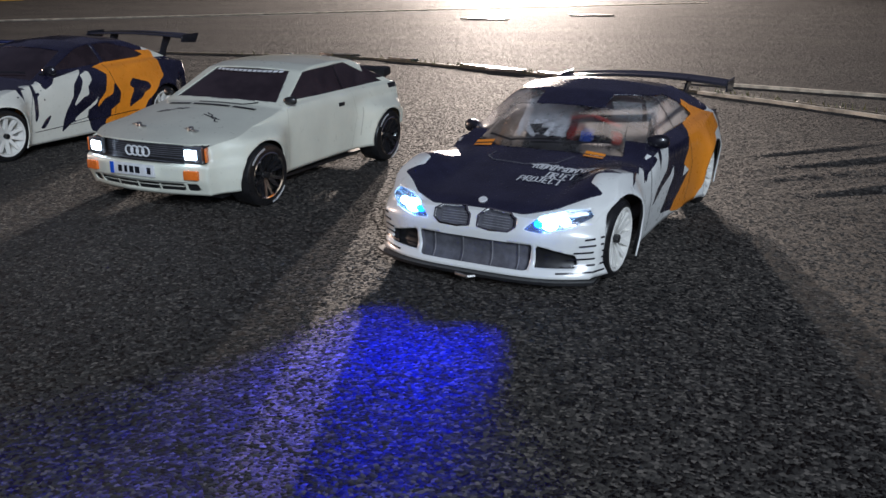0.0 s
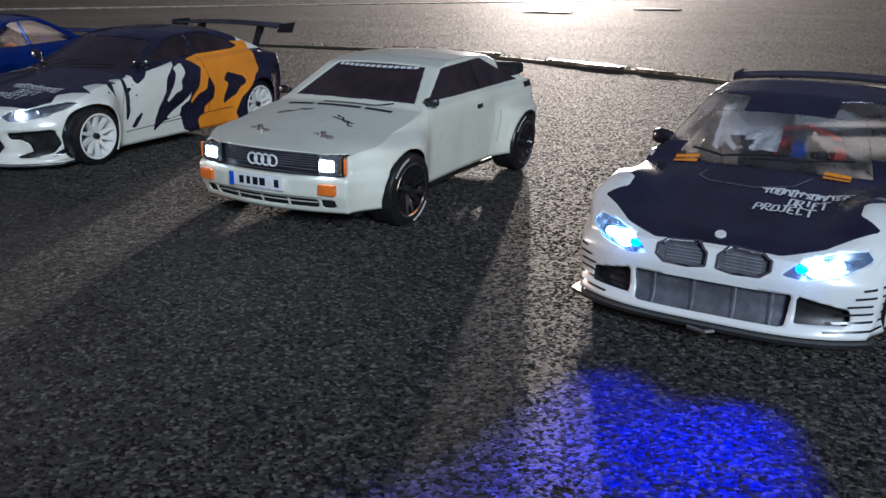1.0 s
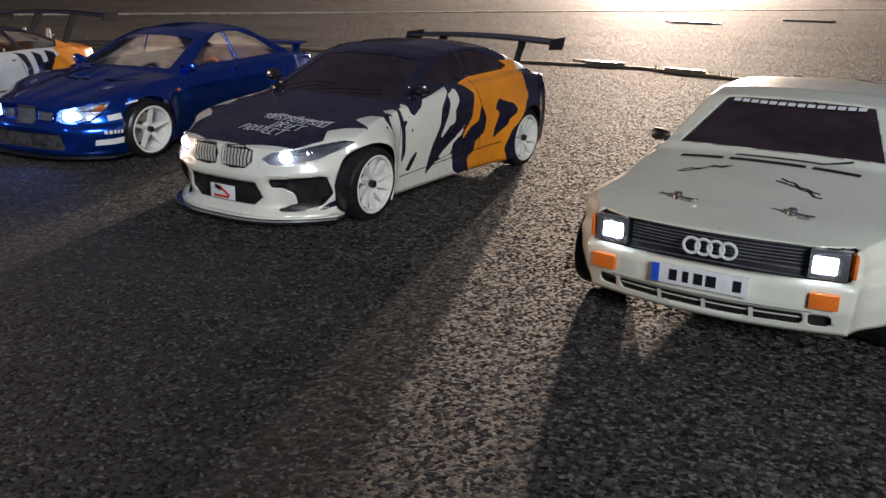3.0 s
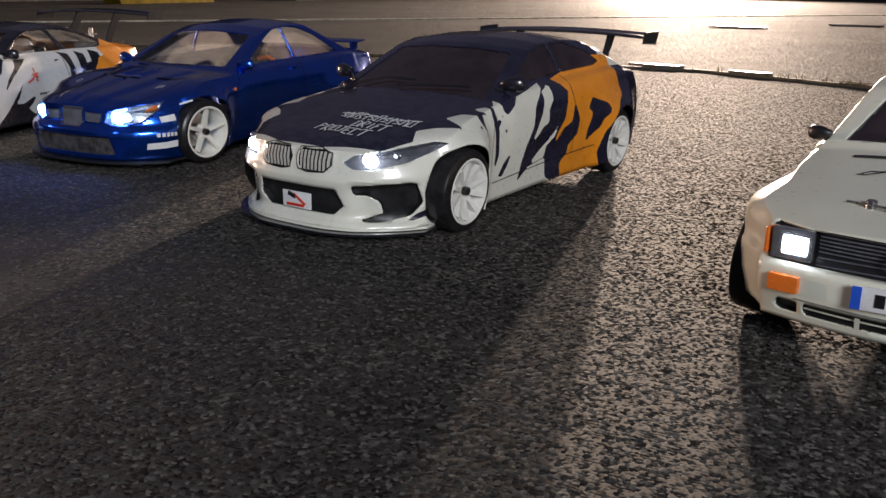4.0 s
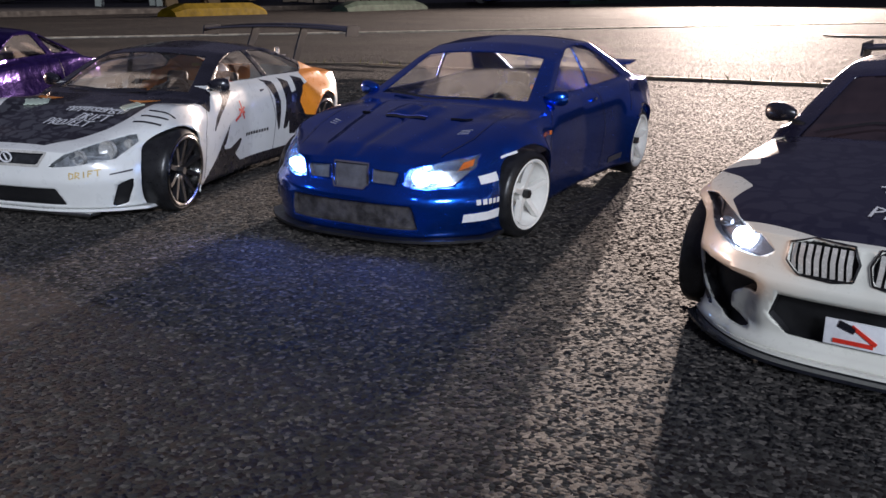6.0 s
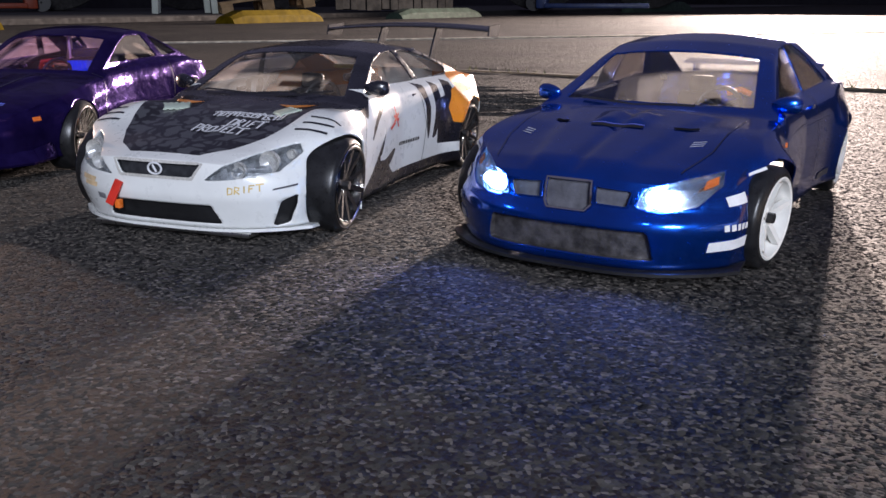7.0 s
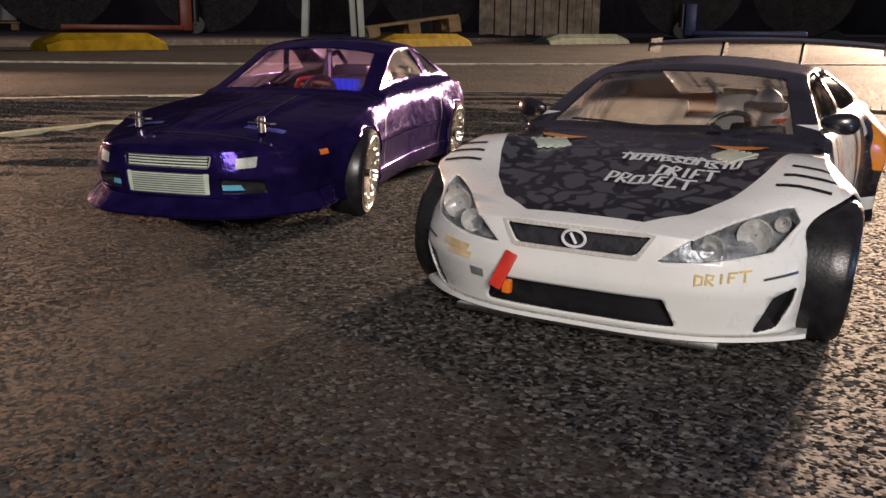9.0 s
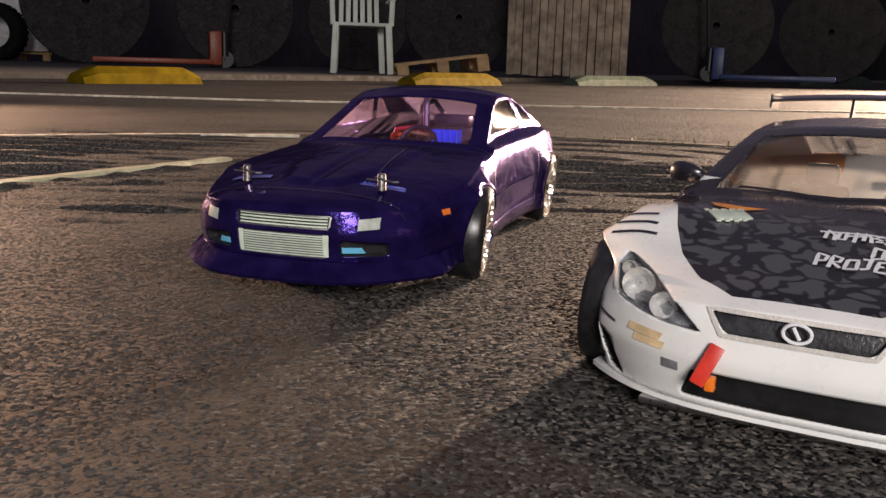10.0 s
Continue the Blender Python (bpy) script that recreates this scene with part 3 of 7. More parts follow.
def chassis(car, y0=-0.15, y1=0.16, z=0.012, half=0.062):
    """Floor plate with battery, gearbox and suspension arms, seen under and through the shell."""
    bm = bmesh.new()
    box(bm, half * 2, y1 - y0, 0.003, pose(0, (y0 + y1) / 2, z), 0.0008)
    ob = part("chassis_plate", bm, INNER, car)
    part("battery", a_box(0.045, 0.12, 0.022, pose(0.028, 0.0, z + 0.0125), 0.002), INNER, ob)
    part("gearbox", a_box(0.04, 0.05, 0.03, pose(0, 0.125, z + 0.0165), 0.004), PLASTIC, ob)
    part("front_bulkhead", a_box(0.04, 0.03, 0.028, pose(0, -0.128, z + 0.0155), 0.004), PLASTIC, ob)
    for yy in (-0.1285, 0.1285):
        part("suspension_arm", rods([(-0.07, yy, 0.026), (0, yy - 0.006, 0.016), (0.07, yy, 0.026)], 0.0028), PLASTIC, ob)
    return ob


def seat(car, x, y, z, mat):
    bm = bmesh.new()
    box(bm, 0.036, 0.04, 0.014, pose(x, y, z), 0.004)
    box(bm, 0.034, 0.012, 0.046, pose(x, y + 0.026, z + 0.02, -14, 0, 0), 0.004)
    box(bm, 0.020, 0.010, 0.014, pose(x, y + 0.036, z + 0.048, -14, 0, 0), 0.004)
    return part("seat", bm, mat, car)


def steering_wheel(car, x, y, z, mat=None):
    bm = bmesh.new()
    n, k, R, r = 28, 8, 0.015, 0.0016
    ring = [[bm.verts.new(((R + r * math.cos(2 * math.pi * j / k)) * math.cos(2 * math.pi * i / n), (R + r * math.cos(2 * math.pi * j / k)) * math.sin(2 * math.pi * i / n), r * math.sin(2 * math.pi * j / k))) for j in range(k)] for i in range(n)]
    for i in range(n):
        for j in range(k):
            bm.faces.new((ring[i][j], ring[(i + 1) % n][j], ring[(i + 1) % n][(j + 1) % k], ring[i][(j + 1) % k]))
    for a in (0.5, 2.6, 4.7):
        rod(bm, (0, 0, -0.002), (R * math.cos(a), R * math.sin(a), 0), 0.0016, 6)
    bmesh.ops.transform(bm, matrix=pose(x, y, z, 62, 0, 0), verts=bm.verts)
    return part("steering_wheel", bm, mat or PLASTIC, car)


def dash(car, y, z, half, mat=None):
    bm = bmesh.new()
    box(bm, half * 2, 0.03, 0.012, pose(0, y, z), 0.004)
    return part("dashboard", bm, mat or INNER, car)


STROKES = {
    "P": [[(0, 1.05), (0.08, 0), (0.85, 0.12), (0.75, 0.48), (0.1, 0.58)]],
    "R": [[(0, 1.05), (0.08, 0), (0.85, 0.12), (0.7, 0.48), (0.1, 0.55), (0.9, 1.05)]],
    "O": [[(0.12, 0.12), (0.85, 0), (0.9, 0.9), (0.05, 1.0), (0.12, 0.12)]],
    "J": [[(0.1, 0.05), (0.95, 0)], [(0.62, 0), (0.6, 0.9), (0.0, 1.02)]],
    "E": [[(0.85, 0), (0.05, 0.06), (0, 0.96), (0.85, 1.0)], [(0.03, 0.5), (0.65, 0.46)]],
    "C": [[(0.85, 0.08), (0.05, 0.0), (0.0, 1.0), (0.85, 0.94)]],
    "T": [[(-0.15, 0.06), (1.15, -0.04)], [(0.45, 0), (0.5, 1.05)]],
    "D": [[(0.02, 0), (0, 1), (0.8, 0.85), (0.85, 0.15), (-0.05, 0.0)]],
    "I": [[(0.45, 0), (0.45, 1)]],
    "F": [[(0.9, 0), (0.05, 0.05), (0, 1.05)], [(0.03, 0.5), (0.65, 0.46)]]}


def scrawl(shell, name, axis, x0, y0, w, h, mat, car, seed, rows=((0.0, 1.0, 0.0),), words=(("DRIFT", 0.36, 0.82, 0.35), ("PROJECT", 0.0, 0.70, 0.68)), width=0.0012, side=1, label=""):
    """A spiky team mark of unreadable strokes, in rows of (start, end, drop)."""
    rnd = random.Random(seed)
    paths = []
    for a, b, drop in rows:
        x = a
        while x < b - 0.04:
            s = rnd.uniform(0.05, 0.09)
            top = drop + rnd.uniform(-0.04, 0.03)
            bot = drop + 0.22 + rnd.uniform(-0.03, 0.05)
            kind = rnd.randrange(5)
            mid = (top + bot) / 2
            if kind == 0:
                q = [(x, top), (x + s, top + 0.02), (x + 0.1 * s, mid), (x + s, bot), (x, bot + 0.02)]
            elif kind == 1:
                q = [(x, bot), (x + 0.1 * s, top), (x + 0.9 * s, mid), (x + s, bot + 0.03)]
            elif kind == 2:
                q = [(x + s, top), (x, mid), (x + 0.9 * s, mid + 0.02), (x + 0.2 * s, bot), (x + 1.2 * s, bot - 0.02)]
            elif kind == 3:
                q = [(x + 0.1 * s, top), (x, bot), (x + 0.8 * s, bot), (x + 0.9 * s, top), (x - 0.1 * s, top + 0.02)]
            else:
                q = [(x - 0.2 * s, mid), (x + 1.2 * s, mid - 0.02), (x + 0.5 * s, top), (x + 0.45 * s, bot + 0.04)]
            paths.append([(x0 + w * u, y0 + h * v) for u, v in q])
            x += s + 0.018
    for word, a, b, drop in words:
        step = (b - a) / len(word)
        for i, letter in enumerate(word):
            lift = rnd.uniform(-0.03, 0.03)
            for stroke in STROKES[letter]:
                paths.append([(x0 + w * (a + step * (i + 0.86 * u + rnd.uniform(-0.07, 0.07))), y0 + h * (drop + lift + 0.27 * v + rnd.uniform(-0.02, 0.02))) for u, v in stroke])
    for drop, a, b in ((0.02, -0.05, 1.06),):
        paths.append([(x0 + w * a, y0 + h * (drop + 0.05)), (x0 + w * 0.3, y0 + h * (drop + 0.0)), (x0 + w * 0.55, y0 + h * (drop + 0.06)), (x0 + w * b, y0 + h * (drop - 0.05))])
    return shell.line(name, axis, paths, width, mat, car, off=0.0007, step=0.002, side=side, label=label)


def car_at(label, x, y, turn):
    return thing("model_drift_car", label, "model car", "row of model cars", pose(x, y, 0, 0, 0, turn))


def headlight_pair(sh, car, label_, bowl, lens_name="headlight", depth=0.004, text=""):
    obs = []
    for s in (1, -1):
        ob = sh.region_part(label_, "headlight", bowl, car, shift=depth, wall=1, side=s, text=text)
        if ob:
            vs, fs = sh.region(label_, -0.0001, 0, s)
            part("lens", to_mesh("lens", vs, fs, [LENS]), None, ob)
        obs.append(ob)
    return obs


def side_windows(sh, car, mat, label="side_window"):
    for s in (1, -1):
        sh.region_part(label, "side_window", mat, car, shift=0.0006, side=s, solid=0.0008)


def beam(car_m, x, y, z, colour, power, down=14, cone=95, yaw=0):
    p = car_m @ Vector((x, y, z))
    q = car_m @ Vector((x + math.sin(radians(yaw)), y - 1, z - math.tan(radians(down))))
    return lamp("headlight_beam", "SPOT", power, colour, look(p, q), size=0.006, cone=cone, blend=1.0)


def led_glow(car_m, x, y, z, colour, power):
    """Light of a bare LED on the panels round it."""
    return lamp("led_glow", "POINT", power, colour, car_m @ pose(x, y, z), size=0.002)


# ---- the cars ----
def coupe_a():
    """White wide-body coupe, black bonnet, orange rear, blue lamps."""
    car = car_at("white and dark model racing coupe, blue headlights lit, on asphalt", 0.4510, 1.5467, -9.5)
    sh = Shell(dict(
        top=[(-0.180, 0.050), (-0.168, 0.0555), (-0.10, 0.0665), (-0.064, 0.0725), (-0.004, 0.1030), (0.018, 0.1115), (0.06, 0.1165), (0.095, 0.1140), (0.165, 0.086), (0.205, 0.083)],
        belt=[(-0.2, 0.05), (-0.17, 0.05), (-0.1, 0.062), (-0.04, 0.0735), (0.05, 0.078), (0.12, 0.081), (0.21, 0.08)],
        sill=[(-0.2, 0.010), (-0.1, 0.010), (0.1, 0.012), (0.21, 0.016)],
        wide=[(-0.2, 0.081), (-0.165, 0.0865), (-0.1, 0.089), (0.0, 0.087), (0.1, 0.093), (0.21, 0.086)],
        roof_z=0.1165, roof_w=0.0560, tumble=1.4, arch=(0.0310, 0.0295), axles=(-0.1275, 0.1230), bow=0.019, bow_pow=3.4, nose=[(0, -0.010), (0.012, -0.008), (0.02, -0.002), (0.038, -0.004), (0.05, 0.0), (0.06, 0.004), (0.13, 0.01)],
        flares=[(-0.1285, 0.0085, 0.034), (0.1285, 0.006, 0.040)], crown=0.0045, screen_bow=0.007, roof_y=0.06, bulge=[(-0.126, 0.014, 0.036), (0.13, 0.002, 0.04)]))
    sh.arches()
    sh.cut_screen(-0.064, (0.0635, -0.056), (0.0500, -0.003))
    sh.cut_side([(-0.040, 0.0815), (-0.034, 0.0930), (-0.014, 0.1045), (0.018, 0.1090), (0.050, 0.1075), (0.082, 0.0960), (0.096, 0.0860), (0.066, 0.0820), (0.0, 0.0785), (-0.030, 0.0785)], "side_window")
    x, y, z = sh.arr()
    sh.cut(np.maximum(np.maximum(0.0835 - z, z - 0.112), np.maximum(0.104 - y, np.abs(x) - 0.048)), "rear_window")
    # bonnet black, roof black
    edge = [(0.034, -0.1765), (0.054, -0.165), (0.066, -0.152), (0.078, -0.142), (0.066, -0.134), (0.066, -0.124), (0.082, -0.112), (0.068, -0.108), (0.070, -0.094), (0.084, -0.082), (0.078, -0.06), (0.080, -0.03)]
    sh.cut_top(edge + [(-u, v) for u, v in edge[::-1]], "black", z_min=0.046)
    x, y, z = sh.arr()
    sh.cut(np.maximum(0.084 - z, y - 0.145), "black")
    sh.cut_side([(-0.045, 0.071), (-0.045, 0.09), (0.12, 0.09), (0.11, 0.0815), (0.02, 0.077)], "black", inner=0.05)
    for q in ([(-0.075, 0.056), (-0.06, 0.061), (-0.03, 0.069), (-0.045, 0.072), (-0.065, 0.066)], [(-0.112, 0.062), (-0.085, 0.066), (-0.06, 0.068), (-0.09, 0.0705)]):
        sh.cut_side(q, "black", inner=0.055)
    sh.cut_side([(-0.079, 0.0812), (-0.048, 0.0737), (-0.060, 0.0607), (-0.069, 0.0561), (-0.067, 0.0664)], "black", inner=0.05)
    sh.cut_side([(-0.0325, 0.0840), (-0.019, 0.0840), (-0.0213, 0.0692), (-0.0317, 0.0580), (-0.0277, 0.0747)], "black", inner=0.05)
    sh.cut_side([(0.0060, 0.0800), (0.0215, 0.0760), (0.0215, 0.0642), (-0.0006, 0.0494), (-0.0245, 0.0449), (-0.0535, 0.0333), (-0.0408, 0.0459), (-0.011, 0.0560)], "black", inner=0.05)
    sh.cut_side([(-0.0021, 0.0841), (0.060, 0.0816), (0.0512, 0.0625), (0.0365, 0.0508), (0.0338, 0.0418), (0.0560, 0.0453), (0.0618, 0.0393), (0.0426, 0.0304), (0.0200, 0.0160), (-0.0214, 0.0211), (-0.0048, 0.0338), (0.0086, 0.0476), (0.0079, 0.0618)], "black", inner=0.05)
    sh.cut_side([(0.085, 0.1000), (0.100, 0.0930), (0.125, 0.0860), (0.152, 0.0800), (0.156, 0.0680), (0.125, 0.0660), (0.100, 0.0500), (0.090, 0.0215), (0.080, 0.0108), (0.034, 0.0120), (0.0138, 0.0152), (0.0212, 0.0250), (0.0392, 0.0368), (0.0501, 0.0446), (0.0343, 0.0524), (0.0480, 0.0632), (0.0550, 0.0775), (0.0700, 0.0850)], "orange", ("body", "black"), inner=0.04)
    sh.cut_side([(0.158, 0.03), (0.25, 0.03), (0.25, 0.2), (0.15, 0.09), (0.166, 0.07)], "black", inner=0.03)
    # lamps and grille
    sh.cut_front([(0.036, 0.0415), (0.048, 0.040), (0.066, 0.044), (0.078, 0.0505), (0.074, 0.0545), (0.060, 0.0535), (0.046, 0.0500)], "lamp", ("body", "black"), mirror=True, y_max=-0.1)
    sh.cut_front([(0.003, 0.0400), (0.012, 0.0386), (0.026, 0.0390), (0.0310, 0.0425), (0.0308, 0.0480), (0.026, 0.0505), (0.008, 0.0515), (0.003, 0.0470)], "kidney", ("body", "black"), mirror=True)
    sh.cut_front([(-0.041, 0.014), (0.041, 0.014), (0.043, 0.0315), (-0.043, 0.0315)], "intake")
    sh.cut_front([(0.0455, 0.0165), (0.072, 0.017), (0.071, 0.0255), (0.0455, 0.0315)], "side_intake", mirror=True)
    body = sh.body_part({"body": WHITE, "black": NAVY, "orange": ORANGE}, car, "white shell with dark bonnet, torn stripes and orange quarters")
    sh.region_part("windscreen", "windscreen", HAZY, car, 0.0006, solid=0.0008, text="scratched clear windscreen")
    sh.region_part("rear_window", "rear_window", LENS, car, 0.0006, solid=0.0008)
    side_windows(sh, car, HAZY)
    for s in (1, -1):
        sh.line("pillar_line", "x", [(0.040, 0.081), (0.026, 0.1085)], 0.0022, PLASTIC, car, side=s, off=0.0004)
    lamps = headlight_pair(sh, car, "lamp", REFLECTOR, text="clear lens with a blue-white lamp alight")
    for s, ob in zip((1, -1), lamps):
        led_lamp(ob, sh, s * 0.052, 0.0462, 0.0066, LED_BLUE)
        # added blue bulb imitates the halo round the lit LED
        led_lamp(ob, sh, s * 0.0455, 0.0450, 0.0034, HALO_BLUE, "added_led")
        led_lamp(ob, sh, s * 0.0615, 0.0475, 0.0042, LED_BLUE)
    for s in (1, -1):
        g = sh.region_part("kidney", "grille", GRILLE, car, 0.003, 1, s, text="dark mesh kidney grille")
        for i in range(5):
            zz = 0.0415 + 0.0017 * i
            sh.line("grille_bar", "y", [(s * 0.006, zz), (s * 0.026, zz - 0.0004)], 0.0005, SILVER, g, off=-0.0020)
        ii = sh.region_part("side_intake", "side_intake", PLASTIC, car, 0.005, 1, s)
        sh.line("kidney_frame", "y", [(s * 0.003, 0.0400), (s * 0.012, 0.0386), (s * 0.026, 0.0390), (s * 0.0310, 0.0425), (s * 0.0308, 0.0480), (s * 0.026, 0.0505), (s * 0.008, 0.0515), (s * 0.003, 0.0470), (s * 0.003, 0.0400)], 0.0012, CHROME, g, off=0.0006, step=0.002)
    it = sh.region_part("intake", "intake", GRILLE, car, 0.004, 1, text="grey meshed lower intake with white bars")
    for xx in (-0.0305, -0.008, 0.0145, 0.034):
        sh.line("intake_bar", "y", [(xx, 0.0145), (xx, 0.0315)], 0.0008, SILVER, it, off=-0.001)
    for s in (1, -1):
        for i in range(6):
            z0 = 0.0135 + 0.0046 * i
            sh.line("stripe", "y", [(s * (0.0600 + 0.0032 * i), z0), (s * 0.0855, z0 + 0.0012)], 0.0013, BLACK, car)
    # splitter, badge, marks
    bm = bmesh.new()
    n = 30
    rows = []
    for i in range(n + 1):
        a = 2 * i / n - 1
        yy = -0.194 + 0.021 * abs(a) ** 3.4
        rows.append([bm.verts.new((a * 0.0845, yy, z)) for z in (0.0075, 0.0095)] + [bm.verts.new((a * 0.082, yy + 0.03, z)) for z in (0.0095, 0.0075)])
    for p, q in zip(rows, rows[1:]):
        for j in range(4):
            bm.faces.new((p[j], p[(j + 1) % 4], q[(j + 1) % 4], q[j]))
    bm.faces.new(rows[0]), bm.faces.new(rows[-1])
    part("splitter", bm, PLASTIC, car)
    part("tow_hook", rods([(-0.006, -0.197, 0.0085), (0.004, -0.2, 0.0085), (0.008, -0.196, 0.0085)], 0.0012), STEEL, car)
    p, nn = sh.hit("z", 0, -0.168)
    bm = bmesh.new()
    bmesh.ops.create_cone(bm, cap_ends=True, segments=18, radius1=0.0032, radius2=0.003, depth=0.001, matrix=Matrix.Translation(p + nn * 0.0005) @ nn.to_track_quat("Z", "Y").to_matrix().to_4x4())
    part("round_badge", bm, STICKER, car)
    scrawl(sh, "team_mark", "z", 0.008, -0.094, 0.047, -0.036, STICKER, car, 3, width=0.0014, label="white spiky team lettering")
    for sx in (-0.053, 0.043):
        for k in (0, 1):
            yy = -0.0535 - 0.005 * k if sx < 0 else -0.0585 - 0.005 * k
            sh.drape("vent_sticker", "z", [(sx - 0.008, yy), (sx + 0.008, yy), (sx + 0.008, yy - 0.0034), (sx - 0.008, yy - 0.0034)], ORANGE, car)
    sh.line("bonnet_crease", "z", [(-0.034, -0.075), (-0.036, -0.085), (-0.028, -0.093), (0.0, -0.097), (0.022, -0.088), (0.03, -0.07)], 0.0008, SILVER, car)
    make_wiper(sh, car, [[(-0.052, -0.047), (-0.03, -0.056), (0.01, -0.052)], [(-0.012, -0.058), (0.02, -0.055), (0.05, -0.046)]])
    make_mirror(car, 0.074, -0.022, 0.0795, BLACK)
    for s in (1, -1):
        sh.line("door_line", "x", [(-0.062, 0.018), (-0.058, 0.05), (-0.05, 0.072)], 0.0007, BLACK, car, side=s)
        sh.line("door_line", "x", [(0.05, 0.08), (0.056, 0.05), (0.05, 0.018)], 0.0007, BLACK, car, side=s)
    for s in (1, -1):
        sh.drape("tail_lamp", "r", [(s * 0.045, 0.062), (s * 0.074, 0.062), (s * 0.074, 0.074), (s * 0.045, 0.074)], TAIL, car)
    make_wing(car, 0.212, 0.1055, 0.086, sag=0.005, post_x=0.046, foot_z=0.08, foot_y=0.185, label="black rear wing with end plates")
    wheels(car, dict(track=0.0740), axles=(-0.1275, 0.1230), spokes=7, y_cross=True, rim_mat=WHITE_RIM, lip_mat=WHITE_RIM, steer=-1, camber=3, rim_r=0.0225, tyre_r=0.0288)
    chassis(car)
    dash(car, -0.022, 0.066, 0.05)
    for q in ((-0.012, 0.045, RED, 0.012), (0.02, 0.052, INNER, 0.02), (0.004, 0.03, SKYBLUE, 0.010), (0.03, 0.03, RED, 0.009), (-0.03, 0.02, INNER, 0.022)):
        part("electronics_box", a_box(q[3], q[3] * 1.3, q[3], pose(q[0], q[1], 0.07, 10, 8, 20 * q[0] * 50), 0.002), q[2], car)
    part("cable", rods([(-0.02, 0.03, 0.07), (-0.008, 0.02, 0.086), (0.01, 0.028, 0.088), (0.03, 0.04, 0.078)], 0.0018), RED, car)
    bm = bmesh.new()
    cols = [[bm.verts.new((-0.052 + 0.046 * i / 14, 0.002 + 0.030 * j / 8 + 0.006 * noise.noise(Vector((i * 0.42, j * 0.5, 3.0))), 0.072 + 0.026 * j / 8 + 0.005 * noise.noise(Vector((i * 0.5, j * 0.6, 9.0))))) for j in range(9)] for i in range(15)]
    for i in range(14):
        for j in range(8):
            bm.faces.new((cols[i][j], cols[i + 1][j], cols[i + 1][j + 1], cols[i][j + 1]))
    part("crumpled_lining", bm, STICKER, car, "crumpled white sheet inside the shell", smooth=False)
    part("roll_bar", rods([(-0.05, 0.06, 0.05), (-0.045, 0.055, 0.1), (0.045, 0.055, 0.1), (0.05, 0.06, 0.05)], 0.002), PLASTIC, car)
    m = pose(0.4510, 1.5467, 0, 0, 0, -9.5)
    for s in (1, -1):
        led_glow(m, s * 0.052, -0.193, 0.0465, (0.25, 0.45, 1.0), 0.003)
    beam(m, 0.054, -0.19, 0.044, (0.0, 0.006, 1.0), 17.0, 11, 50, -9)
    beam(m, -0.054, -0.19, 0.044, (0.0, 0.004, 1.0), 7.0, 11, 50, 24)
    return car


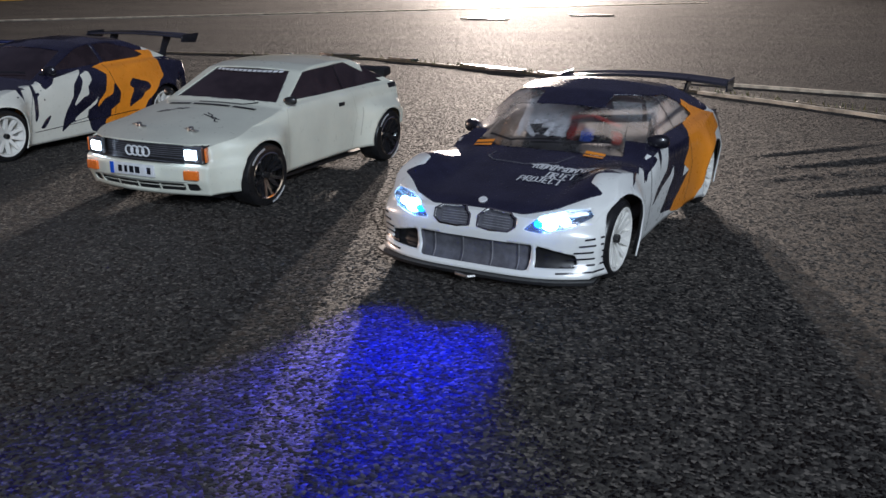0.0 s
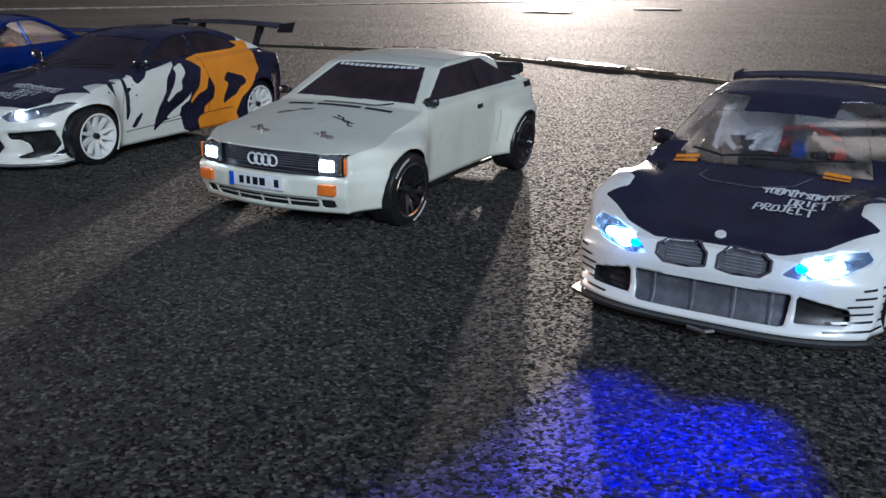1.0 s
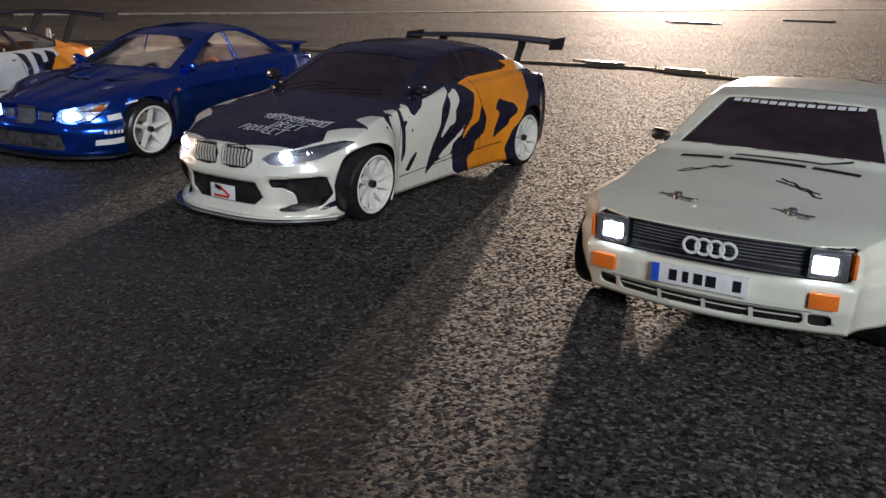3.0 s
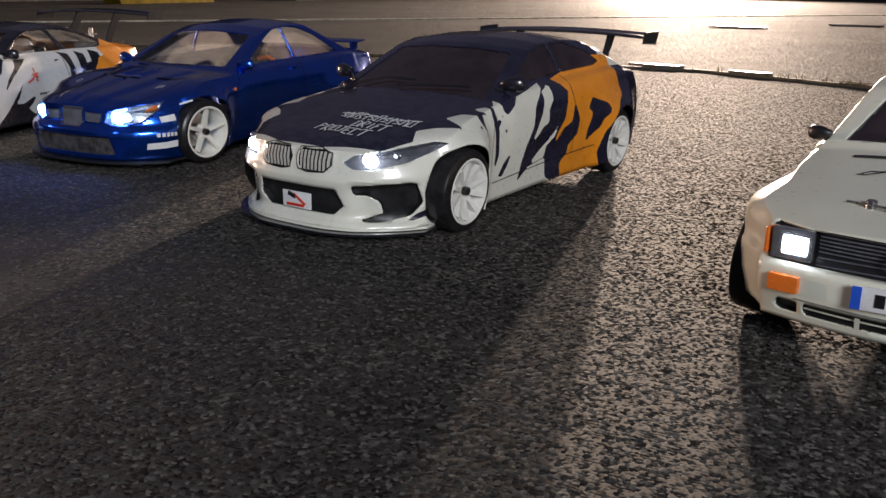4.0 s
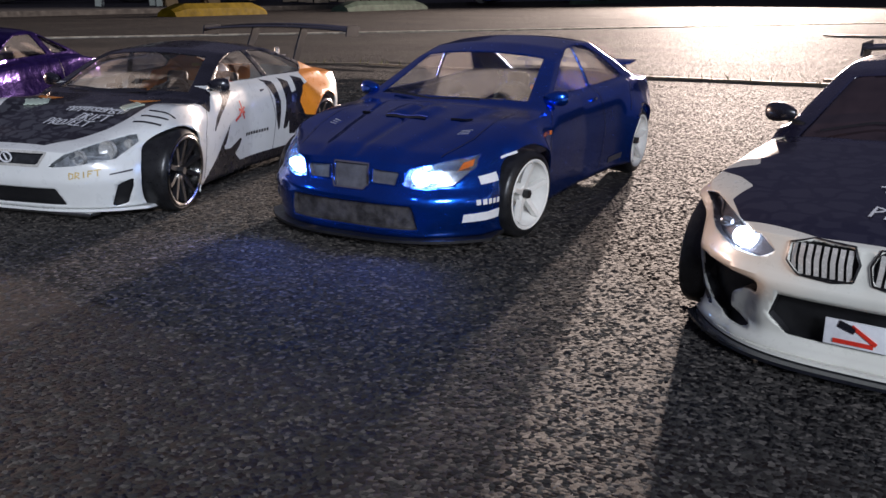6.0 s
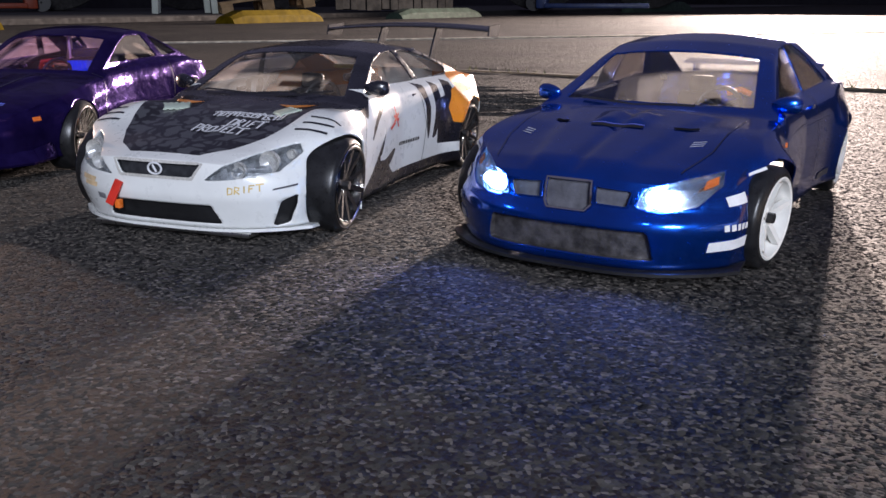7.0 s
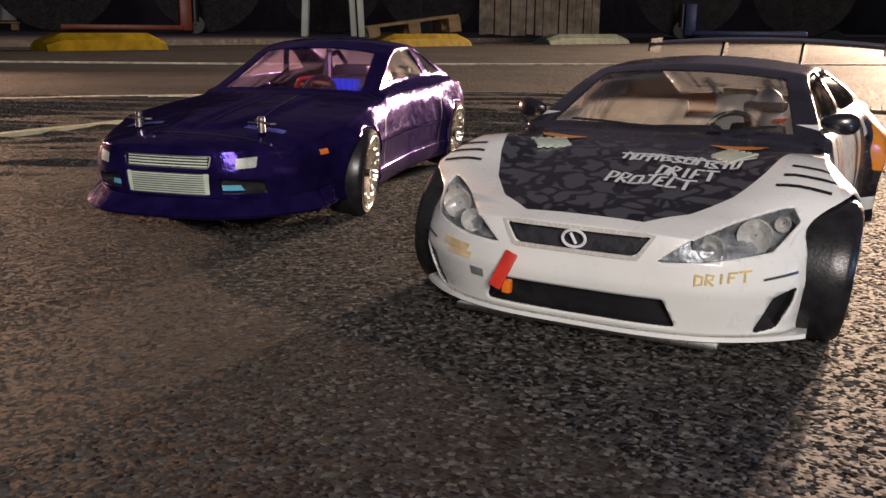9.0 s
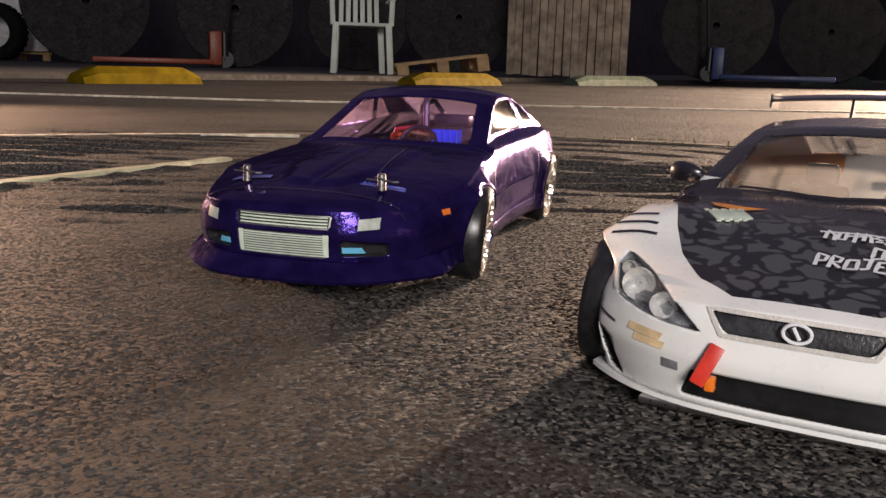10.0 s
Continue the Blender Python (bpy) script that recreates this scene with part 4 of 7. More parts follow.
def coupe_b():
    """Ivory boxy coupe with square lamps and smoked windows."""
    car = car_at("ivory boxy model rally coupe with smoked windows, on asphalt", 0.1051, 1.6337, -6.5)
    sh = Shell(dict(
        top=[(-0.182, 0.0640), (-0.150, 0.0700), (-0.072, 0.0840), (-0.016, 0.1135), (0.004, 0.1175), (0.05, 0.1190), (0.090, 0.1175), (0.158, 0.0900), (0.172, 0.0880)],
        belt=[(-0.2, 0.0620), (-0.15, 0.067), (-0.07, 0.0815), (0.05, 0.084), (0.18, 0.085)],
        sill=[(-0.2, 0.018), (-0.1, 0.020), (0.1, 0.022), (0.18, 0.026)],
        wide=[(-0.19, 0.0695), (-0.170, 0.0720), (-0.150, 0.0760), (-0.1, 0.0785), (0.0, 0.0770), (0.1, 0.0790), (0.18, 0.080)],
        roof_z=0.119, roof_w=0.056, bow=0.012, bow_pow=2.0, nose=[(0, 0.002), (0.02, -0.002), (0.032, -0.007), (0.046, -0.007), (0.0475, 0.001), (0.063, 0.0), (0.13, 0.0)],
        flares=[(-0.1200, 0.0135, 0.043), (0.1180, 0.0130, 0.046)], flare_top=0.0715, flare_soft=0.009, crown=0.003, screen_bow=0.006, roof_y=0.05, soft=2, axles=(-0.1180, 0.1140), arch=(0.0312, 0.0295), side=[(0, 0.965), (0.25, 0.985), (0.6, 1.0), (0.9, 0.995), (1, 0.97)], shoulder=[(-0.09, 0), (-0.06, 0.004), (0.1, 0.004), (0.16, 0.001)], tumble=1.0, tail=[(0, 0.004), (0.05, -0.004), (0.06, 0.0), (0.12, 0)]))
    sh.arches()
    sh.cut_screen(-0.066, (0.0610, -0.060), (0.0455, -0.0135))
    sh.cut_side([(-0.052, 0.0868), (-0.010, 0.1105), (0.068, 0.1135), (0.128, 0.0885), (0.0, 0.0865)], "side_window")
    sh.cut_front([(-0.067, 0.0465), (0.067, 0.0465), (0.067, 0.0625), (-0.067, 0.0625)], "face", y_max=-0.13)
    sh.cut_front([(-0.048, 0.0225), (0.048, 0.0225), (0.048, 0.0290), (-0.048, 0.0290)], "slot")
    sh.cut_front([(0.0505, 0.0225), (0.0610, 0.0225), (0.0610, 0.0290), (0.0505, 0.0290)], "slot", mirror=True)
    x, y, z = sh.arr()
    sh.cut(np.maximum(np.maximum(0.092 - z, z - 0.113), 0.098 - y), "rear_window", ("body",))
    sh.body_part({"body": IVORY}, car, "scuffed ivory shell")
    sh.region_part("windscreen", "windscreen", TINT, car, 0.0008, solid=0.0008, text="smoked windscreen with a white banner")
    sh.region_part("rear_window", "rear_window", TINT, car, 0.0008, solid=0.0008)
    for s in (1, -1):
        w = sh.region_part("side_window", "side_window", TINT, car, 0.0006, side=s, solid=0.0008)
        sh.line("pillar_line", "x", [(0.047, 0.087), (0.045, 0.113)], 0.0012, PLASTIC, w, side=s, off=0.0002)
    face = sh.region_part("face", "grille", PLASTIC, car, 0.0035, 1, text="black ribbed full-width grille")
    for i in range(8):
        zz = 0.0485 + 0.0018 * i
        sh.line("grille_rib", "y", [(-0.046, zz), (0.046, zz)], 0.0007, GRILLE, face, off=-0.0025)
    for k in range(4):
        cx = -0.0095 + k * 0.0063
        bm = bmesh.new()
        for i in range(24):
            a, b2 = 2 * math.pi * i / 24, 2 * math.pi * (i + 1) / 24
            rod(bm, (cx + 0.0041 * math.cos(a), -0.1845, 0.0550 + 0.0041 * math.sin(a)), (cx + 0.0041 * math.cos(b2), -0.1845, 0.0550 + 0.0041 * math.sin(b2)), 0.0008, 6)
        part("badge_ring", bm, STICKER, face)
    for s in (1, -1):
        bm = a_box(0.0185, 0.004, 0.0145, pose(s * 0.0562, -0.1765, 0.0545, 0, 0, s * 7), 0.001)
        hl = part("headlight", bm, REFLECTOR, car, "square headlight alight in cold white")
        part("led", a_box(0.0112, 0.0020, 0.0082, pose(s * 0.0548, -0.1792, 0.0545, 0, 0, s * 7), 0.0008), LED_WHITE, hl)
        part("corner_lamp", a_box(0.0020, 0.0080, 0.0125, pose(s * 0.0668, -0.1722, 0.0545, 0, 0, s * 25), 0.001), AMBER, car, "amber corner lamp")
        part("indicator", a_box(0.0140, 0.0040, 0.0080, pose(s * 0.0570, -0.1825, 0.0375, 0, 0, s * 9), 0.001), AMBER, car, "amber bumper indicator")
    slot = sh.region_part("slot", "bumper_slot", PLASTIC, car, 0.003, 1)
    sh.line("bumper_rib", "y", [(-0.048, 0.0257), (0.048, 0.0257)], 0.0010, IVORY, slot, off=-0.0015)
    for xx in (-0.024, 0.0, 0.024):
        sh.line("bumper_bridge", "y", [(xx, 0.0225), (xx, 0.0285)], 0.0022, IVORY, slot, off=0.0)
    sh.line("bumper_crease", "y", [(-0.052, 0.0310), (0.052, 0.0310)], 0.0006, SILVER, car)
    np_ = part("number_plate", a_box(0.0500, 0.0014, 0.0105, pose(-0.002, -0.1905, 0.0395), 0.0004), STICKER, car, "white plate with plain dark bars")
    part("plate_band", a_box(0.0040, 0.0008, 0.0100, pose(-0.0250, -0.1915, 0.0395)), SKYBLUE, np_)
    for i, w_ in enumerate((0.004, 0.003, 0.0045, 0.005, 0.0, 0.004)):
        if w_:
            part("plate_bar", a_box(w_, 0.0006, 0.0058, pose(-0.0155 + 0.0066 * i, -0.1914, 0.0395)), BLACK, np_, smooth=False)
    # banner, bonnet marks and vents
    for i in range(14):
        u = -0.040 + 0.0059 * i
        sh.drape("banner_bar", "y", [(u, 0.1090), (u + 0.0046, 0.1090), (u + 0.0049, 0.1107), (u + 0.0002, 0.1107)], STICKER, car, 2, 1, off=0.0004)
    for a, b2 in ((-0.052, -0.026), (-0.022, 0.022), (0.026, 0.052)):
        sh.drape("cowl_vent", "z", [(a, -0.083), (b2, -0.083), (b2, -0.079), (a, -0.079)], PLASTIC, car)
    rnd = random.Random(5)
    for s in (1, -1):
        x0 = -0.045 if s < 0 else 0.012
        sh.line("bonnet_mark", "z", [[(x0 + 0.004 * i, -0.108 - 0.002 * i * s + rnd.uniform(-0.002, 0.002)) for i in range(8)], [(x0 + 0.002 + 0.004 * i, -0.105 - 0.002 * i * s + rnd.uniform(-0.002, 0.002)) for i in range(7)]], 0.0014, BLACK, car, label="worn black brush stroke")
    for sx in (-0.0305, 0.0305):
        make_post(car, sx, -0.148, 0.0672, 0.006)
    for sx in (-0.022, 0.022):
        make_post(car, sx, 0.088, 0.1145, 0.0035)
    sh.line("wiper", "z", [(-0.02, -0.0745), (0.03, -0.0735), (0.045, -0.066)], 0.0018, PLASTIC, car, off=0.001)
    make_mirror(car, 0.0690, -0.056, 0.0880, PLASTIC, 0.72)
    for s in (1, -1):
        part("door_handle", a_box(0.003, 0.011, 0.0042, pose(s * 0.0765, 0.033, 0.0735), 0.001), PLASTIC, car)
        sh.line("door_line", "x", [[(-0.066, 0.024), (-0.068, 0.06), (-0.062, 0.084)], [(0.055, 0.085), (0.06, 0.06), (0.052, 0.024)]], 0.0005, IVORY_SEAM, car, side=s)
        sh.line("quarter_vent", "x", [[(0.066, 0.036), (0.070, 0.066)]], 0.0012, IVORY_SEAM, car, side=s)
        sh.line("side_trim", "x", [(0.132, 0.0825), (0.166, 0.0835)], 0.0055, PLASTIC, car, side=s)
        sh.drape("tail_lamp", "r", [(s * 0.035, 0.062), (s * 0.078, 0.062), (s * 0.078, 0.075), (s * 0.035, 0.075)], TAIL, car)
    bm = bmesh.new()
    box(bm, 0.125, 0.018, 0.010, pose(0, 0.160, 0.0945, 10, 0, 0), 0.003)
    part("rear_spoiler", bm, PLASTIC, car, "black rubber rear spoiler")
    part("rear_bumper", a_box(0.150, 0.012, 0.020, pose(0, 0.170, 0.044), 0.004), IVORY, car)
    wheels(car, dict(track=0.0785), axles=(-0.1180, 0.1140), spokes=6, y_cross=True, rim_mat=BLACK_RIM, lip_mat=CHROME, steer=-3, camber=4, track=0.0765, lettered=True, rim_r=0.0214, tyre_r=0.0292)
    chassis(car)
    m = pose(0.1051, 1.6337, 0, 0, 0, -6.5)
    for s in (1, -1):
        beam(m, s * 0.055, -0.188, 0.054, (0.75, 0.86, 1.0), 0.05, 10, 110)
    return car


def coupe_c():
    """White coupe with black bonnet and torn black and orange stripes."""
    car = car_at("white model coupe with torn black and orange stripes, on asphalt", -0.2725, 1.724, -7.2)
    sh = Shell(dict(
        top=[(-0.196, 0.0600), (-0.180, 0.0660), (-0.12, 0.0775), (-0.072, 0.0860), (-0.006, 0.1195), (0.014, 0.1240), (0.06, 0.1260), (0.098, 0.1235), (0.170, 0.0960), (0.200, 0.0905)],
        belt=[(-0.2, 0.056), (-0.17, 0.060), (-0.1, 0.074), (-0.06, 0.0855), (0.05, 0.090), (0.12, 0.094), (0.2, 0.086)],
        sill=[(-0.2, 0.009), (-0.1, 0.011), (0.1, 0.012), (0.2, 0.020)],
        wide=[(-0.2, 0.082), (-0.165, 0.0870), (-0.1, 0.0885), (0.0, 0.086), (0.1, 0.089), (0.2, 0.084)],
        roof_z=0.126, roof_w=0.0590, tumble=1.5, arch=(0.0318, 0.0300), bow=0.033, bow_pow=3.2, nose=[(0, -0.006), (0.010, -0.004), (0.013, 0.002), (0.03, -0.001), (0.041, -0.005), (0.043, -0.001), (0.06, 0.002), (0.13, 0.01)],
        front_press=[([(0.0405, 0.0130), (0.0455, 0.0210), (0.0405, 0.0385), (0.088, 0.0440), (0.088, 0.0100), (0.060, 0.0080)], 0.005, 0.004), ([(0.0, 0.0435), (0.029, 0.0435), (0.034, 0.050), (0.031, 0.060), (0.0, 0.061)], -0.003, 0.003)],
        flares=[(-0.1310, 0.012, 0.033), (0.1285, 0.008, 0.042)], crown=0.0045, screen_bow=0.007, roof_y=0.055, flare_top=0.078, bulge=[(-0.126, 0.003, 0.036)]))
    sh.arches()
    sh.cut_screen(-0.072, (0.0675, -0.066), (0.0540, -0.008))
    sh.cut_side([(-0.044, 0.0925), (-0.030, 0.0985), (0.006, 0.1150), (0.03, 0.1195), (0.038, 0.096), (0.0, 0.0930)], "side_window")
    sh.cut_side([(0.043, 0.0962), (0.035, 0.1190), (0.06, 0.1190), (0.094, 0.1105), (0.110, 0.1015), (0.100, 0.0985)], "side_window")
    x, y, z = sh.arr()
    right = [(0.058, -0.178), (0.070, -0.158), (0.064, -0.146), (0.074, -0.136), (0.089, -0.126), (0.070, -0.120), (0.074, -0.106), (0.091, -0.096), (0.074, -0.090), (0.080, -0.074), (0.070, -0.06)]
    sh.cut_top([(0.02, -0.192)] + right + [(-u, v) for u, v in right[::-1]] + [(-0.02, -0.192)], "black", z_min=0.057)
    x, y, z = sh.arr()
    sh.cut(np.maximum(0.0925 + 0.02 * (y < -0.07) - z, y - 0.112), "black")
    x, y, z = sh.arr()
    sh.cut(np.maximum(0.113 - z, y - 0.13), "black")
    # torn stripes along the flank
    for q in ([(0.0083, 0.0960), (-0.0068, 0.0853), (-0.0188, 0.0745), (-0.0222, 0.0608), (-0.0343, 0.0463), (-0.0413, 0.0332), (-0.0447, 0.0196), (-0.0294, 0.0293), (-0.0025, 0.0326), (0.0030, 0.0155), (0.0155, 0.0098), (0.0806, 0.0060), (0.25, 0.0060), (0.25, 0.0960), (0.0215, 0.0960)],
              [(-0.0968, 0.0940), (-0.0816, 0.0871), (-0.0658, 0.0849), (-0.0646, 0.0754), (-0.0603, 0.0730), (-0.0488, 0.0794), (-0.0454, 0.0849), (0.0072, 0.0915), (0.0072, 0.0960), (-0.0968, 0.0960)],
              [(-0.1250, 0.0945), (-0.0967, 0.0896), (-0.1013, 0.0847), (-0.0864, 0.0751), (-0.1174, 0.0821)],
              [(-0.0808, 0.0870), (-0.0775, 0.0868), (-0.0762, 0.0748), (-0.0750, 0.0635), (-0.0770, 0.0446), (-0.0836, 0.0334), (-0.0820, 0.0491), (-0.0805, 0.0640)],
              [(-0.0645, 0.0742), (-0.0753, 0.0653), (-0.0840, 0.0600), (-0.0781, 0.0694)],
              [(-0.0771, 0.0282), (-0.0684, 0.0387), (-0.0561, 0.0462), (-0.0626, 0.0366), (-0.0692, 0.0290)]):
        sh.cut_side(q, "black", inner=0.05)
    for q in ([(0.0085, 0.0893), (0.0112, 0.0784), (0.0030, 0.0702), (0.0027, 0.0599), (-0.0064, 0.0581), (-0.0268, 0.0454), (-0.0180, 0.0562), (-0.0087, 0.0673), (-0.0030, 0.0790), (-0.0058, 0.0848)],
              [(0.0203, 0.0602), (0.0107, 0.0518), (-0.0016, 0.0450), (-0.0171, 0.0377), (-0.0280, 0.0302), (-0.0035, 0.0331), (-0.0010, 0.0416), (0.0114, 0.0475)]):
        sh.cut_side(q, "white", ("black",), inner=0.05)
    sh.cut_side([(0.0216, 0.0920), (0.0500, 0.0980), (0.0830, 0.1075), (0.125, 0.1060), (0.130, 0.0850), (0.1306, 0.0720), (0.118, 0.0660), (0.1051, 0.0525), (0.0932, 0.0423), (0.0852, 0.0248), (0.0933, 0.0080), (0.0569, 0.0099), (0.0297, 0.0091), (0.0240, 0.0250), (0.0343, 0.0300), (0.0351, 0.0374), (0.0503, 0.0455), (0.0532, 0.0584), (0.0454, 0.0722), (0.0399, 0.0568), (0.0263, 0.0528), (0.0124, 0.0414), (0.0159, 0.0499), (0.0289, 0.0611), (0.0328, 0.0734), (0.0354, 0.0817)], "orange", ("body", "black"), inner=0.04)
    sh.cut_side([(0.0752, 0.0738), (0.0972, 0.0672), (0.1011, 0.0599), (0.0886, 0.0530), (0.0874, 0.0477), (0.0658, 0.0366), (0.0676, 0.0455), (0.0757, 0.0603), (0.0680, 0.0656)], "black", ("orange",), inner=0.04)
    sh.cut_side([(0.160, 0.015), (0.25, 0.015), (0.25, 0.2), (0.146, 0.105), (0.160, 0.09), (0.152, 0.076)], "black", inner=0.0)
    x, y, z = sh.arr()
    sh.cut(0.165 - y, "black")
    # front
    sh.cut_front([(0.0375, 0.0515), (0.045, 0.0478), (0.058, 0.0480), (0.074, 0.0525), (0.0885, 0.0635), (0.082, 0.0650), (0.060, 0.0600), (0.045, 0.0570)], "lamp", ("body", "black"), mirror=True, y_max=-0.09)
    sh.cut_front([(0.0040, 0.0455), (0.012, 0.0440), (0.026, 0.0450), (0.0315, 0.0500), (0.0310, 0.0575), (0.022, 0.0600), (0.005, 0.0595), (0.0022, 0.053)], "kidney", ("body", "black"), mirror=True)
    sh.cut_front([(-0.030, 0.0155), (0.030, 0.0155), (0.0385, 0.0225), (0.034, 0.0340), (-0.034, 0.0340), (-0.0385, 0.0225)], "intake")
    sh.cut_front([(0.0440, 0.0365), (0.064, 0.0385), (0.0795, 0.0400), (0.0805, 0.0250), (0.0740, 0.0160), (0.060, 0.0120), (0.0440, 0.0120), (0.0600, 0.0180), (0.0590, 0.0260), (0.0520, 0.0300), (0.0450, 0.0300)], "side_intake", mirror=True)
    sh.cut_front([(0.0860, 0.0420), (0.0900, 0.0460), (0.0885, 0.0325), (0.0870, 0.0250), (0.0890, 0.0190), (0.0700, 0.0105), (0.0760, 0.0170), (0.0845, 0.0220)], "black", mirror=True)
    x, y, z = sh.arr()
    sh.cut(np.maximum(y + 0.076, 0.058 - z), "print", ("black",))
    sh.body_part({"body": CREAM, "white": CREAM, "black": NAVY, "orange": ORANGE, "print": PRINT_NAVY}, car, "white shell with dark bonnet, torn stripes and orange quarters")
    sh.region_part("windscreen", "windscreen", TINT, car, 0.0006, solid=0.0008, text="smoked windscreen")
    side_windows(sh, car, TINT)
    lamps = headlight_pair(sh, car, "lamp", GRILLE, text="angled headlight with one cold white lamp alight")
    for s, ob in zip((1, -1), lamps):
        led_lamp(ob, sh, s * 0.0540, 0.0535, 0.0062, LED_WHITE)
        led_lamp(ob, sh, s * 0.067, 0.0565, 0.0035, REFLECTOR, "bowl")
    for s in (1, -1):
        g = sh.region_part("kidney", "grille", PLASTIC, car, 0.003, 1, s, text="chrome-barred kidney grille")
        for i in range(8):
            xx = s * (0.0055 + 0.0033 * i)
            sh.line("grille_bar", "y", [(xx, 0.0452), (xx + s * 0.0006, 0.0520), (xx + s * 0.0006, 0.0585)], 0.0021, PALE_BAR, g, off=-0.0004)
        sh.region_part("side_intake", "side_intake", PLASTIC, car, 0.006, 1, s)
        sh.line("kidney_frame", "y", [(s * 0.0040, 0.0455), (s * 0.012, 0.0440), (s * 0.026, 0.0450), (s * 0.0315, 0.0500), (s * 0.0310, 0.0575), (s * 0.022, 0.0600), (s * 0.005, 0.0595), (s * 0.0022, 0.053), (s * 0.0040, 0.0455)], 0.0010, PLASTIC, g, off=0.0008, step=0.002)
    it = sh.region_part("intake", "intake", PLASTIC, car, 0.005, 1, text="black lower intake")
    p, nn = sh.hit("y", 0, 0.0225)
    pl = part("plate", a_box(0.026, 0.0012, 0.0115, pose(0, p.y - 0.0012, 0.0225), 0.0005), STICKER, car, "white plate with a plain red emblem")
    bm = bmesh.new()
    box(bm, 0.012, 0.0006, 0.0016, pose(0.003, p.y - 0.0021, 0.0232, 0, 32, 0))
    box(bm, 0.016, 0.0006, 0.0018, pose(-0.001, p.y - 0.0021, 0.0190))
    part("emblem", bm, RED, pl, smooth=False)
    bm = bmesh.new()
    box(bm, 0.007, 0.0006, 0.003, pose(-0.004, p.y - 0.0021, 0.0256, 0, 18, 0))
    part("emblem_shadow", bm, BLACK, pl, smooth=False)
    for zz, yy, hh in ((0.0078, -0.2030, 0.0830), (0.0056, -0.2085, 0.0855)):
        bm = bmesh.new()
        rows = []
        n = 30
        for i in range(n + 1):
            a = 2 * i / n - 1
            q = yy + 0.044 * abs(a) ** 3.0
            rows.append([bm.verts.new((a * hh, q, zz - 0.0008)), bm.verts.new((a * hh, q, zz + 0.0008)), bm.verts.new((a * hh * 0.94, q + 0.03, zz + 0.0012)), bm.verts.new((a * hh * 0.94, q + 0.03, zz - 0.0008))])
        for u, v in zip(rows, rows[1:]):
            for j in range(4):
                bm.faces.new((u[j], u[(j + 1) % 4], v[(j + 1) % 4], v[j]))
        bm.faces.new(rows[0]), bm.faces.new(rows[-1])
        part("splitter", bm, CREAM if zz > 0.007 else CARBON, car)
    scrawl(sh, "team_mark", "z", -0.006, -0.134, 0.062, -0.040, STICKER, car, 8, width=0.0014, label="white spiky team lettering")
    make_wiper(sh, car, [[(-0.056, -0.064), (-0.03, -0.058), (0.0, -0.060)], [(-0.012, -0.068), (0.02, -0.064), (0.05, -0.058)]])
    make_mirror(car, 0.076, -0.050, 0.0945, BLACK)
    for s in (1, -1):
        sh.line("door_line", "x", [[(-0.094, 0.014), (-0.088, 0.05), (-0.075, 0.086)], [(0.038, 0.094), (0.048, 0.06), (0.040, 0.03)]], 0.0006, BLACK, car, side=s)
        sh.line("skirt_crease", "x", [(-0.085, 0.026), (0.03, 0.030), (0.08, 0.032)], 0.0008, BLACK, car, side=s)
        for yy, zz in ((-0.104, 0.069), (-0.078, 0.071), (-0.066, 0.062)):
            sh.line("screw", "x", [(yy - 0.001, zz), (yy + 0.001, zz)], 0.002, BLACK, car, side=s, step=0.001)
        sh.drape("tail_lamp", "r", [(s * 0.045, 0.070), (s * 0.076, 0.070), (s * 0.076, 0.080), (s * 0.045, 0.080)], TAIL, car)
    make_wing(car, 0.186, 0.1225, 0.090, sag=0.003, post_x=0.050, foot_z=0.088, foot_y=0.172, label="black rear wing with bent end plates")
    wheels(car, dict(track=0.0830), spokes=10, rim_mat=WHITE_RIM, lip_mat=WHITE_RIM, steer=1, camber=3, track=0.0765, rim_r=0.0228, tyre_r=0.0296)
    chassis(car)
    m = pose(-0.2725, 1.724, 0, 0, 0, -7.2)
    for s in (1, -1):
        beam(m, s * 0.055, -0.205, 0.051, (0.75, 0.88, 1.0), 0.03, 10, 110)
    return car


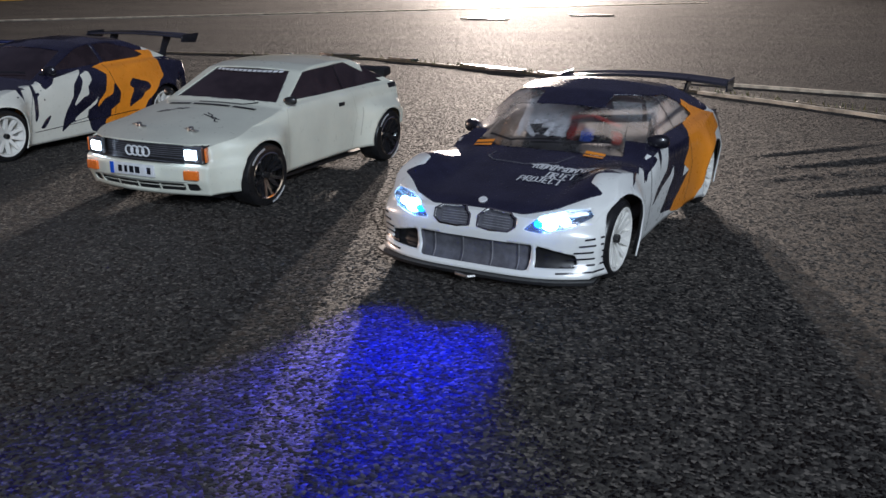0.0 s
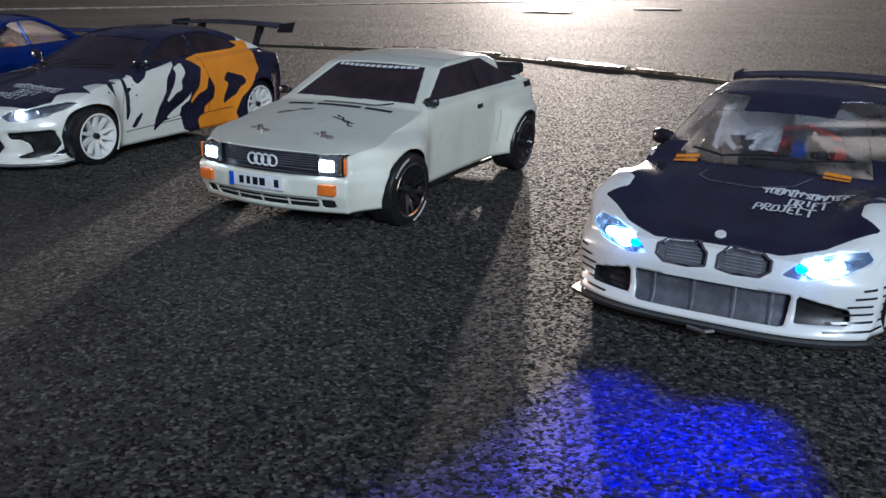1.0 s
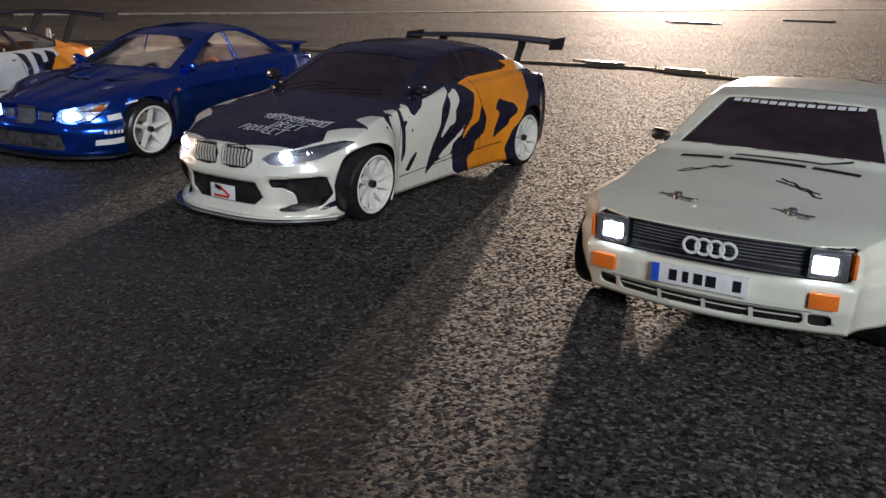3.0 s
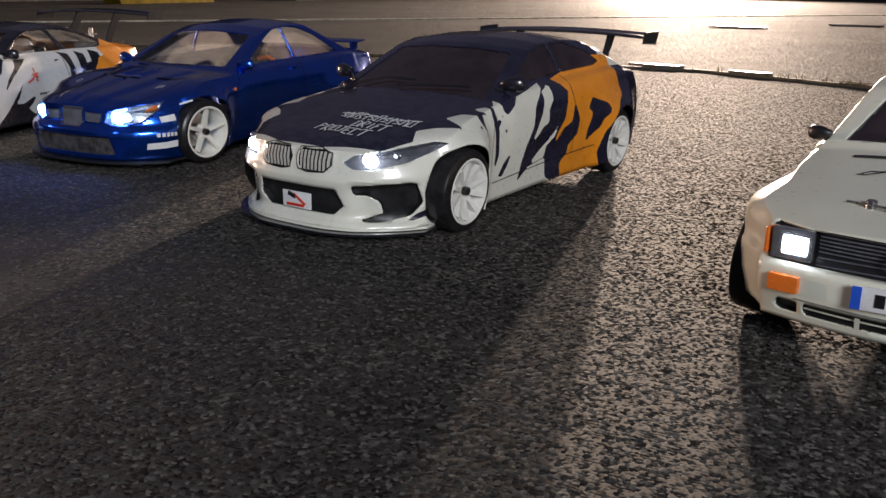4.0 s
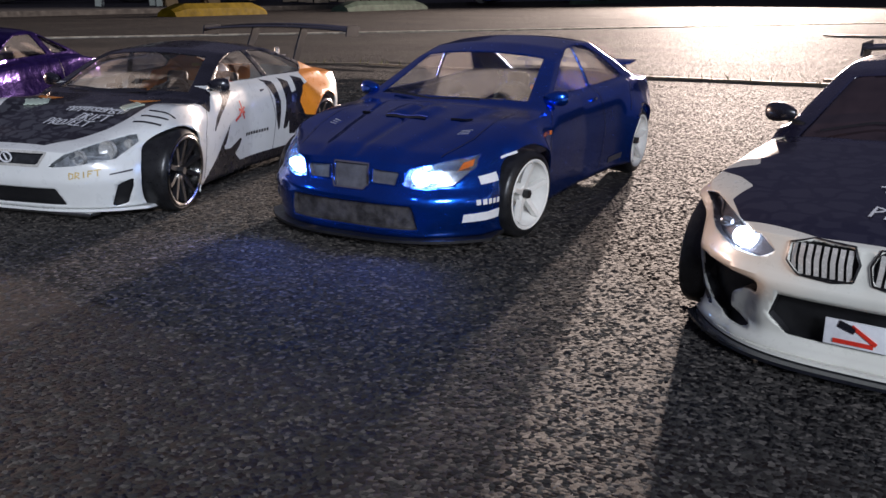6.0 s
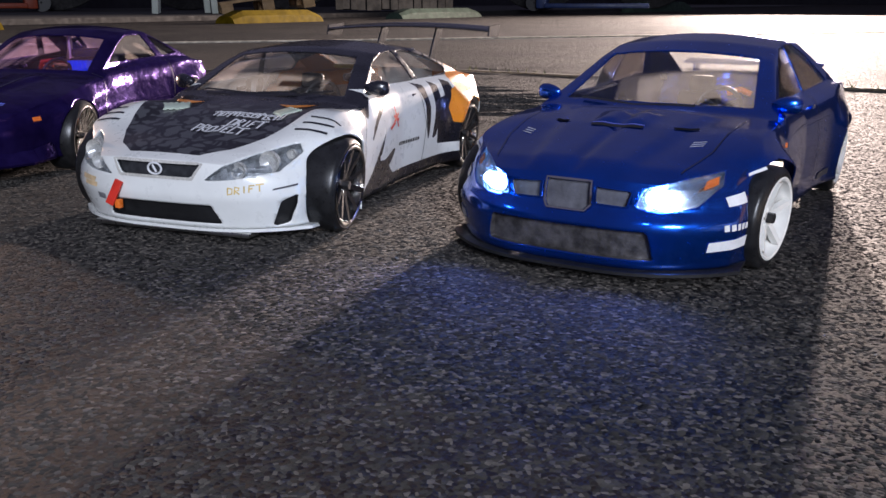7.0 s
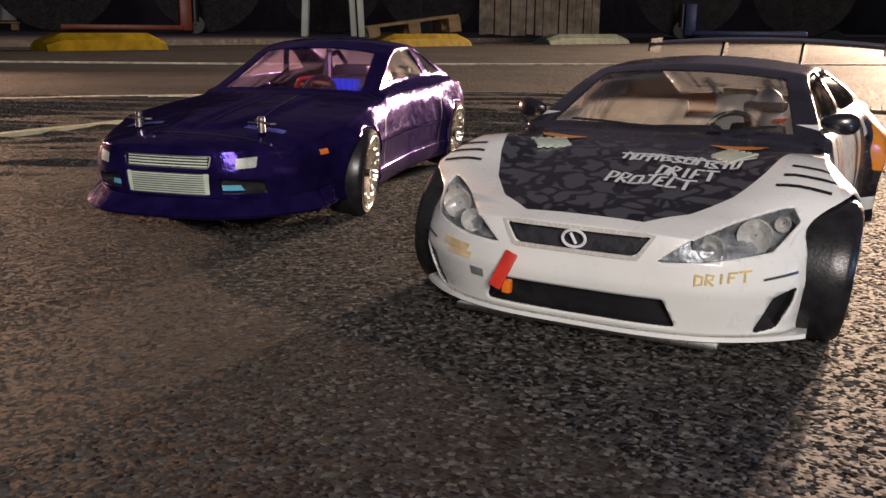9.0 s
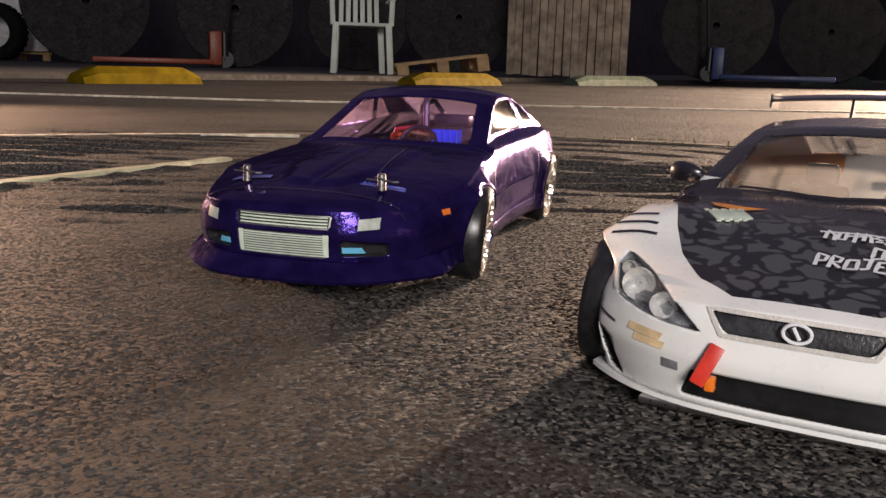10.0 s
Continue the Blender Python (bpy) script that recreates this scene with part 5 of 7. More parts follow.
def saloon_d():
    """Metallic blue saloon with white five-spoke wheels."""
    car = car_at("metallic blue model saloon with white wheels, headlights lit, on asphalt", -0.6111, 1.8127, -0.1)
    sh = Shell(dict(
        top=[(-0.202, 0.0560), (-0.190, 0.0620), (-0.13, 0.0740), (-0.080, 0.0812), (-0.016, 0.1140), (0.006, 0.1210), (0.05, 0.1250), (0.085, 0.1235), (0.152, 0.0900), (0.200, 0.0870)],
        belt=[(-0.21, 0.050), (-0.17, 0.056), (-0.1, 0.072), (-0.06, 0.0790), (0.05, 0.082), (0.12, 0.085), (0.2, 0.084)],
        sill=[(-0.21, 0.009), (-0.15, 0.009), (-0.1, 0.012), (0.1, 0.014), (0.2, 0.020)],
        wide=[(-0.21, 0.085), (-0.165, 0.0910), (-0.1, 0.090), (0.0, 0.086), (0.1, 0.090), (0.2, 0.083)],
        roof_z=0.1255, roof_w=0.053, bow=0.035, bow_pow=3.4, arch=(0.0328, 0.0305), nose=[(0, -0.005), (0.010, -0.004), (0.030, -0.006), (0.0365, -0.005), (0.0390, 0.0005), (0.05, 0.001), (0.058, 0.004), (0.13, 0.01)],
        top_press=[([(0.0, -0.205), (0.030, -0.200), (0.036, -0.16), (0.050, -0.085), (0.0, -0.085)], 0.0022, 0.004), ([(0.0, -0.132), (0.018, -0.132), (0.019, -0.104), (0.0, -0.104)], 0.0030, 0.004)],
        flares=[(-0.1285, 0.012, 0.034), (0.1285, 0.007, 0.042)], crown=0.0045, screen_bow=0.007, roof_y=0.05, bulge=[(-0.126, 0.004, 0.036)]))
    sh.arches()
    sh.cut_screen(-0.074, (0.0640, -0.066), (0.0520, -0.010))
    sh.cut_side([(-0.046, 0.0840), (0.002, 0.1085), (0.02, 0.1165), (0.032, 0.1180), (0.036, 0.0862)], "side_window")
    sh.cut_side([(0.0385, 0.0865), (0.0345, 0.1185), (0.06, 0.1175), (0.085, 0.1085), (0.114, 0.0890)], "side_window")
    x, y, z = sh.arr()
    sh.cut(np.maximum(np.maximum(0.0870 - z, z - 0.1200), np.maximum(0.10 - y, np.abs(x) - 0.05)), "rear_window")
    sh.cut_front([(0.0380, 0.0415), (0.055, 0.0405), (0.068, 0.0430), (0.0765, 0.0530), (0.0750, 0.0600), (0.060, 0.0570), (0.042, 0.0520)], "lamp", mirror=True, y_max=-0.09)
    sh.cut_front([(-0.0110, 0.0380), (0.0110, 0.0380), (0.0135, 0.0410), (0.0130, 0.0535), (-0.0130, 0.0535), (-0.0135, 0.0410)], "grille")
    sh.cut_front([(0.0165, 0.0420), (0.0340, 0.0415), (0.0365, 0.0505), (0.0165, 0.0515)], "side_grille", mirror=True)
    sh.cut_front([(-0.050, 0.0140), (0.050, 0.0140), (0.047, 0.0300), (-0.047, 0.0300)], "intake")
    sh.body_part({"body": BLUE}, car, "metallic blue shell, glossy")
    sh.region_part("windscreen", "windscreen", WINDOW, car, 0.0006, solid=0.0008, text="clear windscreen")
    sh.region_part("rear_window", "rear_window", WINDOW, car, 0.0006, solid=0.0008)
    side_windows(sh, car, WINDOW)
    lamps = headlight_pair(sh, car, "lamp", REFLECTOR, text="clear headlight with a blue-white lamp alight")
    for s, ob in zip((1, -1), lamps):
        led_lamp(ob, sh, s * 0.0485, 0.0465, 0.0066, LED_BLUE)
        # second bulb added so that the lit LED looks larger and uneven
        led_lamp(ob, sh, s * 0.0555, 0.0470, 0.0045, LED_BLUE, "added_led")
        sh.drape("indicator", "y", [(s * 0.0690, 0.0515), (s * 0.0745, 0.0540), (s * 0.0735, 0.0580), (s * 0.0690, 0.0560)], AMBER, ob, 2, 2, off=-0.001)
    g = sh.region_part("grille", "grille", GRILLE, car, 0.003, 1, text="square grille in a chrome frame")
    fr = [(-0.0112, 0.0376), (0.0112, 0.0376), (0.0138, 0.0408), (0.0133, 0.0538), (-0.0133, 0.0538), (-0.0138, 0.0408), (-0.0112, 0.0376)]
    sh.line("grille_frame", "y", fr, 0.0012, CHROME, g, off=0.0006)
    for s in (1, -1):
        k = sh.region_part("side_grille", "side_grille", GRILLE, car, 0.0025, 1, s)
        sh.line("side_grille_frame", "y", [(s * 0.0165, 0.0420), (s * 0.0340, 0.0415), (s * 0.0365, 0.0505), (s * 0.0165, 0.0515), (s * 0.0165, 0.0420)], 0.0010, BLUE, k, off=0.0008)
    sh.region_part("intake", "intake", FOIL, car, 0.004, 1, text="foil-faced lower intake")
    sh.drape("scoop_mouth", "z", [(-0.0165, -0.1345), (0.0165, -0.1345), (0.0165, -0.1315), (-0.0165, -0.1315)], PLASTIC, car, 5, 1)
    sh.drape("scoop_lip", "z", [(-0.0165, -0.1310), (0.0165, -0.1310), (0.0165, -0.1300), (-0.0165, -0.1300)], SLOT_BLUE, car, 5, 1)
    for s in (1, -1):
        sh.line("bonnet_louvre", "z", [(s * 0.034, -0.128), (s * 0.046, -0.118)], 0.003, MATTE, car)
    bm = bmesh.new()
    rows, n = [], 30
    for i in range(n + 1):
        a = 2 * i / n - 1
        q = -0.2125 + 0.038 * abs(a) ** 3.0
        rows.append([bm.verts.new((a * 0.0895, q, 0.0066)), bm.verts.new((a * 0.0895, q, 0.0084)), bm.verts.new((a * 0.086, q + 0.03, 0.0090)), bm.verts.new((a * 0.086, q + 0.03, 0.0066))])
    for u, v in zip(rows, rows[1:]):
        for j in range(4):
            bm.faces.new((u[j], u[(j + 1) % 4], v[(j + 1) % 4], v[j]))
    bm.faces.new(rows[0]), bm.faces.new(rows[-1])
    part("splitter", bm, PLASTIC, car)
    for s in (1, -1):
        sh.drape("sticker", "x", [(-0.1850, 0.0190), (-0.1610, 0.0200), (-0.1610, 0.0260), (-0.1850, 0.0245)], STICKER, car, 6, 2, side=s, label="white sponsor sticker with faint bars")
        sh.drape("sticker", "x", [(-0.1720, 0.0420), (-0.1600, 0.0435), (-0.1600, 0.0490), (-0.1720, 0.0470)], STICKER, car, 4, 2, side=s)
        for i in range(5):
            u = -0.1790 + 0.0036 * i
            sh.drape("sticker_bar", "x", [(u, 0.0300), (u + 0.0025, 0.0302), (u + 0.0025, 0.0335), (u, 0.0333)], STICKER, car, 1, 1, side=s)
        for i in range(3):
            sh.line("bonnet_mark", "z", [(s * 0.050, -0.142 - 0.003 * i), (s * 0.057, -0.139 - 0.003 * i)], 0.0008, STICKER, car)
        sh.line("door_line", "x", [[(-0.083, 0.016), (-0.080, 0.05), (-0.066, 0.078)], [(0.036, 0.085), (0.040, 0.05), (0.036, 0.018)]], 0.0006, BLACK, car, side=s)
        sh.line("door_line", "x", [(0.112, 0.086), (0.098, 0.07), (0.092, 0.062)], 0.0006, BLACK, car, side=s)
        sh.drape("fender_mark", "x", [(-0.152, 0.0560), (-0.142, 0.0590), (-0.142, 0.0605), (-0.152, 0.0575)], STICKER, car, 3, 1, side=s)
        sh.drape("sill_mark", "x", [(0.055, 0.020), (0.082, 0.021), (0.082, 0.026), (0.055, 0.025)], GREY_PATTERN, car, 3, 1, side=s)
        sh.drape("tail_lamp", "r", [(s * 0.045, 0.066), (s * 0.079, 0.066), (s * 0.079, 0.082), (s * 0.045, 0.082)], STICKER, car)
        part("side_repeater", a_box(0.001, 0.003, 0.003, pose(s * 0.0885, -0.079, 0.064), 0.0003), AMBER, car)
        part("door_handle", a_box(0.002, 0.010, 0.003, pose(s * 0.0835, 0.022, 0.0775), 0.0008), BLUE, car)
    sh.line("bonnet_line", "z", [[(-0.056, -0.18), (-0.064, -0.15), (-0.066, -0.09)], [(0.056, -0.18), (0.064, -0.15), (0.066, -0.09)]], 0.0006, BLACK, car)
    make_wiper(sh, car, [[(-0.05, -0.070), (-0.01, -0.080), (0.03, -0.076)]])
    make_mirror(car, 0.076, -0.055, 0.0855, BLUE)
    bm = bmesh.new()
    box(bm, 0.12, 0.020, 0.002, pose(0, 0.190, 0.0955, 6, 0, 0), 0.0008)
    w = part("rear_spoiler", bm, BLUE, car)
    for s in (1, -1):
        part("spoiler_foot", a_box(0.003, 0.014, 0.010, pose(s * 0.05, 0.189, 0.0905), 0.0008), BLUE, w)
    wheels(car, dict(track=0.0835), spokes=5, rim_mat=WHITE_RIM, lip_mat=WHITE_RIM, steer=-7, camber=3, track=0.0765, rim_r=0.0238, tyre_r=0.0300)
    chassis(car)
    dash(car, -0.045, 0.068, 0.06, INNER)
    steering_wheel(car, 0.03, -0.022, 0.0775)
    seat(car, -0.012, 0.045, 0.036, INNER)
    part("electronics_box", a_box(0.03, 0.03, 0.02, pose(0.0, 0.055, 0.06), 0.002), SKYBLUE, car)
    part("cable", rods([(0.02, 0.04, 0.082), (0.026, 0.05, 0.084), (0.034, 0.05, 0.081)], 0.0022), AMBER, car)
    m = pose(-0.6111, 1.8127, 0, 0, 0, -0.1)
    for s in (1, -1):
        led_glow(m, s * 0.050, -0.217, 0.0465, (0.35, 0.62, 1.0), 0.003)
        beam(m, s * 0.049, -0.207, 0.046, (0.12, 0.24, 1.0), 0.34, 12, 140)
    return car


def saloon_e():
    """White wide-body saloon, black bonnet print, no lamps alight."""
    car = car_at("white wide-body model saloon with black printed bonnet, on asphalt", -0.8980, 1.7300, 11.2)
    sh = Shell(dict(
        top=[(-0.194, 0.0525), (-0.182, 0.0580), (-0.12, 0.0735), (-0.074, 0.0800), (-0.026, 0.1055), (-0.004, 0.1130), (0.05, 0.1165), (0.085, 0.1135), (0.160, 0.0870), (0.205, 0.0840)],
        belt=[(-0.2, 0.048), (-0.17, 0.053), (-0.1, 0.070), (-0.06, 0.0790), (0.05, 0.082), (0.12, 0.084), (0.21, 0.082)],
        sill=[(-0.2, 0.010), (-0.1, 0.009), (0.1, 0.011), (0.21, 0.018)],
        wide=[(-0.2, 0.0845), (-0.165, 0.0915), (-0.1, 0.090), (0.0, 0.085), (0.1, 0.092), (0.21, 0.085)],
        roof_z=0.1165, roof_w=0.0550, tumble=1.4, arch=(0.0335, 0.0310), bow=0.028, bow_pow=3.4, nose=[(0, 0.003), (0.010, 0.003), (0.014, 0.002), (0.03, -0.003), (0.045, -0.002), (0.06, 0.003), (0.13, 0.01)],
        flares=[(-0.130, 0.014, 0.034), (0.1285, 0.011, 0.042)], crown=0.005, screen_bow=0.007, roof_y=0.05, flare_top=0.080, bulge=[(-0.126, 0.009, 0.034)]))
    sh.arches()
    sh.cut_screen(-0.069, (0.0650, -0.061), (0.0510, -0.010))
    sh.cut_side([(-0.038, 0.0850), (-0.012, 0.1015), (0.012, 0.1080), (0.034, 0.1090), (0.046, 0.0850)], "side_window")
    sh.cut_side([(0.0535, 0.0855), (0.041, 0.1088), (0.066, 0.1075), (0.092, 0.1010), (0.114, 0.0920), (0.110, 0.0870)], "side_window")
    x, y, z = sh.arr()
    sh.cut(np.maximum(np.maximum(0.084 - z, z - 0.112), np.maximum(0.10 - y, np.abs(x) - 0.048)), "rear_window")
    sh.cut_top([(-0.026, -0.186), (0.026, -0.186), (0.042, -0.174), (0.055, -0.154), (0.064, -0.132), (0.071, -0.108), (0.080, -0.084), (0.086, -0.064), (0.080, -0.052), (-0.080, -0.052), (-0.086, -0.064), (-0.080, -0.084), (-0.071, -0.108), (-0.064, -0.132), (-0.055, -0.154), (-0.042, -0.174)], "black", z_min=0.047)
    x, y, z = sh.arr()
    sh.cut(np.maximum(np.maximum(0.0855 - z, y - 0.12), -0.075 - y), "black")
    for q in ([(-0.0206, 0.0800), (-0.0339, 0.0714), (-0.0476, 0.0622), (-0.0641, 0.0463), (-0.0559, 0.0606), (-0.0420, 0.0723), (-0.0400, 0.0800)],
              [(-0.0342, 0.0545), (-0.0434, 0.0372), (-0.0538, 0.0333), (-0.0359, 0.0322), (-0.0125, 0.0404), (-0.0207, 0.0310), (-0.0284, 0.0260), (-0.0126, 0.0154), (-0.0108, 0.0060), (-0.0850, 0.0060), (-0.0614, 0.0264)],
              [(0.0333, 0.0840), (0.0470, 0.0810), (0.0533, 0.0618), (0.0474, 0.0320), (0.0434, 0.0480), (0.0440, 0.0656)],
              [(0.0585, 0.0840), (0.0718, 0.0790), (0.0736, 0.0625), (0.0625, 0.0380), (0.0541, 0.0345), (0.0622, 0.0608)],
              [(0.0808, 0.0840), (0.0958, 0.0800), (0.0923, 0.0546), (0.0828, 0.0403), (0.0798, 0.0618)],
              [(0.0650, 0.0670), (0.0900, 0.0720), (0.1400, 0.0700), (0.1400, 0.0260), (0.0650, 0.0300)]):
        sh.cut_side(q, "black", inner=0.05)
    sh.cut_side([(0.0930, 0.1120), (0.1175, 0.0953), (0.1140, 0.0870), (0.0990, 0.0840), (0.1020, 0.0760), (0.0920, 0.0740), (0.0820, 0.0600), (0.0874, 0.0462), (0.1160, 0.0425), (0.1403, 0.0491), (0.1554, 0.0678), (0.1900, 0.0640), (0.2200, 0.0700), (0.2200, 0.1300), (0.1300, 0.1200)], "orange", ("body", "black"), inner=0.03)
    sh.cut_side([(-0.07, 0.008), (0.1, 0.008), (0.1, 0.020), (0.02, 0.020), (-0.06, 0.018)], "black", inner=0.05)
    sh.cut_front([(0.034, 0.0410), (0.052, 0.0420), (0.076, 0.0460), (0.083, 0.0560), (0.079, 0.0615), (0.060, 0.0560), (0.046, 0.0500)], "lamp", ("body", "black"), mirror=True, y_max=-0.09)
    sh.cut_front([(-0.0260, 0.0425), (0.0260, 0.0425), (0.0320, 0.0505), (-0.0320, 0.0505)], "grille", ("body", "black"))
    sh.cut_front([(-0.0430, 0.0130), (0.0430, 0.0130), (0.0380, 0.0255), (-0.0380, 0.0255)], "intake")
    sh.cut_front([(0.0700, 0.0105), (0.0790, 0.0125), (0.0850, 0.0255), (0.0860, 0.0320), (0.0780, 0.0280), (0.0740, 0.0190)], "side_intake", mirror=True, y_max=-0.12)
    x, y, z = sh.arr()
    sh.cut(y + 0.098, "print", ("black",))
    sh.body_part({"body": WHITE, "black": BLACK, "orange": ORANGE, "print": PRINT}, car, "white wide-body shell with black bonnet and orange quarters")
    sh.region_part("windscreen", "windscreen", WINDOW, car, 0.0006, solid=0.0008, text="clear scuffed windscreen")
    sh.region_part("rear_window", "rear_window", WINDOW, car, 0.0006, solid=0.0008)
    side_windows(sh, car, WINDOW)
    lamps = headlight_pair(sh, car, "lamp", LAMP_INNER, depth=0.006, text="unlit clear headlight with two chrome bowls")
    for s, ob in zip((1, -1), lamps):
        for xx, zz, r in ((0.0535, 0.0468, 0.0050), (0.0680, 0.0510, 0.0066), (0.0765, 0.0545, 0.0030)):
            p, nn = sh.hit("y", s * xx, zz)
            bm = bmesh.new()
            spin(bm, [(0.0035, 0.0004), (0.0035, r * 0.4), (0.0005, r), (0, r * 1.06), (0.0030, r * 1.06)], 20, Matrix.Translation(p + Vector((0, 0.0035, 0))) @ pose(0, 0, 0, 0, 0, 90))
            part("lamp_bowl", bm, PALE_BAR, ob, "bright lamp bowl")
    g = sh.region_part("grille", "grille", GRILLE_DARK, car, 0.003, 1, text="dark mesh grille in a pale chrome frame")
    sh.line("grille_frame", "y", [(-0.0270, 0.0418), (0.0270, 0.0418), (0.0330, 0.0511), (-0.0330, 0.0511), (-0.0270, 0.0418)], 0.0018, PALE_BAR, g, off=0.0008)
    p, nn = sh.hit("y", 0, 0.0470)
    bm = bmesh.new()
    for i in range(22):
        a, b2 = 2 * math.pi * i / 22, 2 * math.pi * (i + 1) / 22
        rod(bm, (0.0050 * math.cos(a), p.y - 0.001, 0.0470 + 0.0036 * math.sin(a)), (0.0050 * math.cos(b2), p.y - 0.001, 0.0470 + 0.0036 * math.sin(b2)), 0.0007, 6)
    rod(bm, (-0.0015, p.y - 0.001, 0.0493), (0.0010, p.y - 0.001, 0.0448), 0.0007, 6)
    # badge colour is white in place of its chrome shine
    part("oval_badge", bm, STICKER, g, "pale oval badge ring")
    it = sh.region_part("intake", "intake", PLASTIC, car, 0.004, 1, text="black lower intake")
    for s in (1, -1):
        sh.region_part("side_intake", "side_intake", PLASTIC, car, 0.004, 1, s)
    # tow strap, stickers, bonnet furniture
    p, nn = sh.hit("y", -0.040, 0.0270)
    bm = a_box(0.0058, 0.0020, 0.0170, pose(-0.0305, p.y - 0.0055, 0.0300, -14, 22, 0), 0.0006)
    st = part("tow_strap", bm, RED, car, "red tow strap")
    part("strap_hook", a_box(0.004, 0.004, 0.006, pose(-0.0290, p.y - 0.004, 0.0225), 0.001), AMBER, st)
    for s in (1, -1):
        if s > 0:
            sh.line("gold_word", "y", [[(0.050 + 0.0040 * (i + 0.8 * u), 0.0372 + 0.0005 * i - 0.0042 * v) for u, v in stroke] for i, c in enumerate("DRIFT") for stroke in STROKES[c]], 0.0009, GOLD, car, step=0.002, label="faded gold lettering on the bumper")
        else:
            sh.drape("gold_sticker", "y", [(-0.067, 0.0352), (-0.052, 0.0342), (-0.050, 0.0374), (-0.066, 0.0385)], RUBBED, car, 5, 1, label="rubbed pale orange sticker")
            sh.drape("gold_sticker", "y", [(-0.064, 0.0318), (-0.050, 0.0310), (-0.049, 0.0340), (-0.063, 0.0346)], RUBBED, car, 5, 1)
            sh.drape("sponsor_mark", "y", [(-0.0500, 0.0240), (-0.0430, 0.0235), (-0.0430, 0.0275), (-0.0500, 0.0280)], SILVER, car, 3, 1)
        sh.drape("sponsor_mark", "y", [(s * 0.074, 0.0350), (s * 0.085, 0.0370), (s * 0.085, 0.0382), (s * 0.074, 0.0360)], GREY_PATTERN, car, 3, 1)
        for i in range(3):
            yy = -0.142 + 0.0075 * i
            sh.line("fender_slat", "z", [(s * (0.070 + 0.002 * i), yy), (s * (0.092 + 0.001 * i), yy + 0.003)], 0.0020, BLACK, car)
        sh.line("door_line", "x", [[(-0.080, 0.014), (-0.076, 0.05), (-0.064, 0.078)], [(0.034, 0.084), (0.042, 0.05), (0.036, 0.018)]], 0.0007, BLACK, car, side=s)
        for yy in (0.030, 0.090):
            part("door_handle", a_box(0.0025, 0.014, 0.003, pose(s * (0.0825 if yy < 0.05 else 0.087), yy, 0.0745), 0.0008), BLACK, car)
        sh.line("door_star", "x", [[(-0.018, 0.058), (-0.008, 0.064)], [(-0.015, 0.070), (-0.010, 0.054)], [(-0.008, 0.059), (-0.018, 0.063)], [(-0.026, 0.054), (-0.016, 0.058)]], 0.0022, RED, car, side=s, label="small red splash emblem")
        for i in range(9):
            u = -0.009 + 0.0043 * i
            sh.drape("door_bar", "x", [(u, 0.0385), (u + 0.003, 0.0388), (u + 0.003, 0.0415), (u, 0.0412)], BLACK, car, 1, 1, side=s)
        sh.drape("tail_lamp", "r", [(s * 0.045, 0.066), (s * 0.080, 0.066), (s * 0.080, 0.078), (s * 0.045, 0.078)], RED, car)
    for sx, yy in ((-0.046, -0.1085), (0.044, -0.1085)):
        p, nn = sh.hit("z", sx, yy)
        q = nn.to_track_quat("Z", "Y").to_matrix().to_4x4()
        bm = a_box(0.018, 0.013, 0.0010, Matrix.Translation(p + nn * 0.0008) @ q, 0.0004)
        pl = part("clip_plate", bm, MINT, car, "pale mint reinforcing plate")
        bm = bmesh.new()
        for i in range(5):
            box(bm, 0.0022, 0.0016, 0.0008, Matrix.Translation(p + nn * 0.0008) @ q @ pose(-0.0085 + 0.0042 * i, 0.0072, 0), 0)
            box(bm, 0.0022, 0.0016, 0.0008, Matrix.Translation(p + nn * 0.0008) @ q @ pose(-0.0085 + 0.0042 * i, -0.0072, 0), 0)
        part("plate_teeth", bm, MINT, pl, smooth=False)
        s = 1 if sx > 0 else -1
        sh.drape("vent_sticker", "z", [(sx - s * 0.014, -0.0930), (sx + s * 0.014, -0.0880), (sx + s * 0.010, -0.0960), (sx - s * 0.002, -0.0985)], ORANGE, car, 5, 2)
    scrawl(sh, "team_mark", "z", -0.002, -0.118, 0.056, -0.038, STICKER, car, 12, width=0.0017, label="white spiky team lettering")
    make_wiper(sh, car, [[(-0.052, -0.064), (-0.01, -0.073), (0.03, -0.068)], [(0.0, -0.076), (0.03, -0.072), (0.056, -0.06)]])
    make_mirror(car, 0.078, -0.045, 0.0865, BLACK)
    make_wing(car, 0.222, 0.1245, 0.088, chord=0.036, sag=0.004, post_x=0.030, foot_z=0.082, foot_y=0.196, label="dark rear wing on tall posts")
    for sx in (-0.02, 0.02):
        make_post(car, sx, 0.175, 0.084, 0.02)
    bm = bmesh.new()
    rows, n = [], 30
    for i in range(n + 1):
        a = 2 * i / n - 1
        q = -0.1915 + 0.032 * abs(a) ** 3.2
        rows.append([bm.verts.new((a * 0.0900, q, 0.0078)), bm.verts.new((a * 0.0900, q, 0.0098)), bm.verts.new((a * 0.088, q + 0.03, 0.0085)), bm.verts.new((a * 0.088, q + 0.03, 0.0050))])
    for u, v in zip(rows, rows[1:]):
        for j in range(4):
            bm.faces.new((u[j], u[(j + 1) % 4], v[(j + 1) % 4], v[j]))
    bm.faces.new(rows[0]), bm.faces.new(rows[-1])
    part("splitter", bm, WHITE, car)
    part("under_tray", a_box(0.12, 0.012, 0.003, pose(0.0, -0.181, 0.0060), 0.001), STEEL, car)
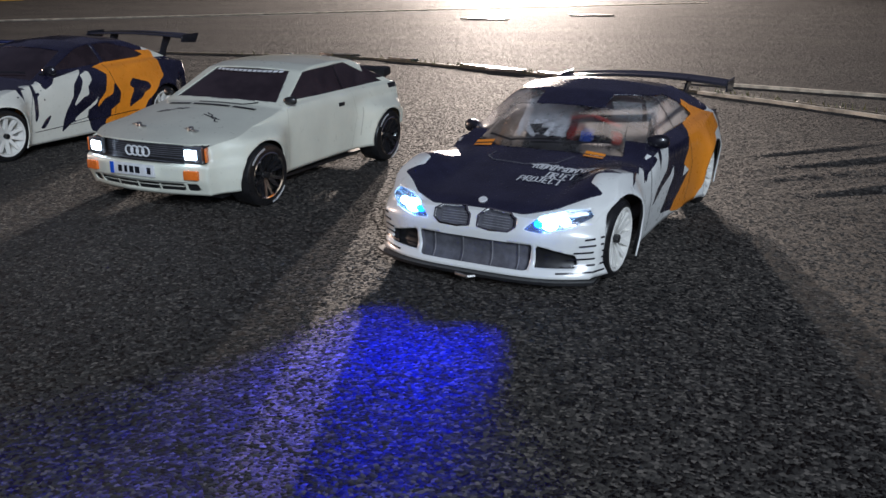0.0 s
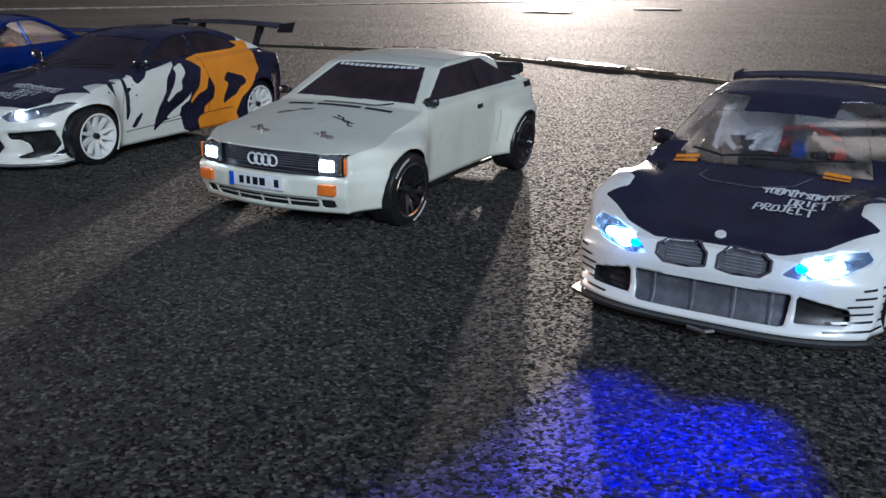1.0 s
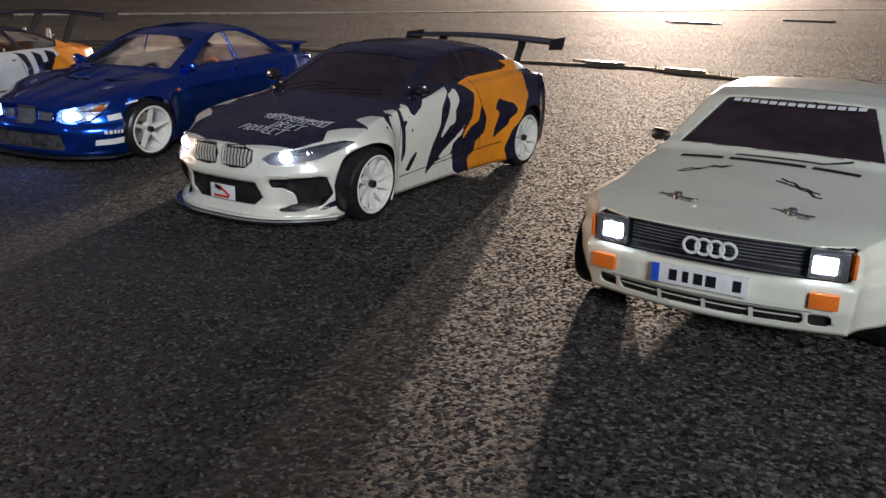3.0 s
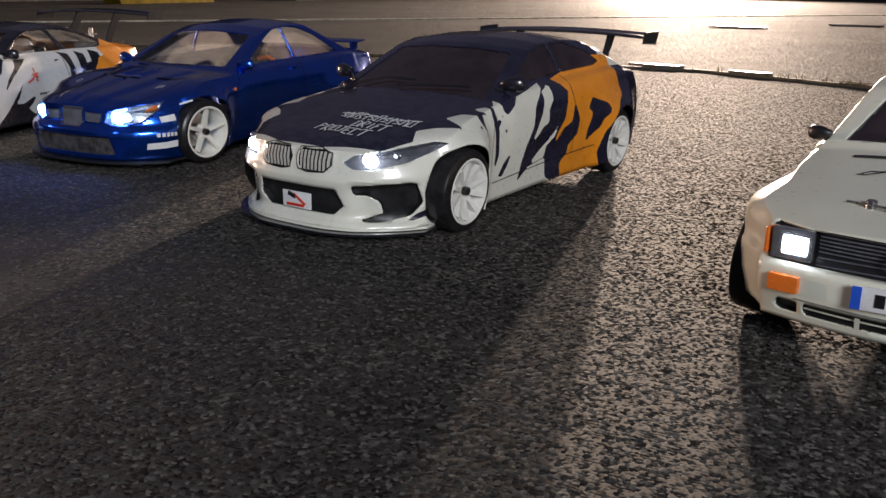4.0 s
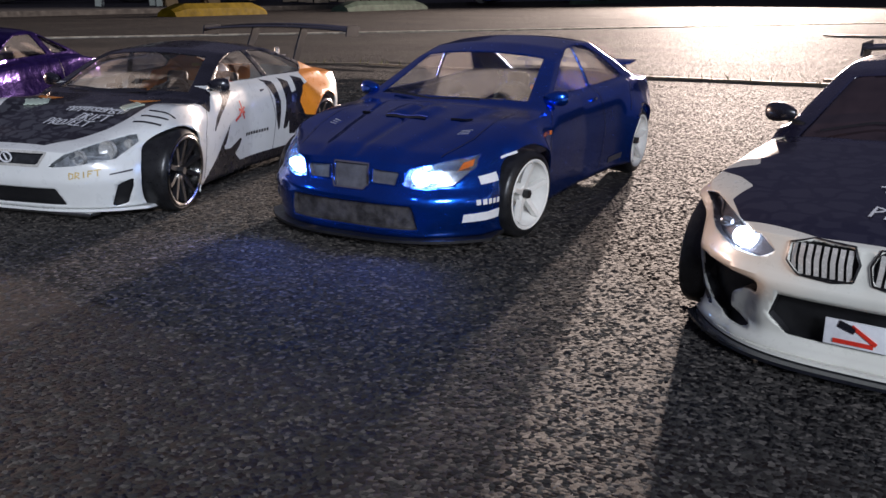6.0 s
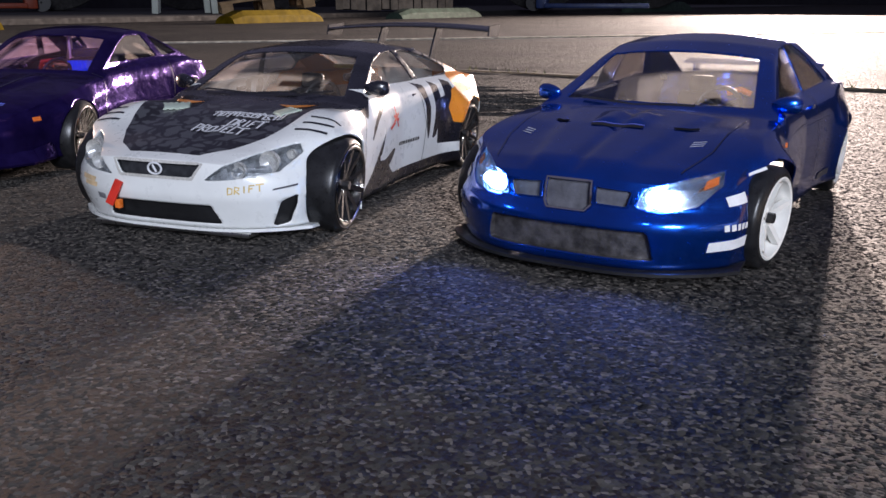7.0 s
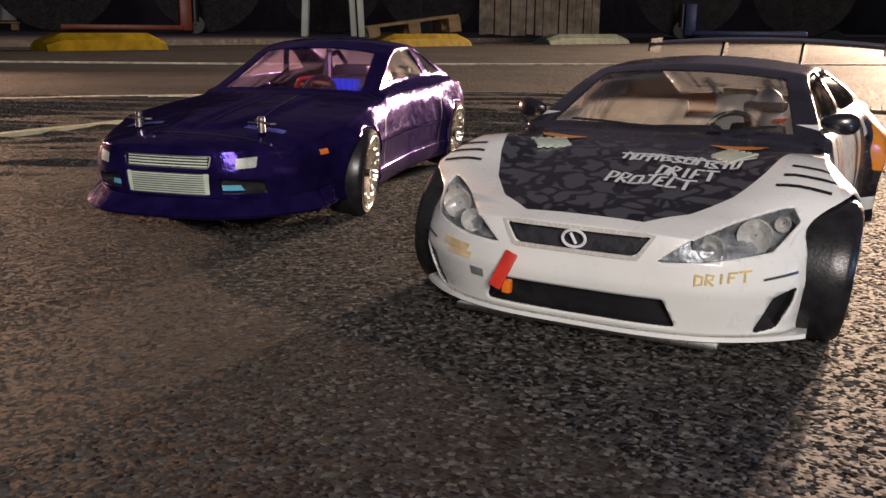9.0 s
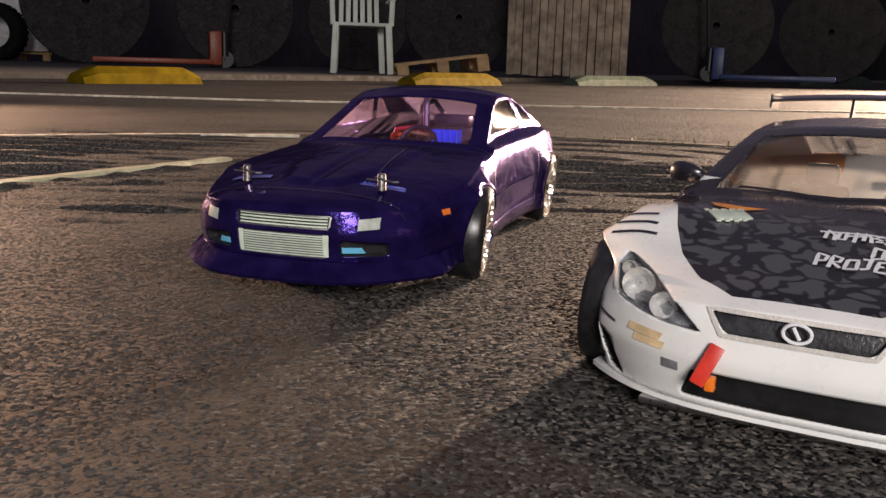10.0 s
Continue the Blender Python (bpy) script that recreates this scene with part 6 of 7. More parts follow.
    wheels(car, dict(track=0.0875), spokes=10, rim_mat=BLACK_RIM, lip_mat=CHROME, steer=6, camber=5, track=0.081, wide=0.028)
    chassis(car)
    dash(car, -0.045, 0.066, 0.058)
    steering_wheel(car, 0.028, -0.028, 0.074)
    for s in (1, -1):
        seat(car, s * 0.028, 0.025, 0.032, INNER)
    bm = bmesh.new()
    bmesh.ops.create_uvsphere(bm, u_segments=20, v_segments=14, radius=0.0125, matrix=pose(0.036, 0.030, 0.0860) @ Matrix.Diagonal((0.85, 1, 1, 1)))
    hm = part("driver_helmet", bm, STICKER, car, "white helmet of a toy driver with black visor")
    part("helmet_visor", a_box(0.0228, 0.0200, 0.0060, pose(0.0365, 0.0245, 0.0880), 0.0020), BLACK, hm)
    part("helmet_stripe", a_box(0.0215, 0.0180, 0.0022, pose(0.0365, 0.0300, 0.0800), 0.0007), RED, hm)
    part("roof_label", a_box(0.02, 0.002, 0.003, pose(0.02, 0.03, 0.096), 0.0005), GOLD, car)
    return car


def coupe_f():
    """Metallic purple fastback with chrome mesh wheels."""
    car = car_at("metallic purple model fastback with chrome mesh wheels, on asphalt", -1.2525, 1.755, 24.0)
    sh = Shell(dict(
        top=[(-0.238, 0.0590), (-0.228, 0.0620), (-0.15, 0.0730), (-0.068, 0.0815), (0.000, 0.1135), (0.022, 0.1200), (0.05, 0.1225), (0.080, 0.1200), (0.170, 0.0870), (0.212, 0.0805)],
        belt=[(-0.24, 0.056), (-0.2, 0.062), (-0.1, 0.072), (-0.06, 0.0790), (0.05, 0.083), (0.12, 0.084), (0.22, 0.078)],
        sill=[(-0.24, 0.019), (-0.17, 0.017), (-0.1, 0.012), (0.1, 0.014), (0.22, 0.020)],
        wide=[(-0.24, 0.074), (-0.2, 0.082), (-0.165, 0.0885), (-0.1, 0.086), (0.0, 0.081), (0.1, 0.086), (0.22, 0.080)],
        roof_z=0.1225, roof_w=0.057, bow=0.034, bow_pow=3.0, nose=[(0, -0.010), (0.010, -0.010), (0.020, -0.003), (0.024, 0.001), (0.040, -0.002), (0.056, 0.0), (0.06, 0.003), (0.13, 0.01)],
        flares=[(-0.1285, 0.010, 0.034), (0.1285, 0.006, 0.042)], crown=0.0045, screen_bow=0.010, roof_y=0.05, soft=2, arch=(0.0322, 0.0310), tumble=1.3,
        top_press=[([(0.0, -0.205), (0.020, -0.200), (0.034, -0.165), (0.040, -0.085), (0.0, -0.085)], 0.0026, 0.005)],
        side_press=[([(-0.105, 0.0440), (0.10, 0.0455), (0.10, 0.0500), (-0.105, 0.0490)], 0.0012, 0.0015), ([(-0.100, 0.0180), (0.10, 0.0200), (0.10, 0.0290), (-0.100, 0.0270)], 0.0030, 0.003)]))
    sh.arches()
    sh.cut_screen(-0.063, (0.0600, -0.054), (0.0490, 0.006))
    sh.cut_side([(-0.028, 0.0880), (0.008, 0.1060), (0.026, 0.1125), (0.060, 0.1130), (0.077, 0.0895)], "side_window")
    sh.cut_side([(0.090, 0.0895), (0.073, 0.1115), (0.09, 0.1070), (0.126, 0.0910)], "quarter_window")
    x, y, z = sh.arr()
    sh.cut(np.maximum(np.maximum(0.084 - z, z - 0.1135), np.maximum(0.088 - y, np.abs(x) - 0.047)), "rear_window")
    sh.cut_front([(-0.0295, 0.0455), (0.0295, 0.0455), (0.0305, 0.0535), (-0.0305, 0.0535)], "grille")
    sh.cut_front([(-0.0285, 0.0285), (0.0285, 0.0285), (0.0295, 0.0430), (-0.0295, 0.0430)], "cooler")
    sh.cut_front([(0.035, 0.0300), (0.060, 0.0300), (0.060, 0.0375), (0.035, 0.0400)], "duct", mirror=True)
    sh.cut_top([(-0.064, -0.196), (-0.040, -0.200), (-0.032, -0.170), (-0.044, -0.160), (-0.062, -0.170)], "popup", z_min=0.05, mirror=False)
    sh.cut_top([(0.026, -0.190), (0.058, -0.190), (0.056, -0.182), (0.028, -0.182)], "vent", z_min=0.05)
    sh.body_part({"body": PURPLE, "popup": PURPLE}, car, "metallic purple shell, glossy")
    # pale violet colour stands in for the reflection in this slot
    sh.region_part("vent", "lit_bonnet_patch", SLOT_BLUE, car, 0.001, 1)
    sh.region_part("windscreen", "windscreen", PURPLE_CLEAR, car, 0.0006, solid=0.0008, text="clear windscreen with a purple edge")
    sh.region_part("rear_window", "rear_window", WINDOW, car, 0.0006, solid=0.0008)
    side_windows(sh, car, WINDOW)
    # flat violet patch painted where the left bonnet panel looks blue-lit
    sh.drape("lit_bonnet_patch", "z", [(-0.060, -0.190), (-0.032, -0.190), (-0.034, -0.183), (-0.058, -0.183)], SLOT_BLUE, car, 5, 2)
    for s in (1, -1):
        sh.region_part("quarter_window", "quarter_window", WINDOW, car, 0.0006, side=s, solid=0.0008)
        sh.region_part("duct", "brake_duct", PLASTIC, car, 0.006, 1, s)
        p, nn = sh.hit("y", s * 0.050, 0.0515)
        sh.drape("driving_lamp", "y", [(s * 0.0445, 0.0455), (s * 0.0550, 0.0463), (s * 0.0550, 0.0525), (s * 0.0445, 0.0517)], FROST, car, 4, 2, off=0.001, label="frosted square driving lamp")
        sh.drape("duct_tag", "y", [(s * 0.036, 0.0310), (s * 0.049, 0.0310), (s * 0.047, 0.0345), (s * 0.036, 0.0345)], CYAN, car, 3, 1, off=-0.003)
        sh.drape("side_marker", "x", [(-0.184, 0.0500), (-0.176, 0.0502), (-0.176, 0.0535), (-0.184, 0.0533)], AMBER, car, 2, 1, side=s, label="amber side marker")
        sh.line("door_line", "x", [[(-0.070, 0.016), (-0.068, 0.05), (-0.056, 0.080)], [(0.086, 0.085), (0.084, 0.06), (0.075, 0.018)]], 0.0006, BLACK, car, side=s)
        sh.line("side_crease", "x", [[(-0.09, 0.046), (0.09, 0.048)], [(-0.085, 0.026), (0.09, 0.028)]], 0.0009, PURPLE, car, side=s, off=0.0009)
        sh.drape("tail_lamp", "r", [(s * 0.04, 0.060), (s * 0.074, 0.060), (s * 0.074, 0.072), (s * 0.04, 0.072)], RED, car)
        part("door_handle", a_box(0.002, 0.012, 0.003, pose(s * 0.0785, 0.06, 0.0775), 0.0008), PURPLE, car)
    g = sh.region_part("grille", "grille", PLASTIC, car, 0.003, 1, text="slim slotted grille in a pale frame")
    for i in range(4):
        sh.line("grille_slat", "y", [(-0.0280, 0.0470 + 0.0018 * i), (0.0280, 0.0470 + 0.0018 * i)], 0.0009, MINT, g, off=-0.001)
    sh.line("grille_frame", "y", [(-0.0290, 0.0458), (0.0290, 0.0458), (0.0300, 0.0532), (-0.0300, 0.0532), (-0.0290, 0.0458)], 0.0012, STEEL, g, off=-0.0004)
    c = sh.region_part("cooler", "intercooler", GRILLE, car, 0.003, 1, text="pale finned intercooler")
    for i in range(9):
        zz = 0.0294 + 0.0015 * i
        sh.line("cooler_fin", "y", [(-0.0255, zz), (0.0255, zz)], 0.0008, MINT, c, off=-0.0012)
    for s in (1, -1):
        sh.drape("cooler_tank", "y", [(s * 0.0255, 0.0290), (s * 0.0285, 0.0290), (s * 0.0290, 0.0425), (s * 0.0255, 0.0425)], MINT, c, 1, 2, off=-0.0008)
    bm = bmesh.new()
    rows, n = [], 30
    for i in range(-4, n + 5):
        a = max(-1, min(1, 2 * i / n - 1))
        q = -0.2500 + 0.052 * abs(a) ** 3.0
        back = 0.0085 * max(0, -i, i - n)
        inner = min(q + 0.030, -0.164)
        q += back
        inner = max(inner, q + 0.0005)
        top = 0.0270 + 0.12 * back
        rows.append([bm.verts.new((a * 0.086, q, 0.0160)), bm.verts.new((a * 0.087, q - 0.001, 0.0180)), bm.verts.new((a * (0.080 + 0.18 * back), q + (0.009 if not back else 0.0), top)), bm.verts.new((a * 0.078, inner, top + 0.0005)), bm.verts.new((a * 0.078, inner, 0.0160))])
    for u, v in zip(rows, rows[1:]):
        for j in range(5):
            bm.faces.new((u[j], u[(j + 1) % 5], v[(j + 1) % 5], v[j]))
    bm.faces.new(rows[0]), bm.faces.new(rows[-1])
    part("front_lip", bm, PURPLE, car, angle=18)
    sh.line("bonnet_line", "z", [[(-0.066, -0.212), (0.066, -0.212)], [(-0.032, -0.17), (-0.026, -0.10), (-0.03, -0.075)], [(0.032, -0.17), (0.026, -0.10), (0.03, -0.075)]], 0.0008, NAVY, car)
    for sx in (-0.044, 0.046):
        make_post(car, sx, -0.198, 0.0650, 0.0100)
    for sx in (-0.03, 0.03):
        make_post(car, sx, 0.155, 0.0880, 0.008)
    wheels(car, dict(track=0.0815), spokes=12, y_cross=True, mesh_style=True, rim_mat=CHROME, lip_mat=CHROME, steer=8, camber=5, track=0.0765)
    ch = chassis(car)
    dash(car, -0.05, 0.070, 0.05)
    steering_wheel(car, 0.008, -0.02, 0.0775)
    part("speed_controller", a_box(0.034, 0.03, 0.022, pose(0.030, 0.012, 0.080), 0.002), INNER, car, "dark heat-sinked speed controller")
    part("cooling_fan", a_box(0.030, 0.028, 0.008, pose(0.030, 0.012, 0.096), 0.002), PLASTIC, car)
    # fins are no lamp: their emission imitates highlights on blue metal
    for i in range(5):
        part("heat_sink_fin", a_box(0.0012, 0.026, 0.010, pose(0.019 + 0.005 * i, -0.003, 0.084), 0.0002), glow("blue_glow", (0.02, 0.12, 1.0), 0.12) if i == 0 else bpy.data.materials["blue_glow"], car)
    part("cable", rods([(-0.02, -0.005, 0.075), (-0.012, -0.012, 0.088), (0.004, -0.006, 0.090), (0.012, 0.004, 0.082)], 0.0018), RED, car, "red motor cable")
    part("cable", rods([(-0.016, 0.002, 0.078), (-0.004, -0.008, 0.086), (0.010, -0.002, 0.084), (0.018, 0.006, 0.078)], 0.0016), GOLD, car, "yellow motor cable")
    part("cable", rods([(-0.024, 0.004, 0.072), (-0.018, -0.006, 0.083), (-0.006, 0.0, 0.083)], 0.0016), ORANGE, car, "orange motor cable")
    part("shock_tower", rods([(-0.012, 0.03, 0.06), (-0.006, 0.035, 0.106), (0.004, 0.035, 0.110), (0.012, 0.034, 0.1), (0.014, 0.03, 0.07)], 0.0022), PLASTIC, car)
    part("body_mount", rods([(0.002, 0.02, 0.085), (0.002, 0.02, 0.112)], 0.0028), STEEL, car)
    return car


coupe_a()
coupe_b()
coupe_c()
saloon_d()
saloon_e()
coupe_f()

# ---- ground ----
def value_noise(x, y, cell, seed):
    """Smooth random height on a square lattice."""
    rng = np.random.default_rng(seed)
    tab = rng.random((512, 512))
    u, v = x / cell, y / cell
    i, j = np.floor(u).astype(int), np.floor(v).astype(int)
    fu, fv = u - i, v - j
    fu, fv = fu * fu * (3 - 2 * fu), fv * fv * (3 - 2 * fv)
    g = lambda a, b: tab[a % 512, b % 512]
    return (g(i, j) * (1 - fu) + g(i + 1, j) * fu) * (1 - fv) + (g(i, j + 1) * (1 - fu) + g(i + 1, j + 1) * fu) * fv


def asphalt_material():
    m, nt, b = material("worn_asphalt")
    tc = nt.nodes.new("ShaderNodeTexCoord")
    v = add_node(nt, "ShaderNodeTexVoronoi", Scale=500.0)
    nt.links.new(tc.outputs["Object"], v.inputs["Vector"])
    big = add_node(nt, "ShaderNodeTexNoise", Scale=2.2, Detail=6.0, Roughness=0.65)
    nt.links.new(tc.outputs["Object"], big.inputs["Vector"])
    sep = nt.nodes.new("ShaderNodeSeparateColor")
    nt.links.new(v.outputs["Color"], sep.inputs[0])
    stones = ramp(nt, sep.outputs[0], [(0.0, (0.030, 0.030, 0.031)), (0.45, (0.043, 0.042, 0.040)), (0.80, (0.062, 0.059, 0.055)), (0.97, (0.130, 0.120, 0.109))])
    stain = ramp(nt, big.outputs["Fac"], [(0.3, (0.55, 0.55, 0.57)), (0.7, (1.15, 1.1, 1.05))])
    mx = nt.nodes.new("ShaderNodeMix")
    mx.data_type, mx.blend_type = "RGBA", "MULTIPLY"
    mx.inputs[0].default_value = 1.0
    nt.links.new(stones, mx.inputs[6])
    nt.links.new(stain, mx.inputs[7])
    nt.links.new(mx.outputs[2], b.inputs["Base Color"])
    b.inputs["Roughness"].default_value = 0.80
    b.inputs["Specular IOR Level"].default_value = 0.032
    b.inputs["Diffuse Roughness"].default_value = 0.5
    bp = add_node(nt, "ShaderNodeBump", Strength=0.6, Distance=0.0012)
    fine = add_node(nt, "ShaderNodeTexNoise", Scale=420.0, Detail=3.0)
    nt.links.new(tc.outputs["Object"], fine.inputs["Vector"])
    sm = nt.nodes.new("ShaderNodeMath")
    sm.operation = "SUBTRACT"
    nt.links.new(fine.outputs["Fac"], sm.inputs[0])
    nt.links.new(v.outputs["Distance"], sm.inputs[1])
    nt.links.new(sm.outputs[0], bp.inputs["Height"])
    # every stone lies at its own tilt
    geo = nt.nodes.new("ShaderNodeNewGeometry")
    shift = nt.nodes.new("ShaderNodeVectorMath")
    shift.operation = "SUBTRACT"
    shift.inputs[1].default_value = (0.5, 0.5, 0.5)
    nt.links.new(v.outputs["Color"], shift.inputs[0])
    tilt = nt.nodes.new("ShaderNodeVectorMath")
    tilt.operation = "MULTIPLY_ADD"
    tilt.inputs[1].default_value = (1.75, 1.75, 0.2)
    nt.links.new(shift.outputs[0], tilt.inputs[0])
    nt.links.new(geo.outputs["Normal"], tilt.inputs[2])
    unit = nt.nodes.new("ShaderNodeVectorMath")
    unit.operation = "NORMALIZE"
    nt.links.new(tilt.outputs[0], unit.inputs[0])
    nt.links.new(unit.outputs[0], bp.inputs["Normal"])
    nt.links.new(bp.outputs["Normal"], b.inputs["Normal"])
    return m


SEAM = [(-2.9, 1.35), (-2.27, 1.87), (-2.08, 2.33), (-1.78, 2.74), (-1.46, 2.87), (-0.85, 2.87), (-0.32, 2.90), (-0.07, 2.785), (0.08, 2.72), (0.22, 2.653), (0.44, 2.525), (0.62, 2.42), (0.79, 2.29), (1.3, 1.95)]


def seam_distance(X, Y):
    """Distance to the seam, above zero on the side of the cars."""
    best, sign = np.full(X.shape, 1e9), np.ones(X.shape)
    for (ax, ay), (bx, by) in zip(SEAM, SEAM[1:]):
        ex, ey = bx - ax, by - ay
        t = np.clip(((X - ax) * ex + (Y - ay) * ey) / (ex * ex + ey * ey), 0, 1)
        d = np.hypot(X - ax - t * ex, Y - ay - t * ey)
        near = d < best
        best = np.where(near, d, best)
        sign = np.where(near, np.sign(ex * (ay - Y) - ey * (ax - X)), sign)
    return best * sign


def make_ground():
    fx, fy = np.arange(-2.5, 1.25, 0.0042), np.concatenate([np.arange(0.78, 2.35, 0.0042), np.arange(2.35, 3.2, 0.009)])
    grow = lambda a, s, n, q: a + s * np.cumsum(0.006 * q ** np.arange(n))
    xs = np.concatenate([grow(-2.5, -1, 70, 1.13)[::-1], fx, grow(fx[-1], 1, 70, 1.13)])
    ys = np.concatenate([grow(0.78, -1, 70, 1.13)[::-1], fy, grow(fy[-1], 1, 130, 1.052)[:], grow(fy[-1] + 84, 1, 20, 1.6)])
    X, Y = np.meshgrid(xs, ys, indexing="ij")
    near = np.clip(1.4 - np.maximum(np.abs(X + 0.6) / 2.6, np.abs(Y - 1.6) / 1.3), 0, 1)
    Z = near * (0.0004 * (value_noise(X, Y, 0.0061, 1) - 0.5) + 0.0003 * (value_noise(X, Y, 0.0098, 2) - 0.5))
    Z -= 0.0004
    # low ridges that follow the seam beside and behind the last cars
    D = seam_distance(X, Y) + 0.05 * (value_noise(X, Y, 0.22, 7) - 0.5)
    zone = np.clip((-0.35 - X) / 0.6, 0, 1) * np.clip((X + 3.0) / 0.6, 0, 1) * np.clip((Y - 1.3) / 0.2, 0, 1) * np.exp(-((D - 0.30) / 0.58) ** 4)
    zone *= np.clip((np.hypot(X + 1.25, (Y - 1.755) * 0.9) - 0.24) / 0.12, 0, 1)
    ridge = np.sin(D / 0.115 * 2 * math.pi + 2.0 * value_noise(X, Y, 0.30, 8)) + 0.5 * np.sin(D / 0.06 * 2 * math.pi + 3.0 * value_noise(X, Y, 0.2, 9))
    Z += zone * (0.0015 + 0.0010 * np.clip((-1.1 - X) / 0.4, 0, 1)) * np.clip(ridge, 0, 1.5) * np.clip(2.2 * value_noise(X, Y, 0.26, 5) - 0.40, 0, 1)
    # combed ridges beside the last car and beyond the first
    V = 0.755 * Y - 0.656 * X
    comb = np.sin(V / 0.062 * 2 * math.pi + 2.5 * value_noise(X, Y, 0.24, 12)) + 0.4 * np.sin(V / 0.035 * 2 * math.pi + 3.0 * value_noise(X, Y, 0.15, 13))
    patch = np.clip(1.25 - np.hypot((X + 1.80) / 0.62, (Y - 1.78) / 0.42), 0, 1) * np.clip((np.hypot(X + 1.23, Y - 1.70) - 0.22) / 0.08, 0, 1)
    patch = np.maximum(patch, np.clip(1.2 - np.hypot((X + 1.28) / 0.34, (Y - 2.36) / 0.24), 0, 1))
    patch = np.maximum(patch, 0.26 * np.clip(1.2 - np.hypot((X - 0.78) / 0.22, (Y - 1.86) / 0.20), 0, 1) * np.clip((X - 0.57) / 0.05, 0, 1))
    Z += 0.0052 * np.clip(patch * 2, 0, 1) * np.clip(comb, 0, 1.3) * np.clip(2.0 * value_noise(X, Y, 0.21, 15) - 0.28, 0, 1)
    n, k = X.shape
    me = bpy.data.meshes.new("ground")
    me.vertices.add(n * k)
    me.vertices.foreach_set("co", np.stack([X, Y, Z], 2).reshape(-1))
    I = np.arange(n * k).reshape(n, k)
    q = np.stack([I[:-1, :-1], I[1:, :-1], I[1:, 1:], I[:-1, 1:]], 2).reshape(-1, 4)
    me.loops.add(q.size)
    me.loops.foreach_set("vertex_index", q.reshape(-1))
    me.polygons.add(len(q))
    me.polygons.foreach_set("loop_start", np.arange(0, q.size, 4))
    me.polygons.foreach_set("loop_total", np.full(len(q), 4))
    me.polygons.foreach_set("use_smooth", np.ones(len(q), bool))
    me.update(calc_edges=True)
    me.validate()
    me.materials.append(asphalt_material())
    return tagged(new("ground", me), "coarse worn asphalt of a car park", "ground", kind="structure")


make_ground()


def path_strip(name, pts, width, z, mat, label, category, ragged=0.3, seed=1, step=0.03):
    """A flat strip with uneven edges along a line on the ground."""
    rnd = random.Random(seed)
    dense = []
    for (ax, ay), (bx, by) in zip(pts, pts[1:]):
        n = max(1, int(math.hypot(bx - ax, by - ay) / step))
        dense += [(ax + (bx - ax) * i / n, ay + (by - ay) * i / n) for i in range(n)]
    dense.append(pts[-1])
    vs, fs = [], []
    for i, (x, y) in enumerate(dense):
        ax, ay = dense[max(0, i - 1)]
        bx, by = dense[min(len(dense) - 1, i + 1)]
        L = math.hypot(bx - ax, by - ay)
        nx, ny = -(by - ay) / L, (bx - ax) / L
        a, b = (width / 2 * (1 + rnd.uniform(-ragged, ragged)) for _ in range(2))
        vs += [(x + nx * a, y + ny * a, z - 0.02), (x + nx * a * 0.9, y + ny * a * 0.9, z), (x - nx * b * 0.9, y - ny * b * 0.9, z), (x - nx * b, y - ny * b, z - 0.02)]
        if i:
            k = len(vs) - 8
            fs += [(k + j, k + j + 1, k + j + 5, k + j + 4) for j in range(3)]
    me = to_mesh(name, vs, fs, [mat])
    return tagged(new(name, me), label, category, kind="structure")


LINE_PAINT = surface("worn_line_paint", (0.42, 0.38, 0.30), 0.6, vary=0.5, scale=30, bump=0.001, bump_scale=200)
SEAM_FILL = surface("seam_dirt", (0.030, 0.028, 0.016), 0.7, vary=0.5, scale=60, bump=0.002, bump_scale=150)
WATER = surface("shallow_water", (0.02, 0.018, 0.015), 0.32, vary=0.2, scale=20, spec=1.0)
path_strip("seam", SEAM, 0.013, 0.0040, SEAM_FILL, "dirt-filled seam across the asphalt", "seam", 0.5, 2)
path_strip("painted_line", [(0.46, 2.65), (0.55, 2.616), (0.81, 2.537), (1.6, 2.30)], 0.016, 0.0045, LINE_PAINT, "worn pale line painted on the asphalt", "line", 0.25, 3)
path_strip("painted_line", [(0.50, 2.475), (0.62, 2.395), (0.79, 2.262), (1.3, 1.90)], 0.012, 0.0045, LINE_PAINT, "worn pale line painted on the asphalt", "line", 0.3, 4)
path_strip("painted_line", [(-5.4, 1.2), (-3.75, 2.70), (-3.2, 3.19), (-2.14, 4.60), (-1.2, 5.9), (0.2, 7.8)], 0.030, 0.005, LINE_PAINT, "worn pale line painted on the asphalt", "line", 0.25, 5, 0.1)
path_strip("painted_line", [(-1.62, 1.46), (-1.735, 1.62), (-1.765, 1.79), (-1.80, 1.96)], 0.020, 0.0045, surface("green_grey_paint", (0.16, 0.19, 0.13), 0.6, vary=0.4, scale=40), "faded greenish line painted on the asphalt", "line", 0.3, 6)
path_strip("painted_line", [(-2.30, 1.82), (-2.2, 2.08), (-2.05, 2.30)], 0.010, 0.0050, LINE_PAINT, "worn pale line painted on the asphalt", "line", 0.3, 7)


